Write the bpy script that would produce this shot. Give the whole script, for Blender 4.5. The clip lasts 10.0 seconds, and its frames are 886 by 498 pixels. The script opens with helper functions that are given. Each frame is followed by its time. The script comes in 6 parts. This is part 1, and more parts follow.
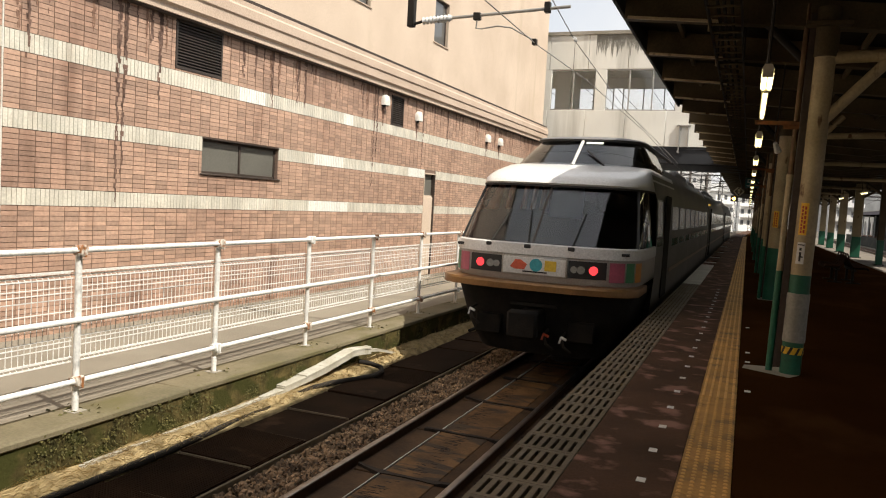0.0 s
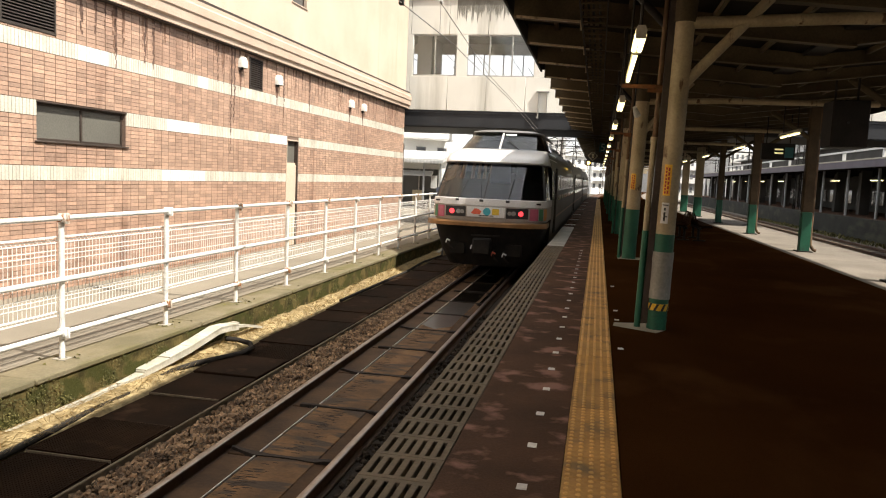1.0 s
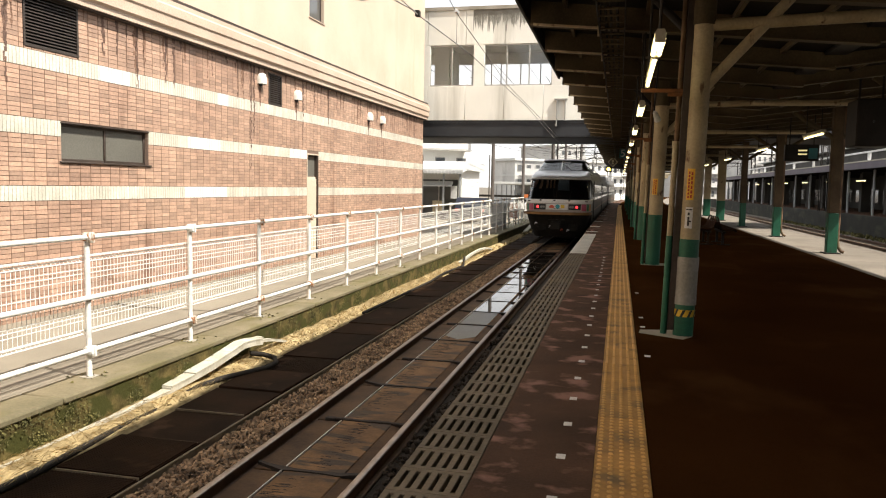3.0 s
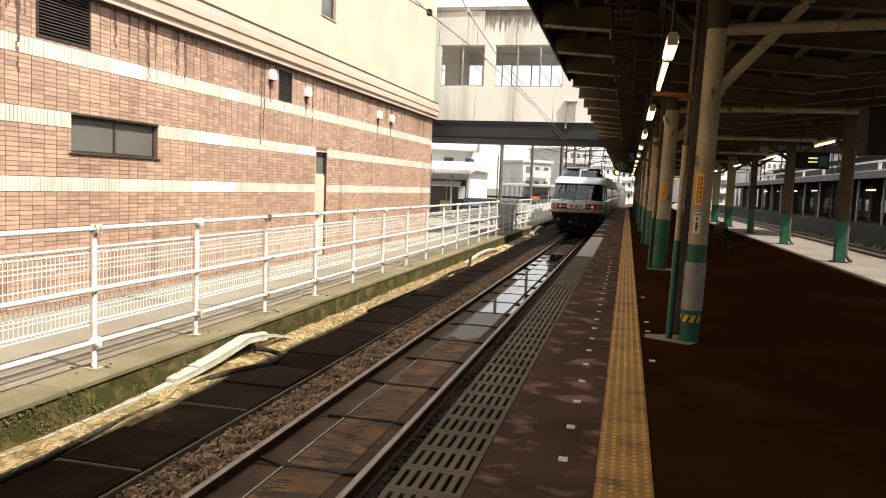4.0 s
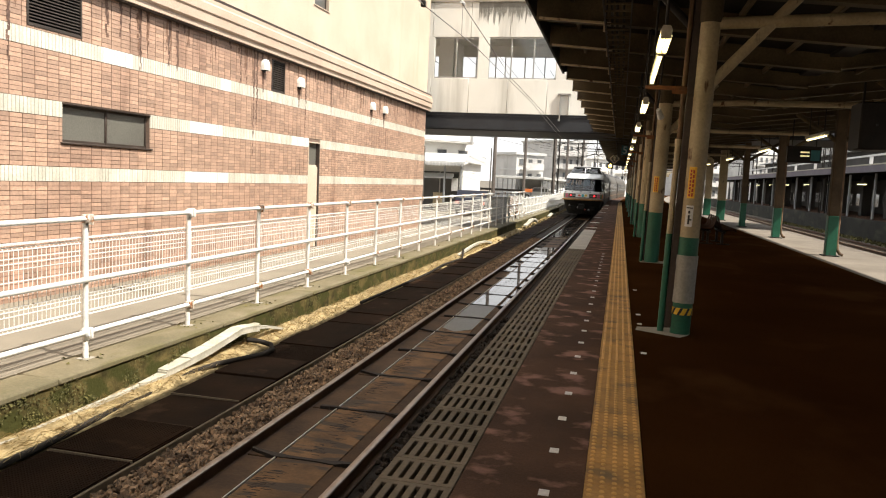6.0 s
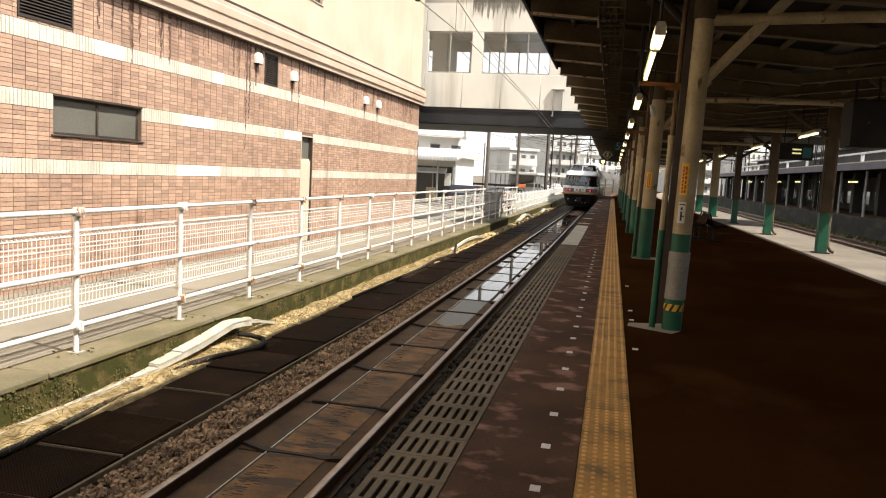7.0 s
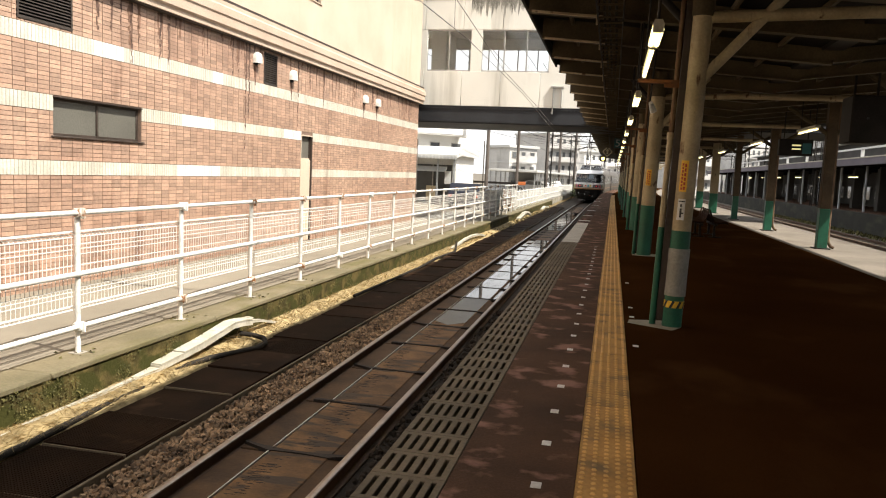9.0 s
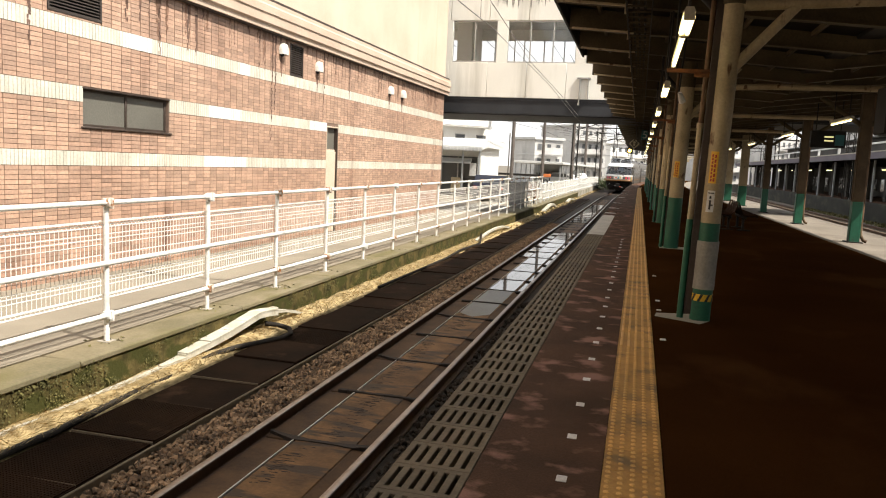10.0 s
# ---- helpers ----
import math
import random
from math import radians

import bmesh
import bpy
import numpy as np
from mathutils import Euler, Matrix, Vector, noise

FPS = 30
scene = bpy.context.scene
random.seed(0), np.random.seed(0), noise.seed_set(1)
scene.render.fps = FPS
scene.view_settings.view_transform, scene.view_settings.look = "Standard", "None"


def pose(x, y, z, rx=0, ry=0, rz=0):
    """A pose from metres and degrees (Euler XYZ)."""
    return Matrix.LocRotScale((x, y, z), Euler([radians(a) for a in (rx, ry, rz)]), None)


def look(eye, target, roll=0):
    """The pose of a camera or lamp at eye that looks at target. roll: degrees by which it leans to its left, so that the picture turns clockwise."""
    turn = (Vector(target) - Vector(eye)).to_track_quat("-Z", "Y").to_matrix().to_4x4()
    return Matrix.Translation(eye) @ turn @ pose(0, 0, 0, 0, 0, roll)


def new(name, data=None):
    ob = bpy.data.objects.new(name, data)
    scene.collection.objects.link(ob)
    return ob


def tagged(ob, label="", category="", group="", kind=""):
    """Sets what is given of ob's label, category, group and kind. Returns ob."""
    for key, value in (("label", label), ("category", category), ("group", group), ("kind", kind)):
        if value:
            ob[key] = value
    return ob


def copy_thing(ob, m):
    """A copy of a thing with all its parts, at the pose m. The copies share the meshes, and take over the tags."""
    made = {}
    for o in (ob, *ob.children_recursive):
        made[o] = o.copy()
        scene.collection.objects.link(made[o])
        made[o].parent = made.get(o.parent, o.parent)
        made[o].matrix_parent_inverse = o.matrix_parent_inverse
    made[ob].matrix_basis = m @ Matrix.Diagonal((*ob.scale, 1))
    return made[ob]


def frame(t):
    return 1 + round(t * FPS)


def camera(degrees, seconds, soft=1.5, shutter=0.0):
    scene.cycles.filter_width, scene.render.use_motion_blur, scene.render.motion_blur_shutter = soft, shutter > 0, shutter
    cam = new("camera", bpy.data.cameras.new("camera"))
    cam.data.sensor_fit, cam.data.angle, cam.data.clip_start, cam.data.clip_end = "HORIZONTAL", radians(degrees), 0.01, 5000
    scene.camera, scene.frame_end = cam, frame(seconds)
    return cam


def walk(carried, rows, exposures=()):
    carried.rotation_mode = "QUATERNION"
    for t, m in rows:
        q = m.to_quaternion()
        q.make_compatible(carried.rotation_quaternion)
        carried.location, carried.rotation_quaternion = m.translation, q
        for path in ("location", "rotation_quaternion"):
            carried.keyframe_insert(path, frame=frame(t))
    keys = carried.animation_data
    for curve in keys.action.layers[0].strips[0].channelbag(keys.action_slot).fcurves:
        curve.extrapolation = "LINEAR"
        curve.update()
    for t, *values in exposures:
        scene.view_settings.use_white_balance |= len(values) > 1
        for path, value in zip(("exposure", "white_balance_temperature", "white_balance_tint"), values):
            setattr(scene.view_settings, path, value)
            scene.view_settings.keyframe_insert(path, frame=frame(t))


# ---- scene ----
cam = camera(61.1, 10.0, soft=1.1)
PATH = [
    (0, (2.818, -0.144, 2.511), (2.073, 1.708, 2.386), 3.3),
    (0.5, (2.748, -0.029, 2.474), (2.158, 1.879, 2.366), 3.4),
    (1, (2.646, 0.05, 2.487), (2.251, 2.002, 2.294), 2.5),
    (1.5, (2.643, 0.052, 2.494), (2.24, 2.008, 2.395), 0.4),
    (2, (2.641, 0.078, 2.484), (2.214, 2.026, 2.333), 0.7),
    (2.5, (2.636, 0.074, 2.488), (2.195, 2.018, 2.32), 0.7),
    (4, (2.631, 0.09, 2.48), (2.163, 2.027, 2.312), 2.3),
    (4.5, (2.628, 0.086, 2.478), (2.169, 2.025, 2.304), 2.8),
    (5, (2.628, 0.084, 2.484), (2.177, 2.024, 2.299), 2.6),
    (5.5, (2.632, 0.084, 2.479), (2.177, 2.023, 2.295), 2.5),
    (7, (2.629, 0.093, 2.482), (2.201, 2.036, 2.281), 3.0),
    (7.5, (2.632, 0.095, 2.479), (2.192, 2.035, 2.279), 2.9),
    (8, (2.629, 0.094, 2.482), (2.186, 2.033, 2.275), 2.9),
    (8.5, (2.633, 0.107, 2.474), (2.21, 2.051, 2.268), 3.2),
    (9, (2.636, 0.076, 2.487), (2.207, 2.018, 2.281), 2.6),
    (9.5, (2.626, 0.073, 2.482), (2.152, 2.006, 2.282), 2.7),
    (10, (2.624, 0.108, 2.475), (2.133, 2.033, 2.245), 2.7),
]
walk(cam, [(t, look(eye, target, roll)) for t, eye, target, roll in PATH], [(0, 0.40), (0.5, 0.55), (1.0, 0.85), (10, 0.85)])

# ---- sky, sun ----
SUN = Vector((1.0, -0.34, 1.44)).normalized()
world = bpy.data.worlds.new("sky")
scene.world = world
world.use_nodes = True
sky = world.node_tree.nodes.new("ShaderNodeTexSky")
sky.sky_type, sky.sun_disc = "NISHITA", False
sky.sun_elevation, sky.sun_rotation = math.asin(SUN.z), math.atan2(SUN.x, SUN.y)
sky.air_density, sky.dust_density, sky.ozone_density = 1.0, 3.0, 0.6
haze = world.node_tree.nodes.new("ShaderNodeMix")
haze.data_type = "RGBA"
haze.inputs["A"].default_value = (5.9, 5.85, 5.8, 1)
thin = world.node_tree.nodes.new("ShaderNodeTexNoise")
thin.inputs["Scale"].default_value, thin.inputs["Detail"].default_value = 2.5, 6
part_of = world.node_tree.nodes.new("ShaderNodeMapRange")
part_of.inputs["From Min"].default_value, part_of.inputs["From Max"].default_value = 0.45, 0.75
part_of.inputs["To Min"].default_value, part_of.inputs["To Max"].default_value = 0.05, 0.5
world.node_tree.links.new(thin.outputs["Fac"], part_of.inputs["Value"])
world.node_tree.links.new(part_of.outputs["Result"], haze.inputs["Factor"])
world.node_tree.links.new(sky.outputs[0], haze.inputs["B"])
backdrop_node = world.node_tree.nodes["Background"]
backdrop_node.inputs["Strength"].default_value = 0.13
world.node_tree.links.new(haze.outputs["Result"], backdrop_node.inputs["Color"])
sun = new("sun", bpy.data.lights.new("sun", "SUN"))
sun.data.energy, sun.data.angle, sun.data.color = 5.0, radians(0.53), (1.0, 0.93, 0.82)
sun.matrix_world = look(SUN * 50, (0, 0, 0))


# ---- mesh helpers ----
class Mesh:
    """Collects vertices and faces of one part."""

    def __init__(self):
        self.v, self.f = [], []

    def add(self, verts, faces):
        n = len(self.v)
        self.v += [tuple(p) for p in verts]
        self.f += [tuple(i + n for i in f) for f in faces]
        return self

    def box(self, x0, x1, y0, y1, z0, z1, c=0.0):
        """A cuboid, its edges cut off by c."""
        c = min(c, (x1 - x0) * 0.45, (y1 - y0) * 0.45, (z1 - z0) * 0.45)
        lo, hi = (x0, y0, z0), (x1, y1, z1)
        if c <= 0:
            return self.add([[(lo, hi)[i >> a & 1][a] for a in range(3)] for i in range(8)],
                            [(0, 2, 3, 1), (4, 5, 7, 6), (0, 1, 5, 4), (2, 6, 7, 3), (0, 4, 6, 2), (1, 3, 7, 5)])
        verts, at = [], {}
        for i in range(8):
            for a in range(3):
                p = [(lo, hi)[i >> k & 1][k] for k in range(3)]
                for k in range(3):
                    if k != a:
                        p[k] += -c if i >> k & 1 else c
                at[i, a] = len(verts)
                verts.append(p)
        faces = []
        for a in range(3):
            b, d = (a + 1) % 3, (a + 2) % 3
            for s in (0, 1):
                ring = [s << a, s << a | 1 << b, s << a | 1 << b | 1 << d, s << a | 1 << d]
                face = [at[i, a] for i in ring]
                faces.append(face if s else face[::-1])
            for s in range(4):
                i = (s & 1) << b | (s >> 1) << d
                j = i | 1 << a
                quad = [at[i, b], at[j, b], at[j, d], at[i, d]]
                faces.append(quad if (s in (0, 3)) else quad[::-1])
        for i in range(8):
            tri = [at[i, 0], at[i, 1], at[i, 2]]
            faces.append(tri if bin(i).count("1") % 2 else tri[::-1])
        return self.add(verts, faces)

    def tube(self, p, q, r, n=10, r2=None):
        p, q = Vector(p), Vector(q)
        way = (q - p).normalized()
        side = way.orthogonal().normalized()
        up = way.cross(side)
        ring = [side * math.cos(2 * math.pi * k / n) + up * math.sin(2 * math.pi * k / n) for k in range(n)]
        e = r if r2 is None else r2
        verts = [p + d * r for d in ring] + [q + d * e for d in ring]
        faces = [(k, (k + 1) % n, n + (k + 1) % n, n + k) for k in range(n)]
        faces += [tuple(range(n))[::-1], tuple(range(n, 2 * n))]
        return self.add(verts, faces)

    def line(self, points, r, n=8):
        """A pipe along points."""
        pts = [Vector(p) for p in points]
        rings = []
        for k, p in enumerate(pts):
            way = (pts[min(k + 1, len(pts) - 1)] - pts[max(k - 1, 0)]).normalized()
            side = way.cross(Vector((0.13, 0.07, 1))).normalized() if abs(way.z) < 0.95 else way.cross(Vector((1, 0, 0))).normalized()
            up = side.cross(way)
            rings.append([p + (side * math.cos(2 * math.pi * j / n) + up * math.sin(2 * math.pi * j / n)) * r for j in range(n)])
        return self.loft(rings, True)

    def loft(self, rings, closed=False, caps=True):
        n, m = len(rings[0]), len(rings)
        faces = []
        for a in range(m - 1):
            for k in range(n if closed else n - 1):
                j = (k + 1) % n
                faces.append((a * n + k, a * n + j, (a + 1) * n + j, (a + 1) * n + k))
        if closed and caps:
            faces += [tuple(range(n))[::-1], tuple(range((m - 1) * n, m * n))]
        return self.add([p for ring in rings for p in ring], faces)

    def prism(self, outline, axis, a, b):
        """An outline in the two other axes, drawn from a to b along an axis."""
        def put(u, v, w):
            return {"x": (w, u, v), "y": (u, w, v), "z": (u, v, w)}[axis]
        return self.loft([[put(u, v, a) for u, v in outline], [put(u, v, b) for u, v in outline]], True)

    def data(self, name, smooth=40):
        me = bpy.data.meshes.new(name)
        me.from_pydata(self.v, [], self.f)
        me.update()
        bm = bmesh.new()
        bm.from_mesh(me)
        bmesh.ops.recalc_face_normals(bm, faces=bm.faces)
        bm.to_mesh(me)
        bm.free()
        if smooth:
            me.shade_smooth()
            me.set_sharp_from_angle(angle=radians(smooth))
        return me


def part(name, m, material, parent=None, label="", smooth=40):
    """Links a mesh as one object, under a thing if there is one."""
    me = m.data(name, smooth) if isinstance(m, Mesh) else m
    if material and not me.materials:
        me.materials.append(material)
    ob = new(name, me)
    ob.parent = parent
    if label:
        tagged(ob, label)
    return ob


def thing(name, label, category, group="", kind="", at=None):
    """An Empty that carries the parts of one thing."""
    ob = tagged(new(name), label, category, group, kind)
    ob.empty_display_size = 0.1
    if at is not None:
        ob.matrix_basis = at
    return ob


def single(name, m, material, label, category="", group="", kind="", at=None):
    ob = tagged(part(name, m, material), label, category, group, kind)
    if at is not None:
        ob.matrix_basis = at
    return ob


# ---- materials ----
def mat(name, a, b=None, scale=3.0, rough=0.7, metal=0.0, bump=0.0, fine=40.0, rnd=0.0, island=0.0, grime=None, grime_at=(0.5, 0.62),
        grime_scale=(1, 1, 1), emit=0.0, glass=0.0, ior=1.45, coat=0.0, spec=0.5, own=False):
    """Two colours mixed by a broad noise, a fine grain over it, stains of a third colour, relief, and a change of value from piece to piece."""
    m = bpy.data.materials.new(name)
    m.use_nodes = True
    t = m.node_tree
    N, L = t.nodes, t.links
    out = N["Principled BSDF"]
    out.inputs["Roughness"].default_value = rough
    out.inputs["Metallic"].default_value = metal
    out.inputs["Transmission Weight"].default_value = glass
    out.inputs["IOR"].default_value = ior
    out.inputs["Coat Weight"].default_value = coat
    b = b or tuple(c * 0.8 for c in a)
    place = N.new("ShaderNodeTexCoord").outputs["Object"] if own else N.new("ShaderNodeNewGeometry").outputs["Position"]
    out.inputs["Specular IOR Level"].default_value = spec

    def noise_of(s, detail, stretch=None):
        n = N.new("ShaderNodeTexNoise")
        n.inputs["Scale"].default_value, n.inputs["Detail"].default_value = s, detail
        source = place
        if stretch:
            mp = N.new("ShaderNodeMapping")
            mp.inputs["Scale"].default_value = stretch
            L.new(source, mp.inputs["Vector"])
            source = mp.outputs["Vector"]
        L.new(source, n.inputs["Vector"])
        return n.outputs["Fac"]

    def ramp_of(value, lo, hi, c0, c1):
        r = N.new("ShaderNodeValToRGB")
        r.color_ramp.elements[0].position, r.color_ramp.elements[1].position = lo, hi
        r.color_ramp.elements[0].color, r.color_ramp.elements[1].color = (*c0, 1), (*c1, 1)
        L.new(value, r.inputs["Fac"])
        return r.outputs["Color"]

    color = ramp_of(noise_of(scale, 5), 0.36, 0.66, a, b)
    small = noise_of(fine, 3)

    def mixed(kind, fac, c0, c1):
        x = N.new("ShaderNodeMix")
        x.data_type, x.blend_type = "RGBA", kind
        if isinstance(fac, float):
            x.inputs["Factor"].default_value = fac
        else:
            L.new(fac, x.inputs["Factor"])
        L.new(c0, x.inputs["A"])
        L.new(c1, x.inputs["B"])
        return x.outputs["Result"]

    color = mixed("MULTIPLY", 1.0, color, ramp_of(small, 0.3, 0.7, (0.82, 0.82, 0.82), (1.08, 1.08, 1.08)))
    if grime:
        spots = ramp_of(noise_of(1.0, 6, grime_scale), *grime_at, (0, 0, 0), (1, 1, 1))
        g = N.new("ShaderNodeRGB")
        g.outputs[0].default_value = (*grime, 1)
        color = mixed("MIX", spots, color, g.outputs[0])
    if rnd or island:
        src = N.new("ShaderNodeObjectInfo" if rnd else "ShaderNodeNewGeometry")
        value = src.outputs["Random" if rnd else "Random Per Island"]
        k = rnd or island
        color = mixed("MULTIPLY", 1.0, color, ramp_of(value, 0.0, 1.0, (1 - k, 1 - k, 1 - k), (1 + k * 0.6, 1 + k * 0.45, 1 + k * 0.35)))
    L.new(color, out.inputs["Base Color"])
    if bump:
        bp = N.new("ShaderNodeBump")
        bp.inputs["Strength"].default_value, bp.inputs["Distance"].default_value = min(1.0, bump), 0.01
        L.new(small, bp.inputs["Height"])
        L.new(bp.outputs["Normal"], out.inputs["Normal"])
    if emit:
        out.inputs["Emission Color"].default_value = (*a, 1)
        out.inputs["Emission Strength"].default_value = emit
    return m


BRICK = mat("brick_tile", (0.47, 0.318, 0.234), (0.35, 0.225, 0.166), 0.45, 0.55, bump=0.3, fine=22, rnd=0.25, grime=(0.20, 0.115, 0.080), grime_at=(0.58, 0.80), grime_scale=(0.1, 2.6, 0.3))
BRICK_REST = mat("brick_tile_joined", (0.47, 0.318, 0.234), (0.35, 0.225, 0.166), 0.45, 0.55, bump=0.3, fine=22, island=0.25, grime=(0.20, 0.115, 0.080), grime_at=(0.58, 0.80), grime_scale=(0.1, 2.6, 0.3))
BAND = mat("band_tile", (0.66, 0.63, 0.54), (0.54, 0.51, 0.43), 2, 0.4, bump=0.1, rnd=0.12, grime=(0.30, 0.25, 0.19), grime_at=(0.62, 0.8), grime_scale=(0.1, 2.6, 0.22))
BAND_CLEAN = mat("clean_band_tile", (0.80, 0.79, 0.73), (0.74, 0.73, 0.67), 2, 0.35, bump=0.1, island=0.08)
BAND_REST = mat("band_tile_joined", (0.66, 0.63, 0.54), (0.54, 0.51, 0.43), 2, 0.4, bump=0.1, island=0.12, grime=(0.30, 0.25, 0.19), grime_at=(0.62, 0.8), grime_scale=(0.1, 2.6, 0.22))
MORTAR = mat("mortar", (0.245, 0.17, 0.128), (0.17, 0.117, 0.09), 1.5, 0.9, bump=0.3)
STUCCO = mat("cream_stucco", (0.60, 0.485, 0.38), (0.51, 0.405, 0.31), 0.6, 0.85, bump=0.25, fine=70, grime=(0.40, 0.32, 0.22), grime_at=(0.6, 0.85), grime_scale=(1.4, 1.4, 0.12))
CORNICE = mat("cornice_paint", (0.53, 0.42, 0.33), (0.45, 0.345, 0.265), 0.7, 0.75, bump=0.15, grime=(0.28, 0.2, 0.15), grime_at=(0.62, 0.9), grime_scale=(0.5, 0.5, 3))
DARKSTRIP = mat("dark_bronze", (0.075, 0.055, 0.045), (0.05, 0.038, 0.03), 3, 0.5, metal=0.3)
WHITE = mat("white_paint", (0.80, 0.79, 0.75), (0.70, 0.69, 0.65), 4, 0.45, bump=0.1, grime=(0.34, 0.17, 0.07), grime_at=(0.70, 0.78), grime_scale=(5, 5, 5))
WHITE_WIRE = mat("white_wire", (0.80, 0.79, 0.75), (0.74, 0.73, 0.69), 4, 0.45)
RUST = mat("rust", (0.22, 0.08, 0.025), (0.12, 0.05, 0.02), 12, 0.85, bump=0.5)
CLAMP = mat("rusty_clamp", (0.66, 0.62, 0.55), (0.56, 0.50, 0.42), 8, 0.6, bump=0.3, grime=(0.27, 0.11, 0.035), grime_at=(0.44, 0.58), grime_scale=(22, 22, 22))
CONC = mat("concrete", (0.36, 0.33, 0.28), (0.26, 0.235, 0.19), 1.2, 0.88, bump=0.35, grime=(0.14, 0.135, 0.07), grime_at=(0.52, 0.7), grime_scale=(1.2, 0.8, 1.2))
MOSS = mat("mossy_concrete", (0.120, 0.092, 0.034), (0.028, 0.024, 0.008), 4.5, 0.95, bump=0.8, fine=26, grime=(0.042, 0.042, 0.011), grime_at=(0.46, 0.56), grime_scale=(3, 3, 5), spec=0.18)
KERB = mat("kerb_concrete", (0.185, 0.155, 0.095), (0.125, 0.108, 0.06), 1.6, 0.9, bump=0.4, grime=(0.115, 0.10, 0.042), grime_at=(0.50, 0.66), grime_scale=(2.5, 0.9, 2))
LANE = mat("pale_lane", (0.245, 0.215, 0.165), (0.19, 0.165, 0.125), 0.8, 0.9, bump=0.35, fine=120)
GROUND = mat("ground_dirt", (0.15, 0.13, 0.10), (0.11, 0.095, 0.075), 0.2, 0.95, bump=0.4)
BED = mat("stained_and_shaded_bed", (0.05, 0.037, 0.027), (0.032, 0.024, 0.018), 1.5, 0.85, bump=0.5, spec=0.18)
SLAB = mat("stained_slab", (0.205, 0.112, 0.046), (0.085, 0.047, 0.020), 2.6, 0.66, bump=0.3, fine=30, rnd=0.15, grime=(0.055, 0.038, 0.026), grime_at=(0.52, 0.60), grime_scale=(2.2, 7, 3), spec=0.18)
SLAB_DARK = mat("oily_slab", (0.095, 0.054, 0.026), (0.05, 0.029, 0.015), 2.4, 0.72, bump=0.3, fine=30, rnd=0.15, spec=0.2)
JOINT = mat("tar_joint", (0.03, 0.024, 0.02), None, 5, 0.7, bump=0.5, spec=0.18)
RAILSIDE = mat("rusty_rail", (0.13, 0.075, 0.045), (0.085, 0.05, 0.035), 6, 0.75, metal=0.2, bump=0.3)
RAILTOP = mat("worn_rail_head", (0.30, 0.25, 0.21), (0.22, 0.18, 0.15), 5, 0.34, metal=1.0)
STONE = mat("ballast_stone", (0.36, 0.255, 0.155), (0.12, 0.078, 0.045), 5, 0.9, bump=0.4, island=0.75)
PANEL = mat("track_panel", (0.028, 0.015, 0.008), (0.014, 0.008, 0.0045), 1.2, 0.8, bump=0.3, rnd=0.2, grime=(0.085, 0.05, 0.03), grime_at=(0.6, 0.8), grime_scale=(2, 2, 2), spec=0.05)
STRAW = mat("dry_straw", (0.56, 0.44, 0.22), (0.40, 0.30, 0.14), 6, 0.9, island=0.4)
STRAWBED = mat("straw_litter", (0.45, 0.345, 0.175), (0.19, 0.14, 0.065), 7, 0.95, bump=1.0, fine=60)
WEED = mat("weed_leaf", (0.15, 0.135, 0.042), (0.06, 0.06, 0.016), 5, 0.8, island=0.4)
RUBBER = mat("black_cable", (0.022, 0.019, 0.016), (0.04, 0.034, 0.027), 4, 0.85, own=True, spec=0.12)
WATER = mat("puddle_water", (0.012, 0.010, 0.008), None, 1, 0.03, ior=1.5, bump=0.02, fine=14)
DAMP = mat("damp_slab", (0.035, 0.028, 0.02), (0.02, 0.016, 0.012), 3, 0.3, bump=0.15, spec=0.4)
DUCT = mat("white_duct", (0.52, 0.49, 0.41), (0.40, 0.37, 0.29), 4, 0.7, bump=0.3, grime=(0.3, 0.26, 0.18), grime_at=(0.6, 0.75), grime_scale=(3, 3, 3))
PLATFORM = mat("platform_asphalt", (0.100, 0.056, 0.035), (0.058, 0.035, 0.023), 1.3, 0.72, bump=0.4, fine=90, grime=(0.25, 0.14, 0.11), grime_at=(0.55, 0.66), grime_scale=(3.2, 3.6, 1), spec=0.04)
# near-black brown: the shade under the canopy is put into this colour
PLATFORM_IN = mat("platform_shaded_asphalt", (0.040, 0.0165, 0.0050), (0.028, 0.0112, 0.0034), 0.5, 0.85, bump=0.35, fine=110, spec=0.0, grime=(0.055, 0.026, 0.010), grime_at=(0.55, 0.75), grime_scale=(0.9, 0.6, 1))
EDGE = mat("platform_edge_block", (0.15, 0.115, 0.073), (0.10, 0.077, 0.048), 3, 0.8, bump=0.3, rnd=0.12)
# pale tone paints the sunlit strip past the canopy's shadow
FAR_PAVE = mat("far_side_sunlit_paving", (0.22, 0.19, 0.155), (0.16, 0.137, 0.11), 0.8, 0.9, bump=0.3, fine=80, grime=(0.13, 0.105, 0.08), grime_at=(0.55, 0.75), grime_scale=(1.5, 0.8, 1))
EDGE_WHITE = mat("pale_edge_block", (0.62, 0.60, 0.55), (0.52, 0.50, 0.45), 3, 0.8, bump=0.3, rnd=0.1)
TACTILE = mat("tactile_yellow", (0.70, 0.41, 0.125), (0.58, 0.335, 0.10), 2.5, 0.65, bump=0.2, rnd=0.16, grime=(0.24, 0.16, 0.07), grime_at=(0.58, 0.75), grime_scale=(5, 5, 5))
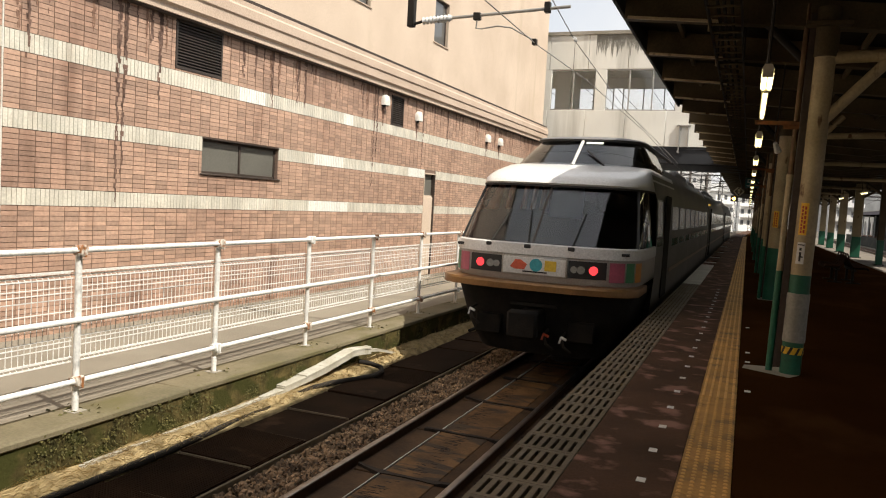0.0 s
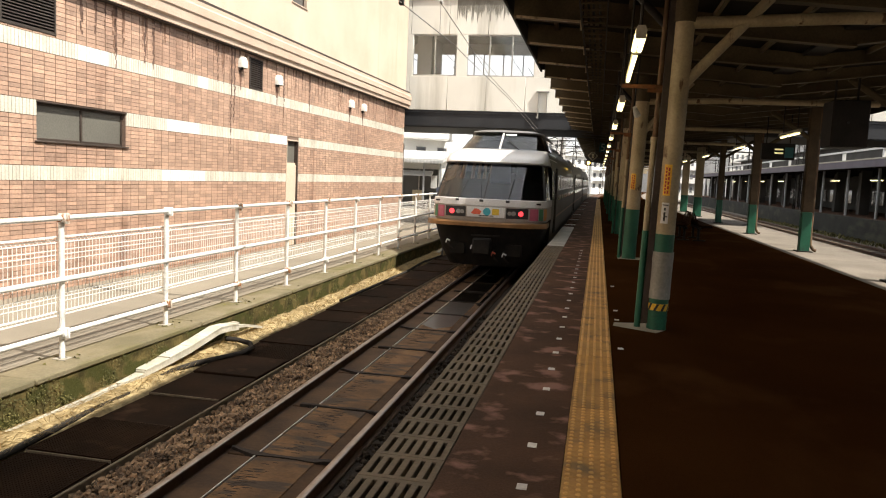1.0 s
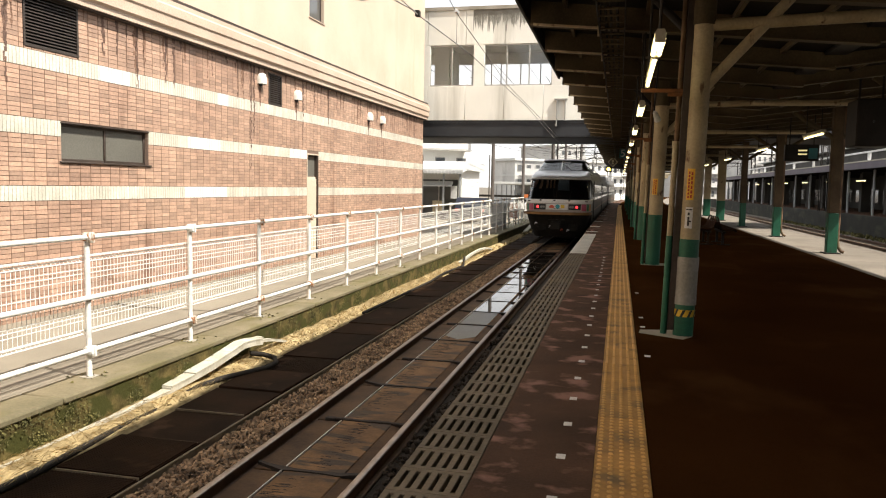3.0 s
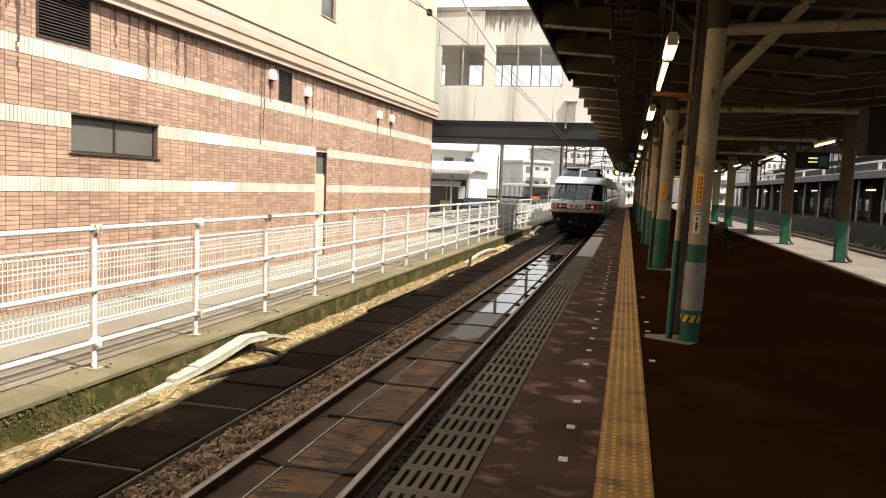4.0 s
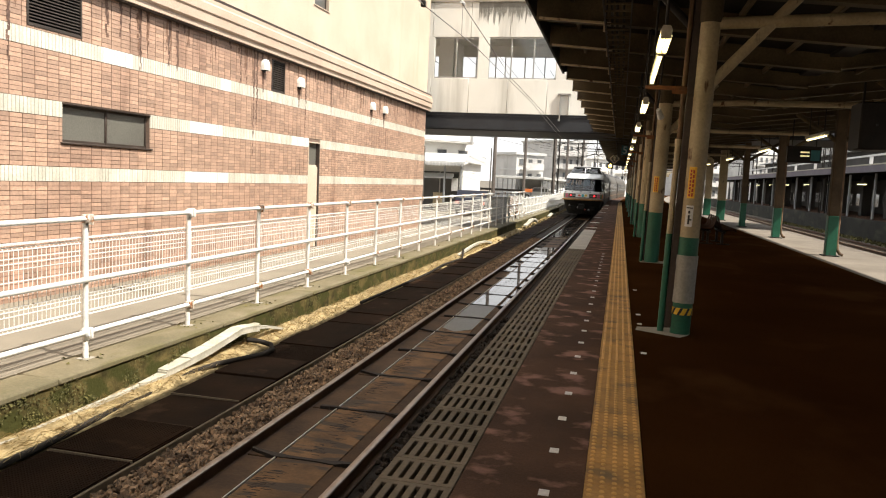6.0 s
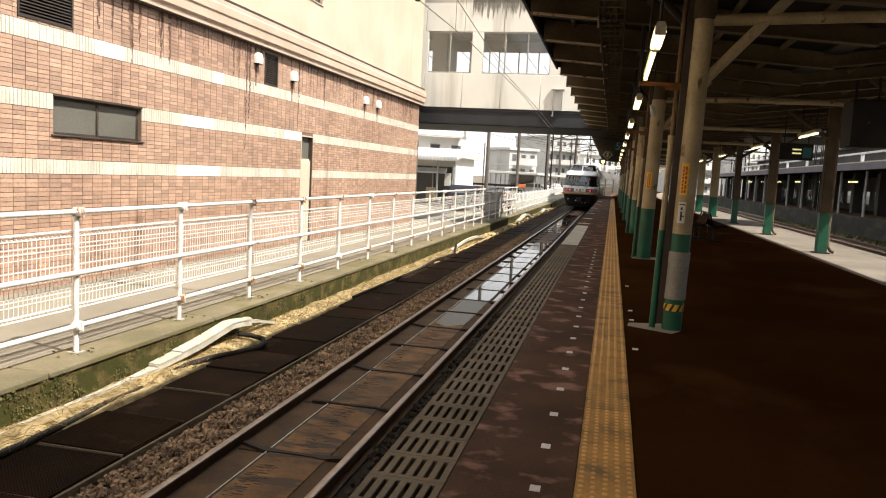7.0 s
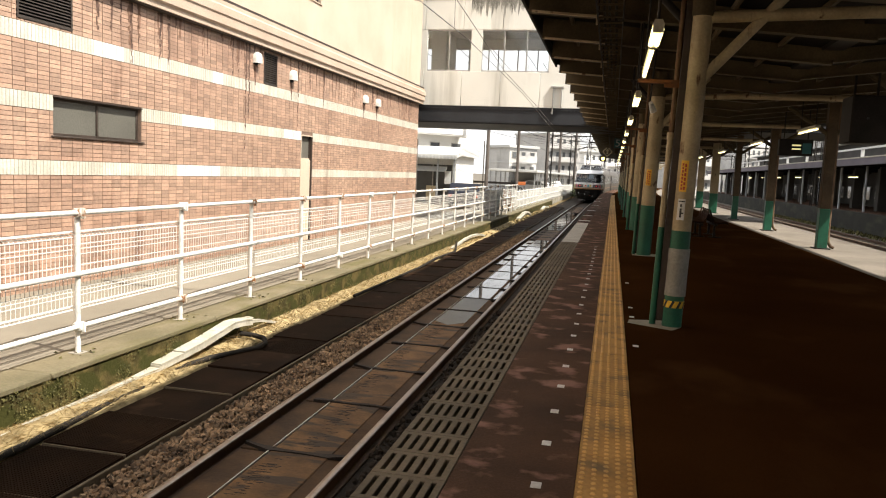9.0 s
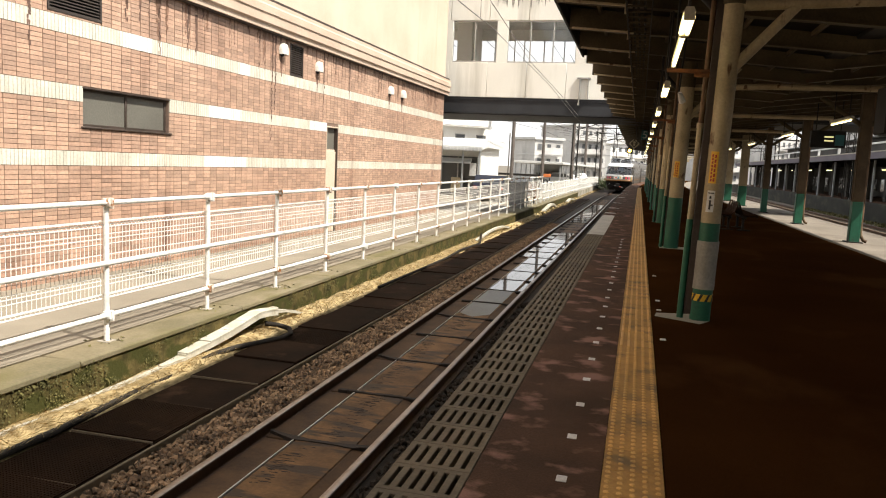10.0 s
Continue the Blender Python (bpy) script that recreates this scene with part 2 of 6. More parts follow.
TACTILE_BASE = mat("tactile_ground", (0.47, 0.26, 0.07), (0.36, 0.195, 0.052), 2.5, 0.75, bump=0.3, rnd=0.16, grime=(0.17, 0.11, 0.05), grime_at=(0.52, 0.7), grime_scale=(5, 5, 5))
MARK = mat("white_mark", (0.72, 0.70, 0.66), None, 5, 0.7)
CREAM_STEEL = mat("cream_steel_paint", (0.43, 0.35, 0.215), (0.32, 0.255, 0.15), 2.5, 0.5, bump=0.2, grime=(0.10, 0.05, 0.022), grime_at=(0.63, 0.70), grime_scale=(9, 9, 3.5))
PIPE_RUST = mat("rusty_pipe", (0.17, 0.10, 0.05), (0.09, 0.05, 0.026), 5, 0.8, bump=0.3, grime=(0.30, 0.24, 0.15), grime_at=(0.58, 0.7), grime_scale=(7, 7, 2))
GREEN = mat("green_paint", (0.016, 0.115, 0.065), (0.011, 0.085, 0.048), 3, 0.45, bump=0.1, grime=(0.04, 0.04, 0.03), grime_at=(0.66, 0.76), grime_scale=(6, 6, 3))
GREYWRAP = mat("grey_sheet", (0.30, 0.29, 0.255), (0.24, 0.23, 0.20), 4, 0.5, metal=0.2)
HAZARD_Y = mat("hazard_yellow", (0.75, 0.46, 0.03), None, 5, 0.5)
BLACK = mat("matt_black", (0.018, 0.018, 0.018), (0.026, 0.025, 0.024), 4, 0.6, own=True)
SIGN_Y = mat("sign_yellow", (0.80, 0.46, 0.04), (0.74, 0.42, 0.035), 4, 0.5)
SIGN_RED = mat("sign_red_ink", (0.42, 0.05, 0.02), None, 4, 0.5)
SIGN_WHITE = mat("sign_white", (0.72, 0.72, 0.70), None, 4, 0.5, own=True)
# near black, so that the roof's underside shade comes from the colour
ROOFSHEET = mat("canopy_sheet_shaded", (0.013, 0.010, 0.007), (0.009, 0.007, 0.005), 0.8, 0.8, bump=0.2, spec=0.18)
# cream paint darkened to hold the gloom under the roof
BEAM = mat("canopy_beam_shaded", (0.105, 0.08, 0.046), (0.062, 0.048, 0.027), 1.5, 0.6, bump=0.15, grime=(0.10, 0.055, 0.03), grime_at=(0.62, 0.75), grime_scale=(3, 3, 3), spec=0.18)
DARKSTEEL = mat("dark_steel", (0.032, 0.028, 0.024), (0.022, 0.02, 0.018), 3, 0.6, metal=0.3, spec=0.18)
TUBE_LIGHT = mat("lit_tube", (1.0, 0.86, 0.42), (1.0, 0.86, 0.42), 1, 0.4, emit=2.2)
LAMP_BODY = mat("lamp_enamel", (0.42, 0.39, 0.30), None, 4, 0.5)
BRIDGE_PANEL = mat("bridge_panel", (0.78, 0.76, 0.69), (0.69, 0.67, 0.61), 0.5, 0.8, bump=0.15, grime=(0.38, 0.36, 0.31), grime_at=(0.55, 0.8), grime_scale=(1.6, 1.6, 0.15))
BRIDGE_STAIN = mat("soot_stain", (0.16, 0.15, 0.125), (0.22, 0.21, 0.18), 3, 0.9)
GIRDER = mat("dark_girder", (0.028, 0.030, 0.034), (0.02, 0.021, 0.024), 1.5, 0.6, metal=0.1)
ALU = mat("aluminium_frame", (0.42, 0.41, 0.38), (0.35, 0.34, 0.31), 4, 0.4, metal=0.6, own=True)
WIRE = mat("weathered_wire", (0.30, 0.29, 0.27), (0.22, 0.21, 0.19), 4, 0.6, metal=0.3)
GLASS = mat("clear_glass", (0.98, 0.99, 0.99), (0.97, 0.98, 0.98), 1, 0.02, glass=1.0)
DARKGLASS = mat("smoked_pane", (0.10, 0.10, 0.095), (0.085, 0.085, 0.08), 1, 0.12, coat=0.5)
FROST = mat("frosted_pane", (0.14, 0.135, 0.115), (0.115, 0.11, 0.095), 0.8, 0.35)
LOUVRE = mat("bronze_louvre", (0.075, 0.06, 0.05), (0.055, 0.045, 0.04), 4, 0.5, metal=0.4)


# ---- ground, track ----
P = 1.02  # platform top over the rail heads
rng = random.Random(4)

g = Mesh()
g.add([(-900, -300, -0.45), (900, -300, -0.45), (900, 2500, -0.45), (-900, 2500, -0.45)], [(0, 1, 2, 3)])
single("ground", g, GROUND, "brown packed earth reaching the horizon", "ground", kind="structure")
single("track_bed", Mesh().box(-2.42, 1.7, -45, 160, -0.44, -0.16), BED, "dark stained concrete bed under the track", "track bed", kind="structure")
lane = Mesh().box(-40, -2.882, -45, 170, -0.44, 0.415)
single("road", lane, LANE, "pale grey asphalt lane beside the railing", "road", kind="structure")


def curve_x(y):
    """The line bends away to the right past 60 m."""
    return max(0.0, y - 60.0) ** 2 / 1600.0


def bent(m):
    m.v = [(x + curve_x(y), y, z) for x, y, z in m.v]
    return m


STEPS = [-45, -10, 0, 10, 20, 30, 40, 50, 60] + list(range(65, 165, 5))


def drawn(outline):
    """A section drawn along the line of the track."""
    return bent(Mesh().loft([[(x, y, z) for x, z in outline] for y in STEPS], True))


rails = thing("railway_track", "pair of rusty steel rails with shiny worn heads", "railway track", kind="structure")
for s in (-1, 1):
    c = s * 0.566
    foot = [(c - 0.06, -0.15), (c + 0.06, -0.15), (c + 0.06, -0.135), (c + 0.012, -0.115), (c + 0.012, -0.045), (c + 0.031, -0.035), (c + 0.031, -0.006),
            (c - 0.031, -0.006), (c - 0.031, -0.035), (c - 0.012, -0.045), (c - 0.012, -0.115), (c - 0.06, -0.135)]
    rail = part("rail", drawn(foot), RAILSIDE, rails)
    top = [(c - 0.0325, -0.018), (c + 0.0325, -0.018), (c + 0.0325, -0.006), (c + 0.024, 0.0), (c - 0.024, 0.0), (c - 0.0325, -0.006)]
    part("rail_head", drawn(top), RAILTOP, rail, "shiny worn rail head")

track_slabs = thing("track_slabs", "stained concrete slabs between the rails", "track slab", kind="structure")
PITCH = 1.485
side_slab = Mesh().box(-0.50, -0.215, 0, PITCH - 0.03, -0.16, -0.085, 0.008).data("slab")
main_slab = Mesh().box(-0.19, 0.36, 0, PITCH - 0.03, -0.16, -0.066, 0.008).data("slab")
gutter = Mesh().add([(0.36, 0, -0.075), (0.36, PITCH, -0.075), (0.50, PITCH, -0.105), (0.50, 0, -0.105), (0.36, 0, -0.16), (0.36, PITCH, -0.16), (0.50, PITCH, -0.16), (0.50, 0, -0.16)],
                    [(0, 3, 2, 1), (4, 5, 6, 7), (0, 1, 5, 4), (2, 3, 7, 6), (0, 4, 7, 3), (1, 2, 6, 5)]).data("slab")
strip = Mesh()
for k in range(9):
    x = -0.40 + k * 0.105
    strip.box(x, x + 0.11, -0.028 + 0.012 * math.sin(k * 1.3), 0.028 + 0.012 * math.sin(k * 1.3 + 1), -0.1, -0.053, 0.006)
strip = strip.data("joint_strip")
full_strip = Mesh()
crack = [(-0.50, 0.10, 0.018), (-0.40, 0.055, 0.022), (-0.30, 0.02, 0.03), (-0.21, -0.005, 0.045), (-0.10, -0.012, 0.028), (0.05, -0.010, 0.022), (0.20, -0.012, 0.026), (0.31, -0.018, 0.036), (0.36, -0.008, 0.045), (0.42, 0.012, 0.03), (0.50, 0.03, 0.022)]
for (x0, c0, w0), (x1, c1, w1) in zip(crack, crack[1:]):
    full_strip.prism([(x0, c0 - w0), (x1, c1 - w1), (x1, c1 + w1), (x0, c0 + w0)], "z", -0.12, -0.056)
full_strip = full_strip.data("joint_strip")
for k in range(-3, 40):
    y = 6.135 + k * PITCH
    for name, me, material in (("slab", side_slab, SLAB_DARK), ("slab", main_slab, SLAB), ("slab", gutter, SLAB_DARK), ("joint_strip", strip if k % 2 else full_strip, JOINT)):
        ob = part(name, me, material, track_slabs)
        ob.location = (curve_x(y), y, 0)
    if k > 9:
        continue
    part("edge_line", Mesh().box(-0.209, -0.199, y + 0.05, y + PITCH - 0.04, -0.09, -0.060), EDGE_WHITE, track_slabs, "pale worn edge line")

# short smears of oil and rust across the slabs
smear = Mesh()
for k in range(-3, 6):
    y0 = 6.135 + k * PITCH
    for band in range(3):
        yc, xc = y0 + rng.uniform(0.15, 1.3), rng.uniform(-0.16, 0.10)
        for _ in range(26):
            y, x = yc + rng.gauss(0, 0.22), xc + rng.gauss(0, 0.05)
            w, h = rng.uniform(0.015, 0.07), rng.uniform(0.003, 0.010)
            if y0 + 0.06 < y < y0 + PITCH - 0.08 and -0.17 < x - w and x + w < 0.33:
                smear.prism([(x - w, y), (x - w * 0.3, y - h), (x + w, y - h * 0.3), (x + w * 0.4, y + h)], "z", -0.066, -0.0648)
single("slab_smear", smear, JOINT, "short dark oily smears across the concrete slabs", "stain", kind="stuff")

# puddles over the slabs
wet = Mesh()
for k in range(6, 16):
    y = 6.135 + k * PITCH
    lo = rng.uniform(0.03, 0.10) if k > 6 else 0.0
    pts = [(-0.17, y + 0.08), (-0.10, y + lo + 0.03), (0.12, y + 0.05 + lo * 0.5), (0.34, y + 0.04), (0.345, y + PITCH * 0.5), (0.335, y + PITCH - 0.06), (0.06, y + PITCH - 0.05 - lo), (-0.17, y + PITCH - 0.09)]
    wet.prism(pts, "z", -0.07, -0.0605)
    if k > 9:
        wet.box(-0.48, -0.225, y + 0.12, y + PITCH - 0.14, -0.09, -0.081)
wet.box(0.37, 0.49, 14.9, 27.0, -0.1, -0.082)
single("puddle", wet, WATER, "still rain puddle over the slabs, mirroring the sky", "puddle", kind="stuff")
damp = Mesh()
for k in (4, 5):
    y = 6.135 + k * PITCH
    damp.prism([(-0.17, y + 0.3 * (k == 4) + 0.06), (0.1, y + 0.1), (0.34, y + 0.35 * (k == 4) + 0.06), (0.34, y + PITCH - 0.06), (-0.17, y + PITCH - 0.06)], "z", -0.07, -0.0635)
single("damp_patch", damp, DAMP, "dark damp film on the slabs before the puddle", "damp patch", kind="stuff")
wet = Mesh()
for k in range(20, 33):
    y = 6.135 + k * PITCH
    wet.box(-0.40, 0.36, y + 0.2, y + PITCH - 0.25, -0.066, -0.0605)
single("puddle", bent(wet), WATER, "shallow puddles between the slab joints", "puddle", kind="stuff")

# ballast strips
def stones(m, x0, x1, y0, y1, count, z, size):
    base = [(1, 0, 0), (-1, 0, 0), (0, 1, 0), (0, -1, 0), (0, 0, 1), (0, 0, -1)]
    tris = [(0, 2, 4), (2, 1, 4), (1, 3, 4), (3, 0, 4), (2, 0, 5), (1, 2, 5), (3, 1, 5), (0, 3, 5)]
    for _ in range(count):
        turn = Euler((rng.uniform(0, 6), rng.uniform(0, 6), rng.uniform(0, 6))).to_matrix()
        sx, sy, sz = (size * rng.uniform(0.55, 1.25) for _ in range(3))
        c = Vector((rng.uniform(x0, x1), rng.uniform(y0, y1), z + rng.uniform(-0.02, 0.035)))
        cut = [Vector(p) * rng.uniform(0.75, 1.15) for p in base]
        mid = [((cut[a] + cut[b] + cut[d]) * rng.uniform(0.44, 0.52)) for a, b, d in tris]
        verts = [turn @ Vector((p.x * sx, p.y * sy, p.z * sz)) + c for p in cut + mid]
        faces = []
        for k, (a, b, d) in enumerate(tris):
            faces += [(a, b, 6 + k), (b, d, 6 + k), (d, a, 6 + k)]
        m.add(verts, faces)


m = Mesh()
stones(m, -1.10, -0.64, 3.0, 14.0, 6800, -0.068, 0.033)
stones(m, -1.10, -0.64, 14.0, 34.0, 4200, -0.068, 0.042)
# stones by the platform take the dark bed colour to paint their shade
dark = Mesh()
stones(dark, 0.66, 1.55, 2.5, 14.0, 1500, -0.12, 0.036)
single("ballast", dark, BED, "ballast stones under the platform edge, their shade put in as black", "ballast", kind="stuff")
single("ballast", m, STONE, "loose brown ballast stones beside the rail", "ballast", kind="stuff")
single("ballast_bed", Mesh().box(-1.13, -0.63, -10, 120, -0.16, -0.085), BED, "dark ballast grit beside the rail", "ballast", kind="structure")

# cover panels of the trough beside the track
covers = thing("trough_covers", "brown cover panels in a row beside the track", "trough cover", kind="structure")
plate = Mesh().box(-1.98, -1.15, 0, 0.885, -0.02, 0.02, 0.008).data("cover_panel")
mesh_plate = Mesh().box(-1.98, -1.15, 0, 0.885, -0.02, 0.008)
for k in range(28):
    x = -1.97 + k * 0.0295
    mesh_plate.box(x, x + 0.012, 0.01, 0.875, 0.008, 0.022)
for k in range(30):
    mesh_plate.box(-1.97, -1.16, 0.01 + k * 0.0293, 0.022 + k * 0.0293, 0.008, 0.021)
mesh_plate = mesh_plate.data("cover_panel", 0)
for k in range(-4, 62):
    y = 6.31 + k * 0.9
    ob = part("cover_panel", mesh_plate if k in (-4, -3, -2, -1, 3) else plate, PANEL, covers)
    ob.location = (0, y, 0.004 * (k % 3))
    ob.rotation_euler = (0, 0.004 * ((k * 7) % 5 - 2), 0.006 * ((k * 5) % 3 - 1))
for y in (3.61, 4.51, 5.41, 6.31, 7.21):
    part("edge_strip", Mesh().box(-1.97, -1.16, y - 0.016, y - 0.002, -0.02, 0.027, 0.003), EDGE, covers, "thin pale edging between the panels")
part("kerb_strip", Mesh().box(-1.145, -1.115, -6, 62, -0.16, 0.012, 0.006), EDGE, covers, "thin concrete edging strip")

# retaining kerb with moss, straw litter in front
kerb = thing("kerb_wall", "low mossy concrete retaining kerb under the railing", "retaining wall", kind="structure")
for k in range(36):
    y = -42 + k * 3.0
    part("cap", Mesh().box(-2.86, -2.36, y, y + 2.985, 0.375, 0.44, 0.014), KERB, kerb)
    part("face", Mesh().box(-2.84, -2.385, y, y + 2.998, -0.44, 0.372), MOSS, kerb, "dark mossy kerb face")
straw = Mesh()
n = 90
rows = []
for a in range(n + 1):
    y = -2 + a * 0.45
    rows.append([(-2.39, y, 0.06 + rng.uniform(0, 0.04)), (-2.27, y, 0.05 + rng.uniform(-0.01, 0.04)), (-2.16, y, 0.03 + rng.uniform(-0.01, 0.03)),
                 (-2.05 + rng.uniform(-0.03, 0.03), y, 0.0), (-2.0, y, -0.1)])
straw.loft(rows)
single("straw_bed", straw, STRAWBED, "matted dry straw along the kerb foot", "dry grass", kind="stuff")
m = Mesh()
for k in range(9000):
    y = 3.2 + 26 * rng.random() ** 1.6
    x = -2.37 + 0.34 * rng.random() ** 0.9
    z = 0.075 - (x + 2.37) * 0.13 + rng.uniform(0, 0.03)
    a, r = rng.uniform(0, 6.28), rng.uniform(0.03, 0.09)
    if rng.random() < 0.6:
        a = math.pi / 2 + rng.uniform(-0.6, 0.6)
    dx, dy, dz, w = r * math.cos(a) * 0.6, r * math.sin(a), rng.uniform(-0.015, 0.06), rng.uniform(0.002, 0.005)
    m.add([(x - dx, y - dy, z - dz * 0.4), (x + w, y, z + 0.012), (x + dx, y + dy, z + dz), (x - w, y + w, z + 0.006)], [(0, 1, 2, 3)])
single("straw", m, STRAW, "loose yellow straw stalks along the kerb", "dry grass", kind="stuff")
m = Mesh()
for k in range(15000):
    y = 2.8 + 24 * rng.random() ** 1.3
    z = 0.05 + 0.36 * rng.random() ** 1.3
    if noise.noise(Vector((y * 2.6, z * 2.2, 3.1))) + 0.6 * noise.noise(Vector((y * 0.5, 0, 7.7))) + rng.uniform(-0.1, 0.1) < 0.02:
        continue
    x, r = -2.380, rng.uniform(0.006, 0.020)
    a = rng.uniform(0, 6.28)
    o = rng.uniform(0.0, 0.025)
    m.add([(x + o, y, z), (x + o + 0.3 * r, y + r * math.cos(a), z + r * math.sin(a)), (x + o + 0.6 * r, y + 1.5 * r * math.cos(a + 0.5), z + 1.5 * r * math.sin(a + 0.5)),
           (x + o, y + r * math.cos(a + 1.1), z + r * math.sin(a + 1.1))], [(0, 1, 2, 3)])
single("weeds", m, WEED, "dark green moss and small weeds clinging to the kerb", "weeds", kind="stuff")
m = Mesh()
for k in range(260):
    post = rng.randrange(0, 12)
    y, x = 4.83 + post * 1.9 + rng.gauss(0, 0.13), -2.66 + rng.gauss(0, 0.1)
    a, r = rng.uniform(0, 6.28), rng.uniform(0.015, 0.035)
    m.add([(x, y, 0.445), (x + r * math.cos(a), y + r * math.sin(a), 0.452 + r * 0.3), (x + 1.6 * r * math.cos(a + 0.4), y + 1.6 * r * math.sin(a + 0.4), 0.447),
           (x + r * math.cos(a + 1), y + r * math.sin(a + 1), 0.445)], [(0, 1, 2, 3)])
single("weeds", m, WEED, "small weeds at the feet of the railing posts", "weeds", kind="stuff")

# black cable, white duct bent over the cable mouth
cable = [(-2.05, 2, 0.035), (-2.06, 4, 0.03), (-2.06, 5.4, 0.025), (-2.13, 6.4, 0.022), (-2.16, 7.0, 0.0), (-2.2, 7.5, 0.0), (-2.18, 8.0, 0.04), (-2.08, 8.35, 0.06), (-1.93, 8.7, 0.06), (-1.80, 9.02, 0.06), (-1.80, 9.3, 0.07), (-1.92, 9.5, 0.08), (-2.12, 9.55, 0.10), (-2.26, 9.45, 0.13)]
single("cable", Mesh().line(cable, 0.034, 10), RUBBER, "thick black cable lying along the straw", "cable")
single("cable", Mesh().line([(-2.02, 13.5, 0.05), (-1.99, 16, 0.05), (-1.97, 18.5, 0.05), (-2.05, 20.5, 0.06), (-1.95, 22.6, 0.05), (-2.2, 24, 0.2)], 0.03, 8), RUBBER, "black cable running on beside the kerb", "cable")


def duct(points, w, label):
    """Trough sections with lids along points; w is one half width or one for each point."""
    d = thing("cable_duct", label, "cable duct")
    ws = w if isinstance(w, list) else [w] * len(points)
    for k, (a, b) in enumerate(zip(points, points[1:])):
        pa, pb = Vector(a), Vector(b)
        way = (pb - pa).normalized()
        side = Vector((way.y, -way.x, 0)).normalized()
        h = min(0.075, ws[k] * 1.1)
        up = Vector((0, 0, h))
        piece = Mesh().loft([[p + side * q, p + side * q + up, p - side * q + up, p - side * q] for p, q in ((pa - way * 0.005, ws[k]), (pb + way * 0.01, ws[k + 1]))], True)
        part("duct_section", piece, DUCT, d)
        lid = Mesh().loft([[p + side * q * 1.1 + up, p + side * q * 1.1 + up * 1.25, p - side * q * 1.1 + up * 1.25, p - side * q * 1.1 + up] for p, q in ((pa + way * 0.006, ws[k]), (pb - way * 0.004, ws[k + 1]))], True)
        part("lid", lid, DUCT, d)
    return d


duct([(-2.33, 4.6, 0.045), (-2.33, 6.2, 0.05), (-2.32, 7.15, 0.06), (-2.31, 7.55, 0.075), (-2.30, 8.0, 0.11), (-2.29, 8.45, 0.15), (-2.28, 8.8, 0.20), (-2.27, 9.18, 0.255), (-2.25, 9.42, 0.245),
      (-2.22, 9.62, 0.225), (-2.22, 9.64, 0.245), (-2.24, 10.0, 0.19), (-2.26, 10.35, 0.11), (-2.26, 10.6, 0.04)],
     [0.022, 0.022, 0.03, 0.06, 0.075, 0.078, 0.078, 0.078, 0.075, 0.07, 0.03, 0.028, 0.028, 0.028], "bent white plastic cable duct rising from the straw")
duct([(-2.2, 23.2, 0.03), (-2.2, 24.4, 0.10), (-2.2, 25.4, 0.16), (-2.18, 26.6, 0.19), (-2.14, 27.6, 0.17), (-2.12, 28.4, 0.10), (-2.12, 28.8, 0.03)], 0.045, "second white cable duct bent over the kerb foot")

# ---- railing with mesh panels ----
railing = thing("railing", "white tubular steel railing with rusty clamps", "railing")
RX = -2.67
POSTS = [4.83 + k * 1.9 for k in range(-2, 21)]
post_m = Mesh().tube((0, 0, 0.44), (0, 0, 1.93), 0.029, 12).data("post")
clamp_m = Mesh().tube((0, -0.06, 0), (0, 0.06, 0), 0.042, 10)
clamp_m.box(-0.03, 0.055, -0.045, 0.045, -0.045, 0.045, 0.01)
clamp_m.box(0.03, 0.075, -0.016, 0.016, -0.06, 0.05, 0.005)
clamp_rusty, clamp_m = clamp_m.data("clamp"), clamp_m.data("clamp")
foot_m = Mesh().box(-0.07, 0.07, -0.07, 0.07, 0.438, 0.448, 0.003).data("foot_plate")
for k, y in enumerate(POSTS):
    post = part("post", post_m, WHITE, railing)
    post.location = (RX, y, 0)
    ob = part("foot_plate", foot_m, CONC, post)
    for z in (1.9, 0.72):
        ob = part("clamp", clamp_rusty if (k * 3 + int(z)) % 4 != 1 else clamp_m, CLAMP if (k * 3 + int(z)) % 4 != 1 else WHITE, post, "rusty pipe clamp" if (k * 3 + int(z)) % 4 != 1 else "white painted pipe clamp")
        ob.location = (0.012, 0, z)
for z, r in ((1.9, 0.027), (1.27, 0.029), (0.72, 0.027)):
    for a, b in zip(POSTS, POSTS[1:]):
        part("rail_tube", Mesh().tube((RX + 0.028, a - 0.0, z), (RX + 0.028, b, z), r, 10), WHITE, railing)

fence = thing("mesh_fence", "white welded wire mesh panels clipped behind the railing", "fence")
MX = RX - 0.05
for a, b in zip(POSTS, POSTS[1:]):
    panel = Mesh()
    for z, back, r in ((1.705, 0, 0.008), (1.688, 0.03, 0.007), (1.664, 0.035, 0.007), (1.642, 0, 0.008), (1.565, 0, 0.006), (1.517, 0, 0.006), (1.460, 0, 0.006), (1.348, 0, 0.006),
                       (1.112, 0, 0.006), (1.076, 0, 0.006), (1.030, 0, 0.006), (0.930, 0, 0.008), (0.912, 0.03, 0.007), (0.888, 0.0, 0.008)):
        panel.tube((MX - back, a + 0.015, z), (MX - back, b - 0.015, z), r, 4)
    count = 33 if a < 12 else 17
    for k in range(count):
        y = a + 0.03 + (b - a - 0.06) * k / (count - 1)
        panel.line([(MX, y, 1.705), (MX - 0.035, y, 1.675), (MX, y, 1.642), (MX, y, 0.93), (MX - 0.03, y, 0.91), (MX, y, 0.888)], 0.0034, 3)
    part("mesh_panel", panel, WHITE_WIRE, fence)

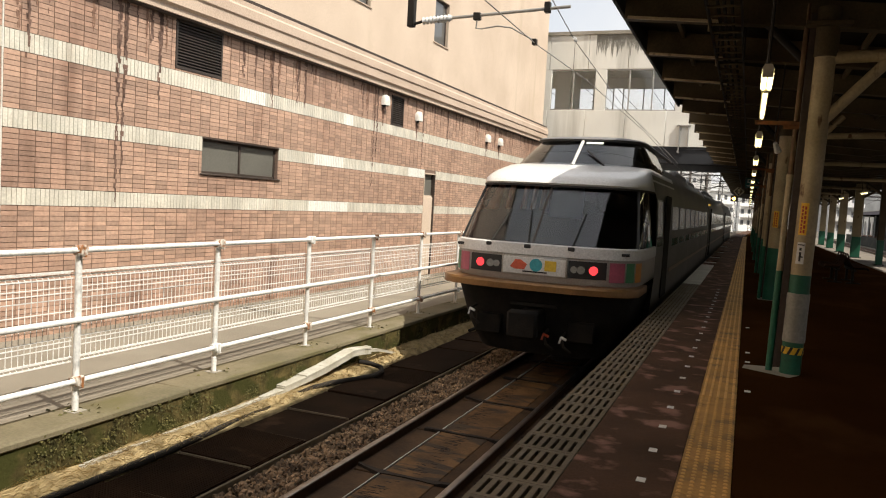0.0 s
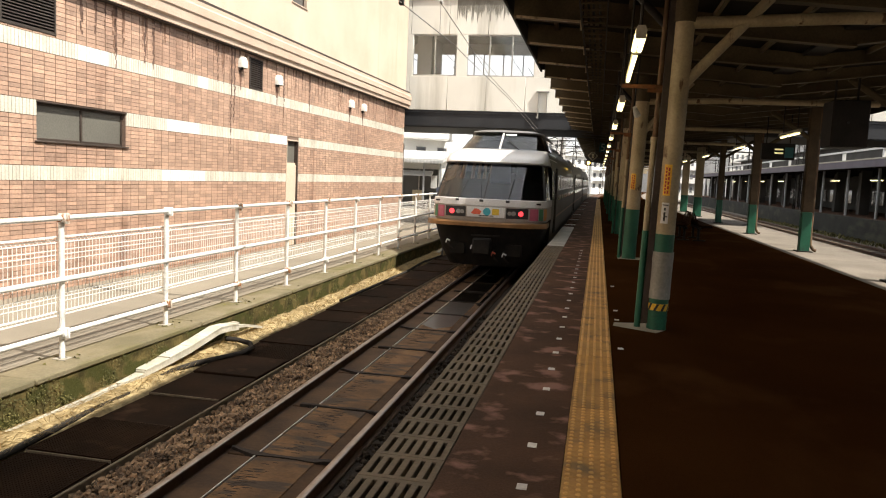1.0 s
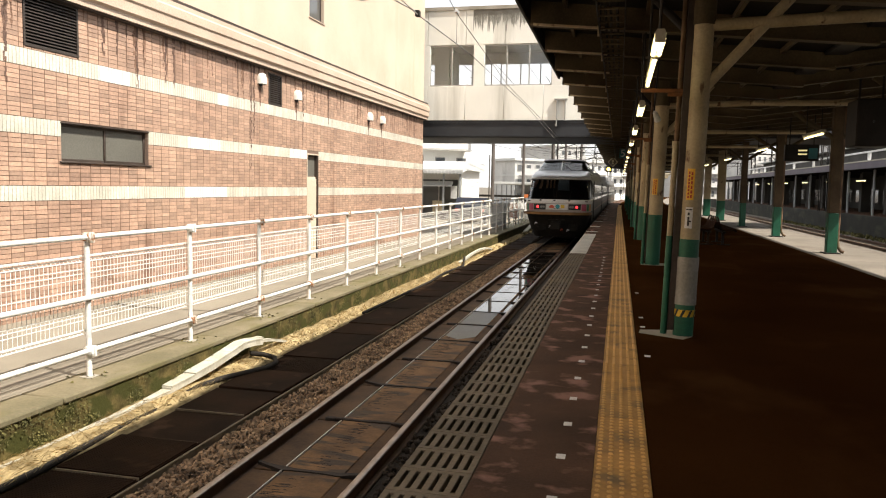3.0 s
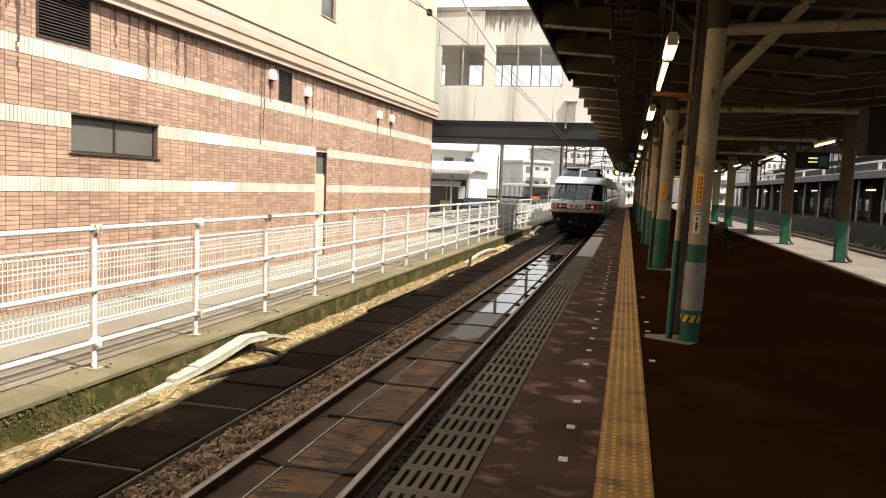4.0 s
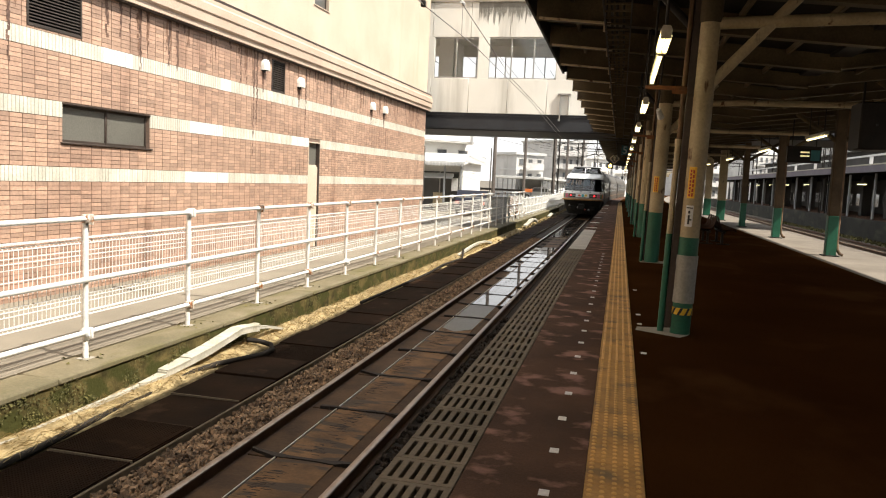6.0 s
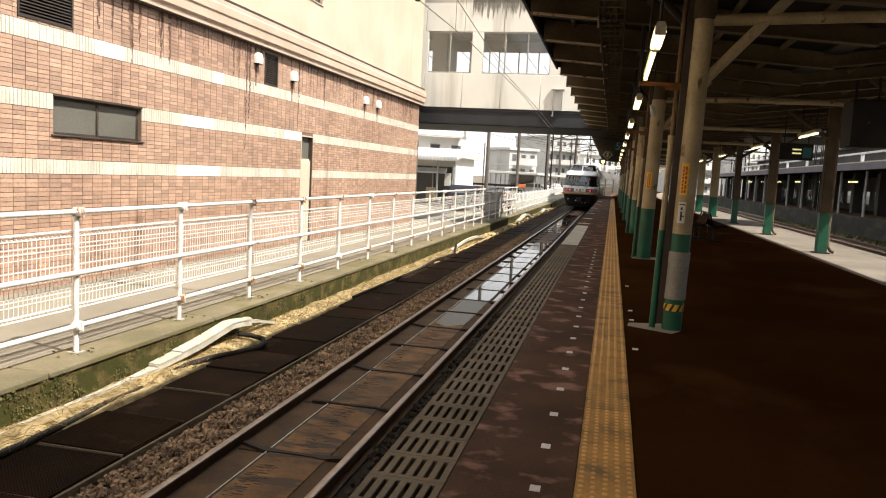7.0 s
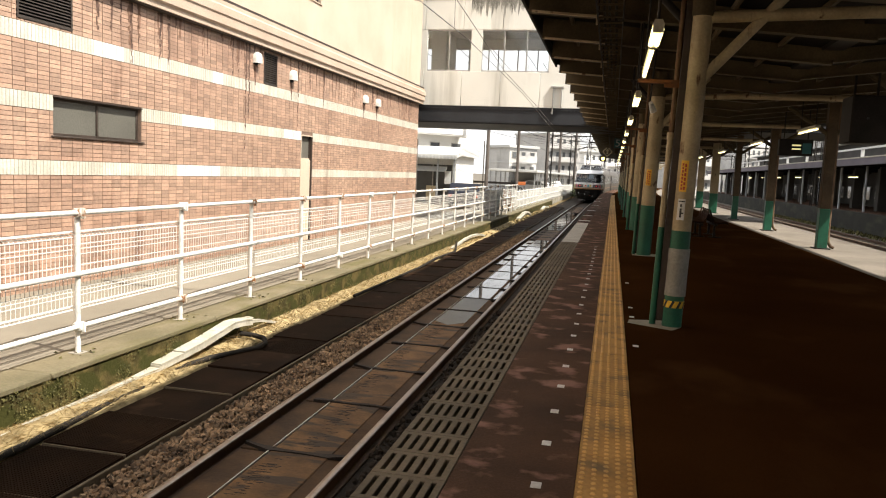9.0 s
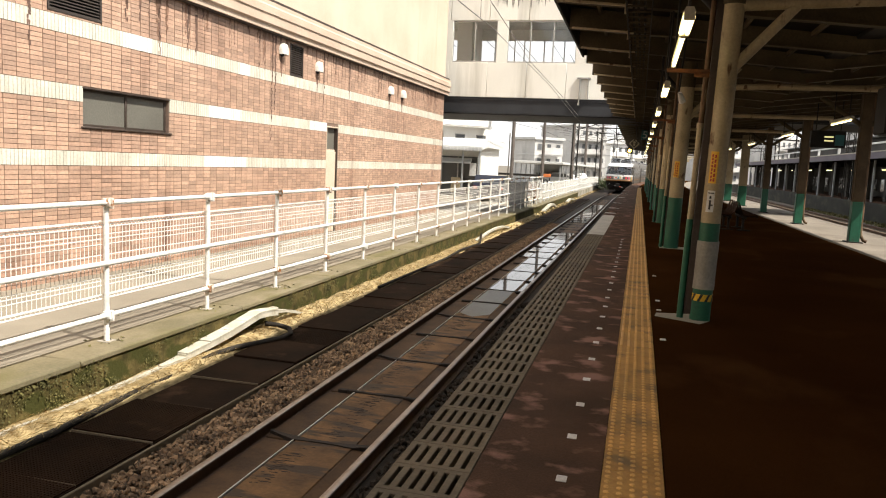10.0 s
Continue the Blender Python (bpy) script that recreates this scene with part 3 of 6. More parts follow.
# ---- brick building ----
BASE = Matrix.Translation((-5.75, 9.8, 0)) @ pose(0, 0, 0, 0, 0, -1.26)
house = thing("brick_building", "brown brick building with pale tile bands and cream upper wall", "building", at=BASE)
Y0, Y1, ZB = -45.0, 20.42, 0.40
OPEN = [(0.27, 2.40, 2.76, 3.345), (-0.42, 0.68, 4.39, 5.16), (7.0, 7.68, 4.36, 5.10), (9.17, 9.90, 0.42, 3.29)]
wall = Mesh()
zs = sorted({ZB, 5.2} | {z for o in OPEN for z in o[2:]})
ys = sorted({Y0, Y1} | {y for o in OPEN for y in o[:2]})
for a, b in zip(ys, ys[1:]):
    for c, d in zip(zs, zs[1:]):
        hole = any(o[0] <= a and b <= o[1] and o[2] <= c and d <= o[3] for o in OPEN)
        if not hole:
            wall.box(-0.40, -0.012, a, b, c, d)
part("wall", wall, MORTAR, house, "dark mortar wall core")
inner = Mesh().box(-9.0, -8.8, Y0, Y1, ZB, 13).box(-9, -0.4, Y0 - 0.2, Y0, ZB, 13).box(-9, -0.41, Y1 - 0.3, Y1 - 0.01, ZB, 13)
inner.box(-9, -0.41, Y0, Y1, 5.2, 5.3)
part("inner_wall", inner, STUCCO, house)


def clear_of(y0, y1, z0, z1):
    return all(y1 <= o[0] + 0.005 or y0 >= o[1] - 0.005 or z1 <= o[2] + 0.005 or z0 >= o[3] - 0.005 for o in OPEN)


BLEN = 0.235
bands = [(2.155, 2.385), (3.13, 3.375), (4.10, 4.355)]
zones = [(ZB, 2.155, 26), (2.385, 3.13, 11), (3.375, 4.10, 11), (4.355, 5.19, 12)]
near_bricks, rest = [], Mesh()
for z0, z1, count in zones:
    h = (z1 - z0) / count
    for r in range(count):
        for c in range(int((Y1 + 8.5) / BLEN)):
            y, z = -8.5 + c * BLEN, z0 + r * h
            proud = 0.0015 * rng.random()
            if clear_of(y, y + BLEN, z, z + h):
                if 2.6 < y < 3.8 and len(near_bricks) < 300:
                    near_bricks.append((y, z, h, proud))
                else:
                    rest.box(-0.013, proud, y + 0.006, y + BLEN - 0.007, z + 0.004, z + h - 0.004)
                continue
            for o in OPEN:
                if y + BLEN > o[0] and y < o[1] and z + h > o[2] and z < o[3]:
                    for a, b, c2, d2 in ((y, min(y + BLEN, o[0]), z, z + h), (max(y, o[1]), y + BLEN, z, z + h), (max(y, o[0]), min(y + BLEN, o[1]), z, min(z + h, o[2])), (max(y, o[0]), min(y + BLEN, o[1]), max(z, o[3]), z + h)):
                        if b - a > 0.03 and d2 - c2 > 0.02:
                            rest.box(-0.013, proud, a + 0.006, b - 0.007, c2 + 0.004, d2 - 0.004)
ob = part("brick_course", rest, BRICK_REST, house, "stack-bonded brown brick tiles", smooth=0)
tagged(ob, kind="stuff")
rest, near_tiles, clean = Mesh(), [], Mesh()
CLEAN = [(3.45, 5.05), (3.6, 4.75), (4.7, 5.1)]
for z0, z1 in bands:
    for c in range(int((Y1 + 8.5) / 0.069)):
        y = -8.5 + c * 0.069
        if clear_of(y + 0.03, y + 0.04, z0 + 0.02, z1 - 0.02):
            if any(a < y < b for a, b in CLEAN[bands.index((z0, z1)):][:1]) or (z0 > 4 and 1.15 < y < 1.9) or (z0 < 3.2 and 8.1 < y < 9.1 and z0 > 3):
                clean.box(-0.013, 0.008, y + 0.004, y + 0.065, z0 + 0.006, z1 - 0.006)
            elif -1 < y < 6.0 and len(near_tiles) < 298:
                near_tiles.append((y, z0, z1))
            else:
                rest.box(-0.013, 0.006, y + 0.004, y + 0.065, z0 + 0.006, z1 - 0.006)
tagged(part("clean_band_course", clean, BAND_CLEAN, house, "newer bright white band tiles", smooth=0), kind="stuff")
tagged(part("band_course", rest, BAND_REST, house, "pale upright band tiles", smooth=0), kind="stuff")

# sill course, cornice, upper wall
part("cornice", Mesh().prism([(-0.3, 5.18), (0.15, 5.18), (0.15, 5.27), (0.205, 5.31), (0.205, 5.48), (0.235, 5.51), (0.235, 5.66), (0.20, 5.70), (0.20, 5.78), (-0.3, 5.78)], "y", Y0, Y1 + 0.12), CORNICE, house, "pinkish painted cornice band")
part("drip_edge", Mesh().box(-0.1, 0.115, Y0, Y1 + 0.1, 5.155, 5.185, 0.004), DARKSTRIP, house, "dark drip edge under the cornice")
# solid dark strip paints the shadow line above the cornice
part("shadow_gap", Mesh().box(-0.1, 0.17, Y0, Y1 + 0.12, 5.785, 5.85, 0.004), DARKSTRIP, house, "dark strip drawn as the shadow gap over the cornice")
UPPER = [(9.3, 10.25, 6.90, 8.12), (4.85, 5.70, 6.90, 8.12), (0.4, 1.25, 6.90, 8.12)]
uy = sorted({Y0, Y1} | {y for o in UPPER for y in o[:2]})
for a, b in zip(uy, uy[1:]):
    for c, d in ((5.78, 6.90), (6.90, 8.12), (8.12, 13.0)):
        if not any(o[0] <= a and b <= o[1] and o[2] <= c and d <= o[3] for o in UPPER):
            part("upper_wall", Mesh().box(-0.35, 0.0, a, b, c, d), STUCCO, house, "sunlit cream stucco upper wall")
part("roof", Mesh().box(-9, 0.2, Y0, Y1, 13.0, 13.3), CONC, house)


def framed(parent, x, y0, y1, z0, z1, panes, frame_mat, glass_mat, depth=0.05, w=0.045):
    win = part("window", Mesh().box(x - depth, x, y0, y0 + w, z0, z1, 0.004).box(x - depth, x, y1 - w, y1, z0, z1, 0.004).box(x - depth, x, y0, y1, z0, z0 + w, 0.004).box(x - depth, x, y0, y1, z1 - w, z1, 0.004), frame_mat, parent, "dark metal window frame")
    step = (y1 - y0) / panes
    for k in range(1, panes):
        part("mullion", Mesh().box(x - depth, x + 0.005, y0 + k * step - w / 2, y0 + k * step + w / 2, z0, z1, 0.004), frame_mat, win)
    for k in range(panes):
        part("pane", Mesh().box(x - depth * 0.6, x - depth * 0.4, y0 + k * step, y0 + (k + 1) * step, z0, z1), glass_mat, win, "dusty grey window pane")
    return win


framed(house, -0.07, 0.27, 2.40, 2.76, 3.345, 2, DARKSTRIP, FROST)
part("sill", Mesh().box(-0.1, 0.035, 0.22, 2.45, 2.735, 2.762, 0.006), DARKSTRIP, house, "dark metal window sill")
part("lintel", Mesh().box(-0.1, 0.012, 0.25, 2.42, 3.34, 3.362, 0.004), DARKSTRIP, house)
for o in UPPER:
    framed(house, -0.08, *o, 1, DARKSTRIP, DARKGLASS)
    part("sill", Mesh().box(-0.1, 0.03, o[0] - 0.04, o[1] + 0.04, o[2] - 0.03, o[2], 0.005), CORNICE, house)


def louvre(y0, y1, z0, z1, count):
    v = part("louvre", Mesh().box(-0.1, 0.01, y0, y0 + 0.035, z0, z1).box(-0.1, 0.01, y1 - 0.035, y1, z0, z1).box(-0.1, 0.012, y0, y1, z0, z0 + 0.03).box(-0.1, 0.01, y0, y1, z1 - 0.03, z1), LOUVRE, house, "dark louvred ventilation grille")
    part("backing", Mesh().box(-0.35, -0.3, y0, y1, z0, z1), BLACK, v)
    h = (z1 - z0 - 0.06) / count
    blade = Mesh().add([(-0.07, y0 + 0.03, h * 0.95), (-0.07, y1 - 0.03, h * 0.95), (0.0, y1 - 0.03, 0.0), (0.0, y0 + 0.03, 0.0),
                        (-0.07, y0 + 0.03, h * 0.95 + 0.006), (-0.07, y1 - 0.03, h * 0.95 + 0.006), (0.0, y1 - 0.03, 0.014), (0.0, y0 + 0.03, 0.014)],
                       [(0, 1, 2, 3), (4, 7, 6, 5), (0, 3, 7, 4), (1, 5, 6, 2), (2, 6, 7, 3), (0, 4, 5, 1)]).data("slat")
    for k in range(count):
        part("slat", blade, LOUVRE, v).location = (0, 0, z0 + 0.03 + k * h)


louvre(-0.42, 0.68, 4.39, 5.155, 15)
louvre(7.0, 7.68, 4.36, 5.10, 14)

# hooded vents with rusty runs beneath
VENT_W = mat("vent_white", (0.72, 0.70, 0.64), (0.62, 0.60, 0.54), 5, 0.5)
STREAK = mat("dirt_streak", (0.13, 0.075, 0.055), (0.18, 0.10, 0.07), 6, 0.9)
hood = Mesh()
ring = []
for k in range(13):
    a = math.pi * k / 12
    ring.append((math.cos(a), math.sin(a)))
prof = [(0.0, 1.0), (0.06, 1.0), (0.115, 0.86), (0.14, 0.55), (0.145, 0.15)]
hood.loft([[(x, c * 0.13 * s, 0.16 * d * s) for c, d in ring] for x, s in prof] + [[(0.145, c * 0.02, 0.02 * d) for c, d in ring]])
hood.loft([[(x, 0.13 * s, 0), (x, 0.13 * s, -0.10)] for x, s in prof])
hood.loft([[(x, -0.13 * s, 0), (x, -0.13 * s, -0.10)] for x, s in prof])
hood.add([(0.145, -0.02, 0), (0.145, 0.02, 0), (0.145, 0.02, -0.1), (0.145, -0.02, -0.1)], [(0, 1, 2, 3)])
hood = hood.data("vent_hood", 60)
for y, z in ((6.58, 4.87), (8.50, 4.72), (13.92, 4.68), (15.18, 4.68)):
    v = part("vent_hood", hood, VENT_W, house, "white round vent hood, open below")
    v.location = (0.002, y, z)
    ob = part("dark_opening", Mesh().tube((0.0, 0, -0.05), (0.02, 0, -0.05), 0.10, 12), BLACK, v)
    part("dirt_run", Mesh().box(0.003, 0.0055, -0.05, 0.04, -0.42, -0.1).box(0.003, 0.0055, -0.02, 0.02, -0.6, -0.42), STREAK, v, "brown dirt run under the vent")

part("wall_cable", Mesh().tube((0.012, -3.35, 0.45), (0.012, -3.35, 5.15), 0.011, 6), VENT_W, house, "thin pale cable on the wall")

# service door
door = part("door", Mesh().box(-0.07, -0.03, 9.19, 9.88, 0.42, 2.62, 0.006), STUCCO, house, "tall cream steel service door")
part("door_frame", Mesh().box(-0.16, 0.004, 9.17, 9.20, 0.42, 3.29).box(-0.16, 0.012, 9.17, 9.90, 3.26, 3.29).box(-0.14, -0.06, 9.2, 9.87, 2.62, 2.67), STUCCO, door)
# far reveal of the recess: its shade is painted with the dark strip colour
part("jamb", Mesh().box(-0.16, 0.012, 9.85, 9.90, 0.42, 3.26), DARKSTRIP, door, "door jamb, dark for the shade in the door recess")
part("transom_pane", Mesh().box(-0.11, -0.09, 9.2, 9.87, 2.67, 3.26), FROST, door, "dark transom pane over the door")
part("door_handle", Mesh().tube((-0.06, 9.29, 1.45), (-0.02, 9.29, 1.45), 0.012, 8).tube((-0.02, 9.28, 1.45), (-0.02, 9.40, 1.45), 0.011, 8), ALU, door)

# dark water stains that run down from the cornice
SOOT = mat("soot_run", (0.20, 0.115, 0.08), (0.27, 0.16, 0.11), 9, 0.9)
SOOT_DARK = mat("dark_soot_run", (0.12, 0.076, 0.06), (0.19, 0.115, 0.085), 9, 0.9)
LONG = {0: (-1.55, 2.9), 1: (-1.42, 2.5), 2: (-0.75, 1.3), 3: (6.15, 2.3), 4: (6.28, 1.7), 5: (2.1, 1.0), 6: (3.2, 0.9), 7: (8.9, 1.6), 8: (10.6, 1.2), 9: (-3.0, 1.1)}
runs = {0: Mesh(), 1: Mesh()}
for k in range(120):
    y, h = LONG.get(k, (-5 + 24.5 * rng.random(), 0.12 + 0.75 * rng.random() ** 2))
    if not clear_of(y - 0.12, y + 0.12, 5.15 - h, 5.15):
        continue
    run = runs[int(k in LONG or k % 3 == 0)]
    w = rng.uniform(0.02, 0.06) if k not in LONG else 0.05
    row, z = 0.0695, 5.15
    while z > 5.15 - h:
        f = (z - 5.15 + h) / h
        for _ in range(2):
            if rng.random() < 0.6 + 0.4 * f:
                ww, off = w * (0.25 + 0.5 * f) * rng.uniform(0.5, 1.1), rng.uniform(-0.5, 0.5) * w
                top = z + rng.uniform(-0.004, 0.004)
                run.prism([(y + off - ww, top), (y + off + ww, top), (y + off + ww * 0.7, z - row - 0.004), (y + off - ww * 0.75, z - row + rng.uniform(-0.006, 0.006))], "x", 0.007, 0.0085)
        z -= row
        y += rng.uniform(-0.004, 0.004)
for k, material in ((0, SOOT), (1, SOOT_DARK)):
    tagged(part("water_stain", runs[k], material, house, "dark water stains below the cornice", smooth=0), kind="stuff")

# ---- foot bridge across the tracks ----
BY = 31.0
bridge = thing("footbridge", "grey panelled covered footbridge with a dark steel girder", "bridge", kind="structure")
XL, XR = -8.6, 24.0
part("girder", Mesh().box(XL, XR, BY + 0.06, BY + 0.25, 4.62, 5.22).box(XL, XR, BY + 0.02, BY + 0.35, 4.56, 4.62).box(XL, XR, BY + 0.02, BY + 0.35, 5.12, 5.20).box(XL, XR, BY + 0.1, BY + 4.6, 4.52, 4.64).box(XL, XR, BY + 4.4, BY + 4.6, 4.6, 5.22), GIRDER, bridge, "dark riveted steel girder")
k, x = 0, XL
while x < XR:
    w = 1.62
    part("panel", Mesh().box(x + 0.008, min(x + w, XR) - 0.008, BY, BY + 0.09, 5.22, 6.62, 0.008), BRIDGE_PANEL, bridge)
    part("panel", Mesh().box(x + 0.008, min(x + w, XR) - 0.008, BY, BY + 0.09, 8.30, 9.70, 0.008), BRIDGE_PANEL, bridge)
    x += w
part("floor", Mesh().box(XL, XR, BY + 0.09, BY + 4.5, 5.22, 5.36), CONC, bridge)
part("roof", Mesh().box(XL, XR, BY - 0.06, BY + 4.6, 9.70, 9.84), CONC, bridge)
part("back_wall", Mesh().box(XL, XR, BY + 4.42, BY + 4.5, 5.22, 6.75).box(XL, XR, BY + 4.42, BY + 4.5, 8.22, 9.7), BRIDGE_PANEL, bridge)
part("inner_ceiling", Mesh().box(XL, XR, BY + 0.1, BY + 4.4, 8.7, 8.75), BRIDGE_PANEL, bridge)
for x, w in ((-5.75, 0.50), (-3.40, 0.45), (-0.18, 0.40), (3.2, 0.24), (6.3, 0.24), (9.3, 0.24), (12.3, 0.24)):
    part("post", Mesh().box(x, x + w, BY + 0.005, BY + 0.14, 6.62, 8.30, 0.006), BRIDGE_PANEL, bridge)
bays = [(-5.25, -3.40, 2), (-2.95, -0.18, 3), (0.24, 3.18, 3), (3.44, 6.28, 3), (6.54, 9.28, 3), (9.54, 12.28, 3)]
for x0, x1, count in bays:
    for yy, top in ((BY + 0.05, 8.30), (BY + 4.44, 8.26)):
        w = part("window", Mesh().box(x0, x1, yy, yy + 0.06, 6.62, 6.68, 0.006).box(x0, x1, yy, yy + 0.06, top - 0.06, top, 0.006), ALU, bridge, "aluminium window strip")
        step = (x1 - x0) / count
        for k in range(count + 1):
            part("frame", Mesh().box(x0 + k * step - 0.025, x0 + k * step + 0.025, yy - 0.004, yy + 0.064, 6.64, top - 0.02, 0.004), ALU, w)
        for k in range(count):
            pane = part("pane", Mesh().box(x0 + k * step, x0 + (k + 1) * step, yy + 0.02, yy + 0.03, 6.66, top - 0.04), GLASS, w, "clear window pane")
            pane.visible_shadow = False
part("inner_pier", Mesh().box(-5.6, -4.95, BY + 2.2, BY + 4.4, 5.36, 8.7), BRIDGE_PANEL, bridge, "pier inside the bridge")
for x0, x1 in ((-3.45, -1.25),):
    stain = Mesh()
    x = x0
    while x < x1:
        w = rng.uniform(0.02, 0.06)
        lo = 9.69 - rng.uniform(0.35, 0.75) - 0.35 * rng.random() ** 3
        stain.prism([(x, 9.69), (x + w * 1.1, 9.69), (x + w * 0.9, lo + 0.2), (x + w * 0.5, lo), (x + w * 0.15, lo + 0.15)], "y", BY - 0.004, BY - 0.001)
        x += w
    part("soot_patch", stain, BRIDGE_STAIN, bridge, "sooty water stain at the roof edge")
part("bracket", Mesh().box(0.04, 0.08, BY - 0.12, BY, 5.05, 6.05).box(0.38, 0.42, BY - 0.12, BY, 5.2, 6.05).box(-0.04, 0.48, BY - 0.12, BY, 6.02, 6.07).tube((0.06, BY - 0.3, 5.0), (0.06, BY, 5.0), 0.04, 8), ALU, bridge, "wire anchor bracket")

# ---- platform ----
XE, XW = 1.58, 8.9
platform = thing("platform", "railway platform with brown asphalt top and concrete front", "platform", kind="structure")


part("platform_front", bent(Mesh().loft([[(x, y, z) for x, z in ((XE + 0.10, -0.44), (XE + 0.10, P - 0.12), (XE + 0.02, P - 0.12), (XE + 0.02, P - 0.062), (1.96, P - 0.062), (1.96, -0.44))] for y in STEPS], True)), CONC, platform, "stained concrete platform front")
part("outer_paving", bent(Mesh().loft([[(x, y, z) for x, z in ((1.96, -0.4), (1.96, P), (2.553, P), (2.553, -0.4))] for y in STEPS], True)), PLATFORM, platform, "worn dark reddish asphalt")
# dark and pale paving meet at x 7.12, along the canopy's shadow edge
part("paving", bent(Mesh().loft([[(x, y, z) for x, z in ((2.553, -0.4), (2.553, P - 0.012), (2.852, P - 0.012), (2.852, P), (7.12, P), (7.12, -0.4))] for y in STEPS], True)), PLATFORM_IN, platform, "brown asphalt paving with the canopy's shade in its colour")
part("far_paving", bent(Mesh().loft([[(x, y, z) for x, z in ((7.12, -0.4), (7.12, P + 0.002), (XW, P + 0.002), (XW, -0.4))] for y in STEPS], True)), FAR_PAVE, platform, "concrete paving with the sun patch in its pale colour")
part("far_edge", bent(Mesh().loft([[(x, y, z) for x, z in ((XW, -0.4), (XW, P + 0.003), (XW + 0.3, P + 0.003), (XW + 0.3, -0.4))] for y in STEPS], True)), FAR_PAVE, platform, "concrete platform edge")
part("patch", Mesh().prism([(2.88, 7.95), (3.30, 7.72), (3.40, 7.9), (3.36, 8.25), (2.9, 8.12)], "z", P - 0.01, P + 0.004), CONC, platform, "pale concrete patch round the column foot")
part("patch", Mesh().box(3.1, 3.6, 15.15, 15.6, P - 0.01, P + 0.004), CONC, platform, "pale concrete patch round the column foot")

grid = Mesh()
for k in range(7):
    grid.box(0.002 + k * 0.0563, 0.037 + k * 0.0563, 0, 0.297, -0.055, 0.002, 0.003)
grid.box(0, 0.376, 0.0, 0.04, -0.055, 0.0015, 0.003).box(0, 0.376, 0.262, 0.298, -0.055, 0.0015, 0.003)
grid = grid.data("edge_block", 0)
pale = Mesh()
for k in range(9):
    pale.box(0.004 + k * 0.0415, 0.035 + k * 0.0415, 0, 0.395, -0.05, 0.004, 0.003)
pale.box(0, 0.378, 0.0, 0.397, -0.055, -0.006)
pale = pale.data("edge_block", 0)
plain = Mesh().box(0, 0.378, 0, 1.19, -0.055, 0.001, 0.008).data("edge_block", 0)
plain_white = Mesh().box(0, 0.378, 0, 0.42, -0.055, 0.002, 0.008).data("edge_block", 0)
for k in range(-7, 57):
    y = 0.15 + k * 0.3
    part("edge_block", grid, EDGE, platform).location = (XE, y, P)
for k in range(19):
    part("edge_block", pale, EDGE_WHITE, platform, "pale ribbed edge block").location = (XE, 17.25 + k * 0.4, P)
for k in range(70):
    y = 24.85 + k * 1.2
    part("edge_block", plain_white if k in (1, 4, 8, 14, 20, 26) else plain, EDGE_WHITE if k in (1, 4, 8, 14, 20, 26) else PLATFORM, platform).location = (XE + curve_x(y), y, P)

# tactile paving: dots, farther on bars
dots = Mesh().box(0.002, 0.293, 0.002, 0.298, -0.02, 0.004, 0.002)
for i in range(5):
    for j in range(5):
        dots.tube((0.03 + i * 0.0585, 0.03 + j * 0.06, 0.003), (0.03 + i * 0.0585, 0.03 + j * 0.06, 0.010), 0.016, 6, 0.010)


def two_tone(m):
    me = m.data("tactile_tile", 30)
    me.materials.append(TACTILE_BASE)
    me.materials.append(TACTILE)
    for p in me.polygons:
        p.material_index = int(p.center.z > 0.0042)
    return me


dots = two_tone(dots)
bars = Mesh().box(0.002, 0.293, 0.002, 0.298, -0.02, 0.004, 0.002)
for i in range(5):
    bars.box(0.02 + i * 0.0585, 0.042 + i * 0.0585, 0.012, 0.288, 0.003, 0.010, 0.004)
bars = two_tone(bars)
for k in range(-8, 220):
    y = 4.05 + k * 0.3
    part("tactile_tile", dots if y < 6.3 else bars, None, platform).location = (2.553 + curve_x(y), y, P - 0.008)

marks = thing("distance_marks", "small white square marks set in the paving", "paving mark", kind="structure")
mark_m = Mesh().box(-0.025, 0.025, -0.034, 0.034, 0, 0.003).data("paving_mark")
for k in range(-3, 22):
    part("paving_mark", mark_m, MARK, marks).location = (2.375, 4.13 + k * 0.585, P)
for y in (6.85, 8.3, 8.9, 11.0):
    part("paving_mark", mark_m, MARK, marks).location = (2.93, y, P)

# ---- canopy ----
EAVE, VALLEY = (1.40, 4.70), (5.5, 4.27)


def roof_z(x):
    return 4.27 + abs(x - 5.5) * 0.105


canopy = thing("platform_canopy", "low butterfly platform canopy of dark sheets on cream beams", "canopy", kind="structure")
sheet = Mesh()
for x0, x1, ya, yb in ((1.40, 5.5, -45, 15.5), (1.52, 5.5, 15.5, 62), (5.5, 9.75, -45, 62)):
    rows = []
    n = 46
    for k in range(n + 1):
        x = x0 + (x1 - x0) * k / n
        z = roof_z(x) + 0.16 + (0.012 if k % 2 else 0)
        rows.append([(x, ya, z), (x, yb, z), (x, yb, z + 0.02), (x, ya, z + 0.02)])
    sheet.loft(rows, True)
part("roof_sheet", sheet, ROOFSHEET, canopy, "corrugated roof sheets with underside shade in their colour")
part("fascia", Mesh().box(1.36, 1.40, -45, 15.5, 4.66, 4.98, 0.006).box(1.40, 1.56, 15.46, 15.5, 4.70, 4.98, 0.006), DARKSTEEL, canopy, "dark eaves board")
part("fascia", Mesh().box(9.75, 9.79, -45, 62, 4.66, 4.86, 0.006), DARKSTEEL, canopy, "dark eaves board")
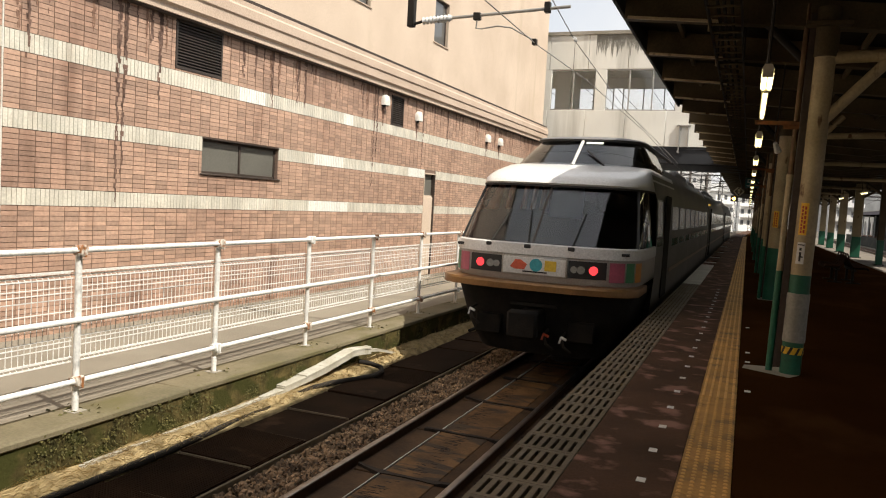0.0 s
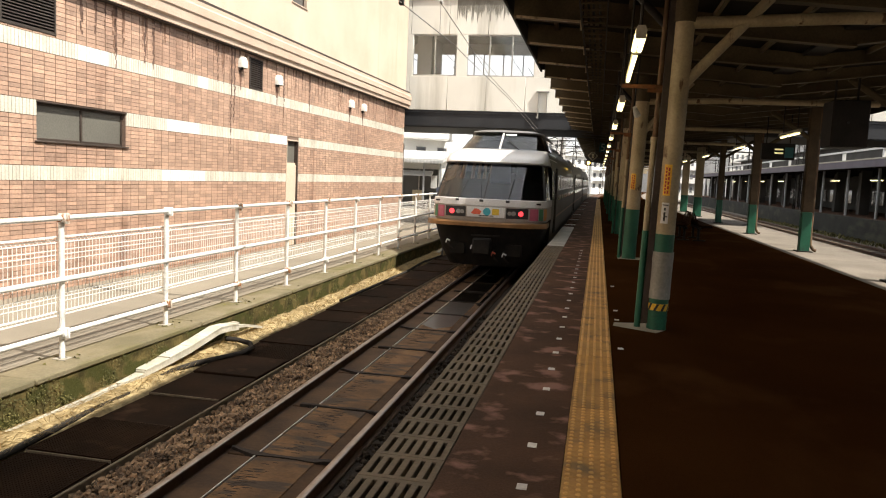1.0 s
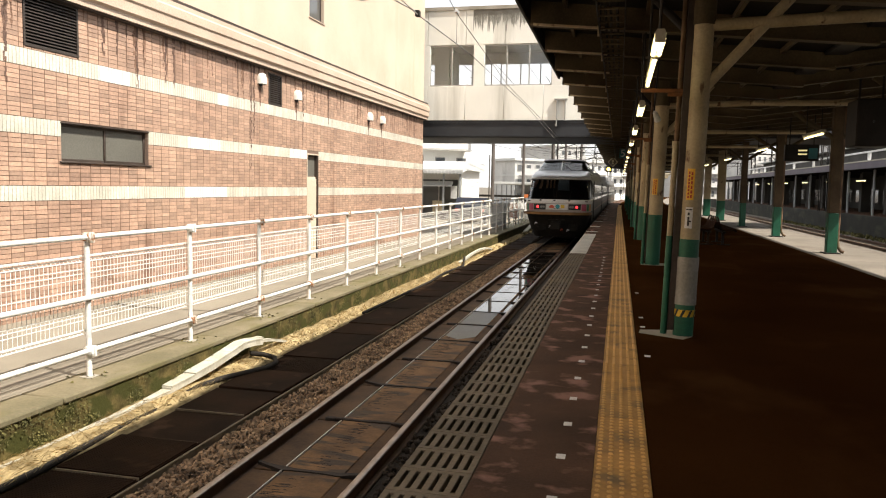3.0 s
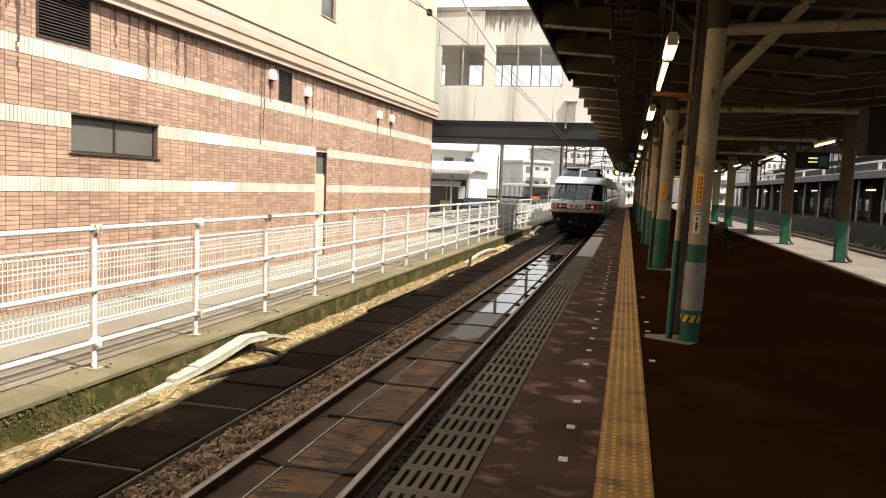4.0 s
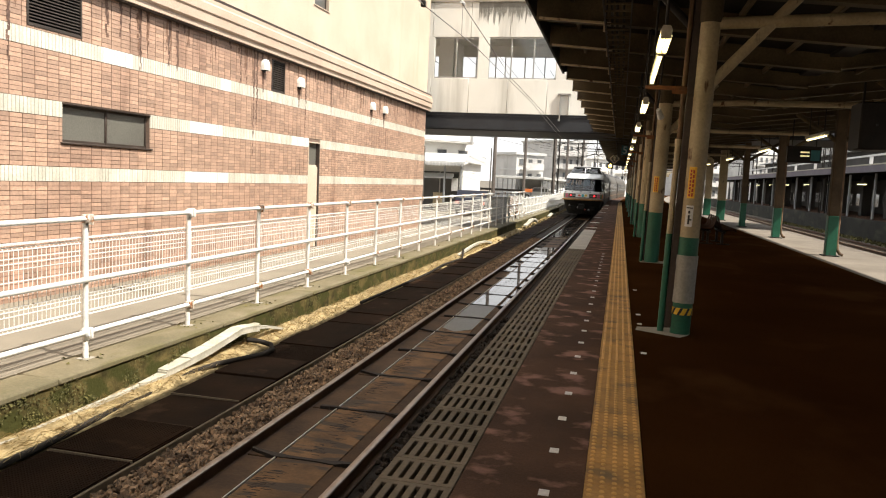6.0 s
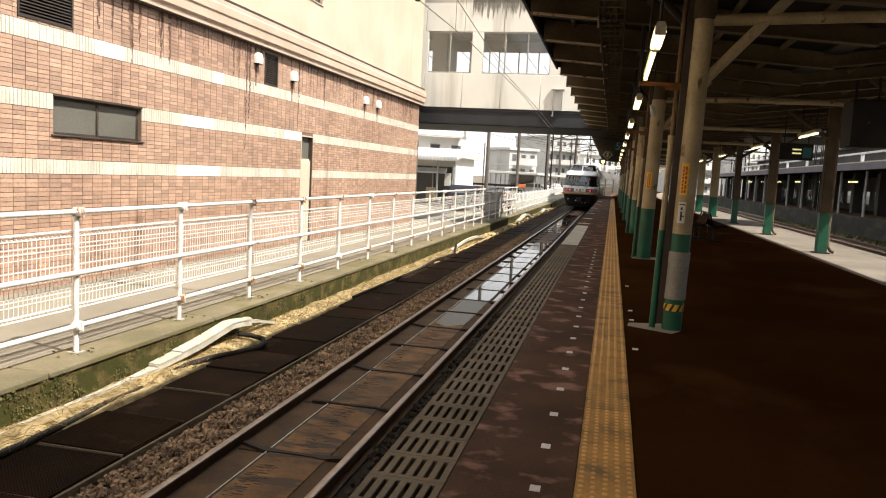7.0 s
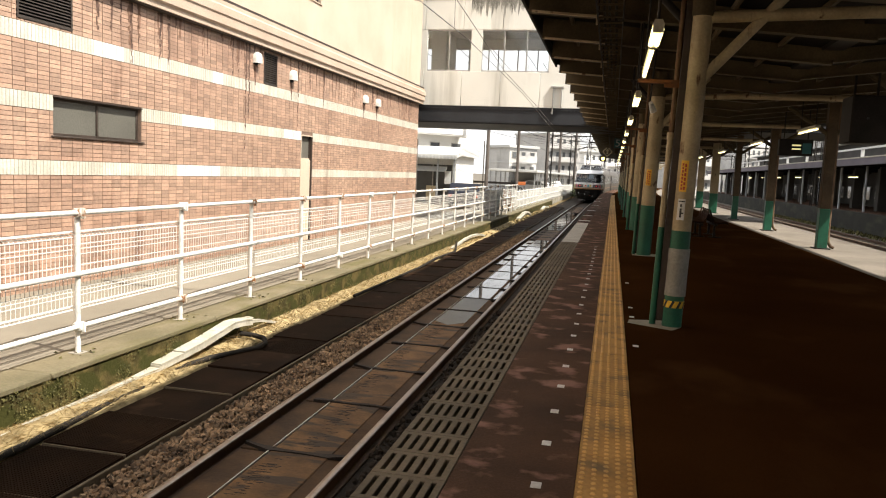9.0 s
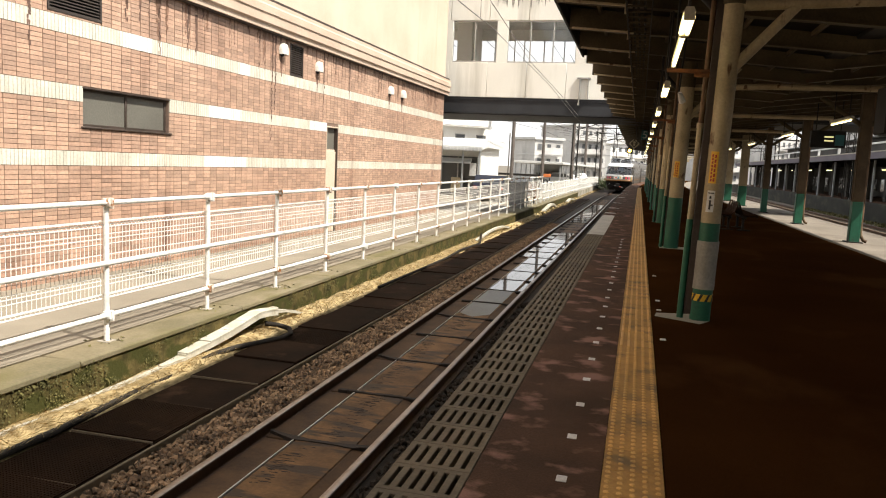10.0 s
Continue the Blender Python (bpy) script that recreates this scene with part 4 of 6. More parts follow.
part("valley_gutter", Mesh().box(5.35, 5.65, -45, 62, 4.40, 4.46, 0.01), DARKSTEEL, canopy, "valley gutter")
half = [(1.46, 4.56), (5.5, 4.22), (5.5, 4.42), (1.46, roof_z(1.46) + 0.155)]
other = [(5.5, 4.25), (9.74, roof_z(9.74) + 0.02), (9.74, roof_z(9.74) + 0.155), (5.5, 4.42)]
beam_m = Mesh().prism(half, "y", -0.03, 0.03).prism(other, "y", -0.03, 0.03)
beam_m.prism([(1.46, 4.54), (5.5, 4.20), (5.5, 4.222), (1.46, 4.562)], "y", -0.075, 0.075)
beam_m.prism([(5.5, 4.23), (9.74, roof_z(9.74) + 0.01), (9.74, roof_z(9.74) + 0.032), (5.5, 4.252)], "y", -0.075, 0.075)
beam_m = beam_m.data("beam")
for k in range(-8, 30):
    part("beam", beam_m, BEAM, canopy, "cream roof beam, under-roof shade in its colour").location = (0, 8.0 + k * 1.845, 0)
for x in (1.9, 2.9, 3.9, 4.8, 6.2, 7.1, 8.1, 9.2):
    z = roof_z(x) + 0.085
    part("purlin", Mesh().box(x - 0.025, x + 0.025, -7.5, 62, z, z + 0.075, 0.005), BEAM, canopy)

strip_m = Mesh().prism([(1.50, 4.525), (2.40, 4.45), (2.40, 4.478), (1.50, 4.553)], "y", -0.105, -0.076).data("angle_strip")
stub_m = Mesh().box(1.88, 1.91, 0.10, 0.95, roof_z(1.9) + 0.09, roof_z(1.9) + 0.12).box(2.30, 2.33, -0.10, -0.075, 4.37, 4.50).data("stub")
for k in range(-6, 12):
    part("angle_strip", strip_m, CREAM_STEEL, canopy, "cream steel angle along the beam").location = (0, 8.0 + k * 1.845, 0)
    part("stub", stub_m, CREAM_STEEL, canopy).location = (0, 8.0 + k * 1.845, 0)

far_roof = [(1.36, 4.62), (5.5, 4.25), (9.78, 4.62), (9.78, 4.88), (5.5, 4.46), (1.36, 4.88)]
part("roof_sheet", bent(Mesh().loft([[(x, y, z) for x, z in far_roof] for y in range(62, 81, 6)], True)), ROOFSHEET, canopy, "roof following the bend, in the same shaded colour")

# columns
BOTTOM = [7.97 + k * 7.38 for k in range(-2, 15)]


def column(y, full):
    x = 3.315
    c = thing("canopy_column", "round cream steel column with a green painted foot" if not full else "round cream steel column with green foot, notices and peeling paint", "column", "canopy columns")
    c.location = (x + curve_x(y), y, P)
    c.rotation_euler = (0, radians(1.3), 0)  # they lean a little inwards
    r = 0.097 if full else 0.135
    part("shaft", Mesh().tube((0, 0, 0.98), (0, 0, 3.10), r, 28), CREAM_STEEL, c)
    part("green_foot", Mesh().tube((0, 0, 0.0), (0, 0, 0.98), r + 0.0015, 28), GREEN, c, "green painted column foot")
    part("head", Mesh().tube((0, 0, 3.08), (0, 0, 3.55), r + 0.012, 24).box(-0.2, 0.2, -0.16, 0.16, 3.36, 3.40, 0.004), BEAM, c, "column head in the darkened beam colour")
    part("cross_tube", Mesh().line([(0.05, 0, 3.08), (1.5, 0, 3.16), (4.22, 0, 3.22)], 0.058, 16), CREAM_STEEL, c, "cream tube running across to the far column")
    part("brace", Mesh().tube((0.06, 0, 2.50), (0.90, 0, 3.48), 0.052, 14), CREAM_STEEL, c)
    part("brace", Mesh().tube((-0.06, 0.06, 2.95), (-0.75, 0.06, 3.62), 0.04, 12), DARKSTEEL, c)
    part("downpipe", Mesh().tube((-0.19, 0.02, 1.0), (-0.19, 0.02, 1.95), 0.030, 12).tube((-0.19, 0.02, 1.90), (-0.19, 0.02, 1.95), 0.036, 12), CREAM_STEEL, c, "narrow rainwater pipe")
    part("downpipe", Mesh().tube((-0.185, 0.02, 1.95), (-0.185, 0.02, 3.6), 0.026, 12), PIPE_RUST, c, "rusty brown upper pipe")
    part("downpipe", Mesh().tube((-0.19, 0.02, 0.0), (-0.19, 0.02, 1.0), 0.033, 12), GREEN, c)
    part("cable_channel", Mesh().box(-0.158, -r + 0.004, -0.03, 0.03, 0.05, 3.5, 0.004), DARKSTRIP, c, "dark cable channel")
    part("bracket_arm", Mesh().box(-0.56, -0.13, -0.02, 0.02, 2.425, 2.465, 0.004).box(-0.3, -0.14, -0.008, 0.008, 2.39, 2.425), RUST, c, "rusty lamp bracket arm")
    return c


def notice(c, r, z0, z1, a0, a1, material, rows, ink, label):
    """A sheet wrapped on the column, with bars for its writing."""
    def curved(rr, b0, b1, y0, y1):
        m = Mesh()
        pts = [b0 + (b1 - b0) * k / 6 for k in range(7)]
        m.loft([[(q * math.cos(a), q * math.sin(a), z) for q, z in ((rr, y0), (rr, y1), (rr + 0.0015, y1), (rr + 0.0015, y0))] for a in pts], True)
        return m
    n = part("notice", curved(r, a0, a1, z0, z1), material, c, label)
    for col, (f0, f1, spans) in enumerate(rows):
        b0, b1 = a0 + (a1 - a0) * f0, a0 + (a1 - a0) * f1
        for s0, s1 in spans:
            part("lettering_bar", curved(r + 0.0016, b0, b1, z0 + (z1 - z0) * s0, z0 + (z1 - z0) * s1), ink, n)


def spans(n, gap=0.3, lo=0.06, hi=0.94):
    step = (hi - lo) / n
    return [(lo + k * step, lo + k * step + step * (1 - gap)) for k in range(n)]


for k, y in enumerate(BOTTOM):
    c = column(y, k == 2)
    if k in (2, 3):
        a = -math.pi / 2 - 0.35
        notice(c, 0.1015 if k == 2 else 0.1365, 1.37, 1.68, a - 0.35, a + 0.38, SIGN_Y, [(0.55, 0.78, spans(6)), (0.2, 0.42, spans(8))], SIGN_RED, "yellow upright notice with red lettering")
    if k == 2:
        notice(c, 0.1015, 1.09, 1.30, a - 0.30, a + 0.42, SIGN_WHITE, [(0.35, 0.6, [(0.12, 0.55), (0.62, 0.75)]), (0.1, 0.9, [(0.86, 0.91)]), (0.6, 0.85, [(0.3, 0.36)])], BLACK, "small pale pictogram sticker")
        part("grey_wrap", Mesh().tube((0, 0, 0.38), (0, 0, 0.72), 0.106, 28), GREYWRAP, c, "grey metal sheet wrapped round the column")
        part("tape", Mesh().tube((0, 0, 0.70), (0, 0, 0.80), 0.108, 28), GREYWRAP, c, "pale tape band")
        part("tape", Mesh().tube((0, 0, 0.32), (0, 0, 0.40), 0.108, 28), GREYWRAP, c, "pale tape band")
        band = part("hazard_band", Mesh().tube((0, 0, 0.20), (0, 0, 0.27), 0.1035, 28), HAZARD_Y, c, "yellow and black hazard tape")
        for j in range(9):
            b = j * 2 * math.pi / 9
            m = Mesh()
            m.loft([[(q * math.cos(b + e + s), q * math.sin(b + e + s), z) for q, z, s in ((0.1038, 0.2, 0), (0.1038, 0.27, 0.3), (0.1052, 0.27, 0.3), (0.1052, 0.2, 0))] for e in (0, 0.13, 0.26)], True)
            part("stripe", m, BLACK, band)

# shaded version of the column paint; shafts past 38 m get the lit cream
SHAFT_SHADED = mat("shaded_column_paint", (0.10, 0.072, 0.045), (0.06, 0.043, 0.027), 2, 0.7, bump=0.2, spec=0.15, grime=(0.09, 0.05, 0.025), grime_at=(0.62, 0.75), grime_scale=(4, 4, 1.5))
for k, (x, y) in enumerate([(7.68, 7.6), (7.68, 14.0), (7.68, 19.9), (7.68, 26.5), (7.70, 33.6), (7.55, 39.5), (7.60, 46.0), (7.68, 52.5), (7.74, 59.0)]):
    c = thing("canopy_column", "square column with a green painted foot, nearer shafts coloured as shaded", "column", "far canopy columns")
    c.location = (x, y, P)
    w = 0.115 if y < 38 else 0.19
    part("shaft", Mesh().box(-w, w, -0.11, 0.11, 0.98, 3.5, 0.012), SHAFT_SHADED if y < 38 else CREAM_STEEL, c)
    part("green_foot", Mesh().box(-w - 0.002, w + 0.002, -0.112, 0.112, 0, 0.98, 0.012), GREEN, c, "green painted column foot")
    part("base_plate", Mesh().box(-w - 0.07, w + 0.07, -0.18, 0.18, 0, 0.03, 0.006), DARKSTEEL, c)
    part("brace", Mesh().tube((0.05, 0, 2.75), (1.2, 0, 3.5), 0.06, 10).tube((-0.05, 0, 2.75), (-1.0, 0, 3.4), 0.06, 10), BEAM, c)
    if k in (2, 3):
        part("downpipe", Mesh().line([(w + 0.05, 0.1, 3.5), (w + 0.05, 0.1, 0.35), (w + 0.07, 0.1, 0.16), (w + 0.13, 0.08, 0.06), (w + 0.20, 0.06, 0.03)], 0.04, 10), PIPE_RUST, c, "rusty rainwater pipe with a bent foot")

# cable ladder hung under the roof, conduits
ladder = thing("cable_ladder", "dark steel cable ladder hung under the canopy", "cable ladder")
part("side_rail", Mesh().box(2.33, 2.345, -3, 60, 4.34, 4.42), DARKSTEEL, ladder)
part("side_rail", Mesh().box(2.62, 2.635, -3, 60, 4.34, 4.42), DARKSTEEL, ladder)
rung = Mesh().tube((2.335, 0, 4.36), (2.63, 0, 4.36), 0.012, 6).data("rung")
for k in range(90):
    part("rung", rung, BEAM, ladder).location = (0, 1.0 + k * 0.33, 0)
for k in range(14):
    for x in (2.34, 2.63):
        part("hanger", Mesh().tube((x, 2 + k * 3.7, 4.4), (x, 2 + k * 3.7, 4.75), 0.01, 6), DARKSTEEL, ladder)
for j, x in enumerate((2.42, 2.48, 2.55)):
    part("cable", Mesh().line([(x + 0.01 * math.sin(k * 1.7 + j), -3 + k * 2.1, 4.392) for k in range(30)], 0.016, 6), RUBBER, ladder)
conduit = thing("conduits", "thin pale conduits under the canopy roof", "conduit")
for k in range(-1, 12):
    y = 8.0 + k * 1.845 + 0.55
    part("conduit", Mesh().tube((1.5, y, roof_z(1.5) + 0.12), (2.3, y, roof_z(2.3) + 0.12), 0.012, 6).tube((1.9, y, roof_z(1.9) + 0.12), (1.95, y + 0.55, roof_z(1.9) + 0.12), 0.012, 6), CREAM_STEEL, conduit)

# fluorescent lamps in a row along the platform edge
for k in range(14):
    y = 5.1 + k * 3.69
    f = thing("fluorescent_lamp", "lit twin-tube fluorescent lamp hung under the canopy", "lamp", "platform lamps")
    f.location = (2.87, y, 3.52)
    spansy = ((0.40, 1.08), (1.10, 2.85)) if k == 0 else ((0.0, 1.3),)
    if k:
        f.location.y = 9.75 + (k - 1) * 3.69
    for n, (a, b) in enumerate(spansy):
        w = 0.040 if n == 0 else 0.026
        part("housing", Mesh().prism([(-w, 0.03), (w, 0.03), (w * 0.6, 0.062), (-w * 0.6, 0.062)], "y", a, b), LAMP_BODY, f)
        for s in ((-0.5, 0.5) if n == 0 else (0,)):
            part("tube", Mesh().tube((s * w * 1.1, a + 0.04, 0.0), (s * w * 1.1, b - 0.04, 0.0), 0.019, 10), TUBE_LIGHT, f, "glowing warm white tube")
        for yy in (a, b - 0.03):
            part("socket", Mesh().box(-w * 0.9, w * 0.9, yy, yy + 0.03, -0.025, 0.035, 0.004), LAMP_BODY, f)
    for yy in (spansy[0][0] + 0.12, spansy[-1][1] - 0.12):
        part("hanger", Mesh().tube((0, yy, 0.08), (0.02, yy, 1.24), 0.011, 6), DARKSTEEL, f)
for x, y in ((6.75, 17.3), (6.75, 23.4), (6.75, 30.8), (6.75, 38.2), (6.75, 9.6)):
    f = thing("fluorescent_lamp", "single lit fluorescent batten under the far canopy side", "lamp", "far platform lamps")
    f.location = (x, y, 3.72)
    part("housing", Mesh().box(-0.05, 0.05, 0, 1.7, 0.03, 0.09, 0.008), LAMP_BODY, f)
    part("tube", Mesh().tube((0, 0.04, 0), (0, 1.66, 0), 0.019, 8), TUBE_LIGHT, f, "glowing warm white tube")
    for yy in (0.2, 1.5):
        part("hanger", Mesh().tube((0, yy, 0.09), (0, yy, 0.92), 0.01, 6), DARKSTEEL, f)

# hanging signs and boxes
TEAL = mat("sign_teal", (0.02, 0.12, 0.12), (0.015, 0.09, 0.10), 4, 0.4)
LED = mat("lit_led", (1.0, 0.55, 0.08), (1.0, 0.55, 0.08), 1, 0.4, emit=8.0)
LED_DIM = mat("lit_led_dim", (0.75, 0.65, 0.30), (0.75, 0.65, 0.30), 1, 0.4, emit=0.5)
PALE_INK = mat("sign_pale_ink", (0.55, 0.58, 0.56), None, 4, 0.5)


def lettering(text, size, material, parent, at, turn=(90, 0, 0)):
    cu = bpy.data.curves.new("lettering", "FONT")
    cu.body, cu.size, cu.extrude = text, size, 0.002
    ob = new("lettering", cu)
    me = bpy.data.meshes.new_from_object(ob)
    bpy.data.objects.remove(ob)
    bpy.data.curves.remove(cu)
    me.materials.append(material)
    ob = new("lettering", me)
    ob.parent = parent
    ob.matrix_basis = pose(*at, *turn)
    return ob


s = thing("track_sign", "dark hanging sign with a pale track number 5", "sign")
s.location = (3.0, 38.0, 0)
part("panel", Mesh().box(-0.42, 0.55, -0.09, 0.09, 4.0, 4.47, 0.01), TEAL, s)
part("hanger", Mesh().tube((-0.3, 0, 4.4), (-0.3, 0, 4.75), 0.014, 6).tube((0.4, 0, 4.4), (0.4, 0, 4.75), 0.014, 6), DARKSTEEL, s)
lettering("5", 0.5, PALE_INK, s, (-0.38, -0.095, 4.06))
part("lettering_bar", Mesh().box(0.05, 0.42, -0.094, -0.088, 4.20, 4.27), PALE_INK, s)
s = thing("display_board", "dark hanging departure display with pale lettering", "display board")
s.location = (7.35, 22.0, 0)
part("case", Mesh().box(-0.42, 0.42, -0.1, 0.1, 3.32, 3.76, 0.012), DARKSTEEL, s)
part("lettering_bar", Mesh().box(-0.1, 0.12, -0.108, -0.1, 3.58, 3.62).box(-0.1, 0.12, -0.108, -0.1, 3.48, 3.52), LED_DIM, s)
part("panel", Mesh().box(0.16, 0.38, -0.106, -0.1, 3.38, 3.66), TEAL, s)
for x in (-0.3, 0.3):
    part("hanger", Mesh().tube((x, 0, 3.7), (x, 0, 4.75), 0.014, 6), DARKSTEEL, s)
s = thing("equipment_box", "large dull grey box hung under the canopy", "equipment box")
part("case", Mesh().box(6.35, 6.92, 13.6, 14.2, 3.25, 4.02, 0.02), DARKSTEEL, s)
part("hanger", Mesh().tube((6.45, 13.9, 4.0), (6.45, 13.9, 4.62), 0.02, 6).tube((6.8, 13.9, 4.0), (6.8, 13.9, 4.65), 0.02, 6), DARKSTEEL, s)
part("knob", Mesh().tube((6.6, 13.58, 3.65), (6.6, 13.6, 3.65), 0.02, 8), BLACK, s)
s = thing("repeater_signal", "round signal lamp glowing amber with a diamond sign", "signal")
s.location = (2.05, 52, 0)
part("case", Mesh().box(-0.36, 0.05, -0.1, 0.1, 3.62, 3.98, 0.02), BLACK, s)
part("lamp", Mesh().tube((-0.16, -0.12, 3.8), (-0.16, -0.09, 3.8), 0.11, 16), LED, s, "glowing amber signal lamp")
dia = Mesh()
for a in range(4):
    p = [(0, 0.31), (0.31, 0), (0, -0.31), (-0.31, 0)]
    (ax, az), (bx, bz) = p[a], p[(a + 1) % 4]
    dia.tube((ax + 0.1, -0.05, az + 4.28), (bx + 0.1, -0.05, bz + 4.28), 0.035, 6)
part("diamond_frame", dia, CREAM_STEEL, s, "dull yellow diamond frame")
part("diamond_ring", Mesh().tube((0.1, -0.06, 4.36), (0.1, -0.04, 4.36), 0.09, 10).tube((0.1, -0.06, 4.19), (0.1, -0.04, 4.19), 0.07, 10), CREAM_STEEL, s)
part("hanger", Mesh().tube((0.1, 0, 3.9), (0.1, 0, 4.8), 0.02, 6), DARKSTEEL, s)
s = thing("loudspeaker", "small white horn loudspeaker on a column", "loudspeaker")
part("horn", Mesh().tube((3.09, 11.4, 3.60), (3.14, 11.5, 3.49), 0.03, 12, 0.05), SIGN_WHITE, s)
part("bracket", Mesh().tube((3.08, 11.4, 3.62), (3.15, 11.4, 4.8), 0.012, 6), DARKSTEEL, s)
# dark clutter at the middle of the platform
BENCH = mat("bench_plastic", (0.045, 0.022, 0.014), (0.028, 0.014, 0.009), 4, 0.85, rnd=0.3, spec=0.08)
bucket = Mesh().loft([[(x, -w, z), (x, -w * 0.6, z - 0.03), (x, 0, z - 0.045), (x, w * 0.6, z - 0.03), (x, w, z), (x - 0.012, w, z + 0.03), (x - 0.012, w * 0.55, z - 0.005), (x - 0.012, 0, z - 0.02), (x - 0.012, -w * 0.55, z - 0.005), (x - 0.012, -w, z + 0.03)]
                      for x, w, z in ((0.46, 0.19, 0.40), (0.42, 0.215, 0.44), (0.25, 0.22, 0.43), (0.12, 0.22, 0.43), (0.05, 0.215, 0.50), (0.02, 0.205, 0.62), (-0.01, 0.17, 0.72), (-0.03, 0.09, 0.76))], True).data("seat", 60)
for x, turn in ((5.27, 0), (5.18, 180)):
    s = thing("bench", "dark brown platform bench with rounded bucket seats", "bench", "platform benches")
    s.location = (x, 22.2, P)
    s.rotation_euler = (0, 0, radians(turn))
    for k in range(4):
        part("seat", bucket, BENCH, s).location = (0, -0.75 + k * 0.5, 0)
    part("frame", Mesh().box(0.1, 0.18, -0.95, 0.95, 0.33, 0.385, 0.01), DARKSTEEL, s)
    for y in (-0.6, 0.6):
        part("leg", Mesh().box(0.11, 0.17, y - 0.03, y + 0.03, 0, 0.34, 0.006).box(0.0, 0.34, y - 0.03, y + 0.03, 0, 0.03, 0.006), DARKSTEEL, s)

# ---- overhead line ----
line = thing("overhead_wire_arm", "steel registration arm with a white ribbed insulator", "overhead line arm")
AY, AZ = 9.75, 5.13
part("drop_post", Mesh().box(-1.90, -1.80, AY - 0.05, AY + 0.05, 4.98, 5.7, 0.008), DARKSTEEL, line, "drop post")
part("clevis", Mesh().tube((-1.8, AY, 5.02), (-1.68, AY, 5.05), 0.02, 8), DARKSTEEL, line)
ins = Mesh()
for k in range(8):
    x = -1.66 + k * 0.055
    ins.tube((x, AY, 5.055 + k * 0.004), (x + 0.03, AY, 5.057 + k * 0.004), 0.055, 12, 0.04)
    ins.tube((x + 0.03, AY, 5.057 + k * 0.004), (x + 0.055, AY, 5.06 + k * 0.004), 0.03, 10)
part("insulator", ins, SIGN_WHITE, line, "white ribbed insulator")
part("arm", Mesh().tube((-1.22, AY, 5.085), (0.45, AY, AZ + 0.04), 0.022, 10), ALU, line)
part("steady_arm", Mesh().line([(-0.85, AY, 5.10), (-0.86, AY, 4.93), (-0.78, AY, 4.92), (-0.55, AY, 4.95), (-0.35, AY, 4.92), (-0.02, AY, 4.74)], 0.011, 8), ALU, line)
for x0, x1, z0, z1 in ((-0.04, 0.02, 4.68, 4.76), (-0.9, -0.8, 5.04, 5.14), (0.1, 0.18, 5.1, 5.24)):
    part("clamp", Mesh().box(x0, x1, AY - 0.04, AY + 0.04, z0, z1, 0.006), DARKSTEEL, line)
wire = thing("contact_wire", "thin dark overhead contact wire and messenger", "overhead wire")
part("wire", Mesh().line([(0.1, -8, 4.78), (0.0, AY, 4.70), (0.0, 13.3, 4.80), (0.0, 21.5, 4.76), (0.0, BY - 0.5, 4.50), (0.0, BY + 5, 4.44), (0.05, 60, 4.6), (1.0, 100, 4.7)], 0.007, 6), WIRE, wire)
part("wire", Mesh().line([(0.15, -8, 5.75), (0.10, AY, 5.42), (0.0, 12.1, 5.24), (0.03, 17.6, 4.84), (0.08, 24, 4.72), (0.10, BY - 0.6, 4.56), (0.10, BY + 5, 4.5)], 0.007, 6), WIRE, wire)
part("dropper", Mesh().tube((0.0, 12.1, 4.78), (0.0, 12.1, 5.24), 0.004, 4), DARKSTEEL, wire)
part("insulator", Mesh().tube((0.02, 11.9, 5.25), (0.02, 12.05, 5.24), 0.03, 8), SIGN_WHITE, wire)

# ---- train ----
T_WHITE = mat("train_white", (0.74, 0.74, 0.73), (0.68, 0.68, 0.67), 1.2, 0.28, coat=0.4, grime=(0.42, 0.39, 0.35), grime_at=(0.62, 0.85), grime_scale=(1.5, 1.5, 3), own=True)
# pale body side darkened: the canopy's shade is part of this colour
T_SIDE = mat("train_side_shaded", (0.105, 0.094, 0.08), (0.075, 0.067, 0.056), 1.0, 0.5, coat=0.05, grime=(0.25, 0.22, 0.18), grime_at=(0.6, 0.85), grime_scale=(1.5, 1.5, 0.4), own=True)
T_PANEL = mat("train_champagne", (0.42, 0.39, 0.36), (0.34, 0.31, 0.28), 1.2, 0.3, coat=0.3, own=True)
T_ROOF = mat("train_roof", (0.17, 0.17, 0.17), (0.13, 0.13, 0.13), 1.5, 0.6, own=True)
T_GLASS = mat("train_glass", (0.80, 0.82, 0.84), None, 1, 0.02, glass=1.0, ior=1.5, own=True)
T_PANE = mat("train_side_pane", (0.018, 0.020, 0.022), None, 1, 0.12, spec=0.25, own=True)
T_DARK = mat("train_underframe", (0.012, 0.011, 0.010), (0.02, 0.017, 0.014), 5, 0.8, bump=0.4, spec=0.15, own=True)
T_GOLD = mat("bronze_trim", (0.24, 0.125, 0.045), (0.18, 0.095, 0.035), 4, 0.4, metal=0.4, own=True)
T_PINK = mat("pink_square", (0.45, 0.10, 0.16), None, 4, 0.4, own=True)
T_GREEN = mat("green_square", (0.06, 0.22, 0.10), None, 4, 0.4, own=True)
T_ORANGE = mat("orange_square", (0.62, 0.26, 0.05), None, 4, 0.4, own=True)
T_BLUE = mat("blue_shape", (0.05, 0.35, 0.42), None, 4, 0.4, own=True)
T_RED = mat("red_shape", (0.68, 0.12, 0.06), None, 4, 0.4, own=True)
T_YELLOW = mat("yellow_shape", (0.72, 0.50, 0.05), None, 4, 0.4, own=True)
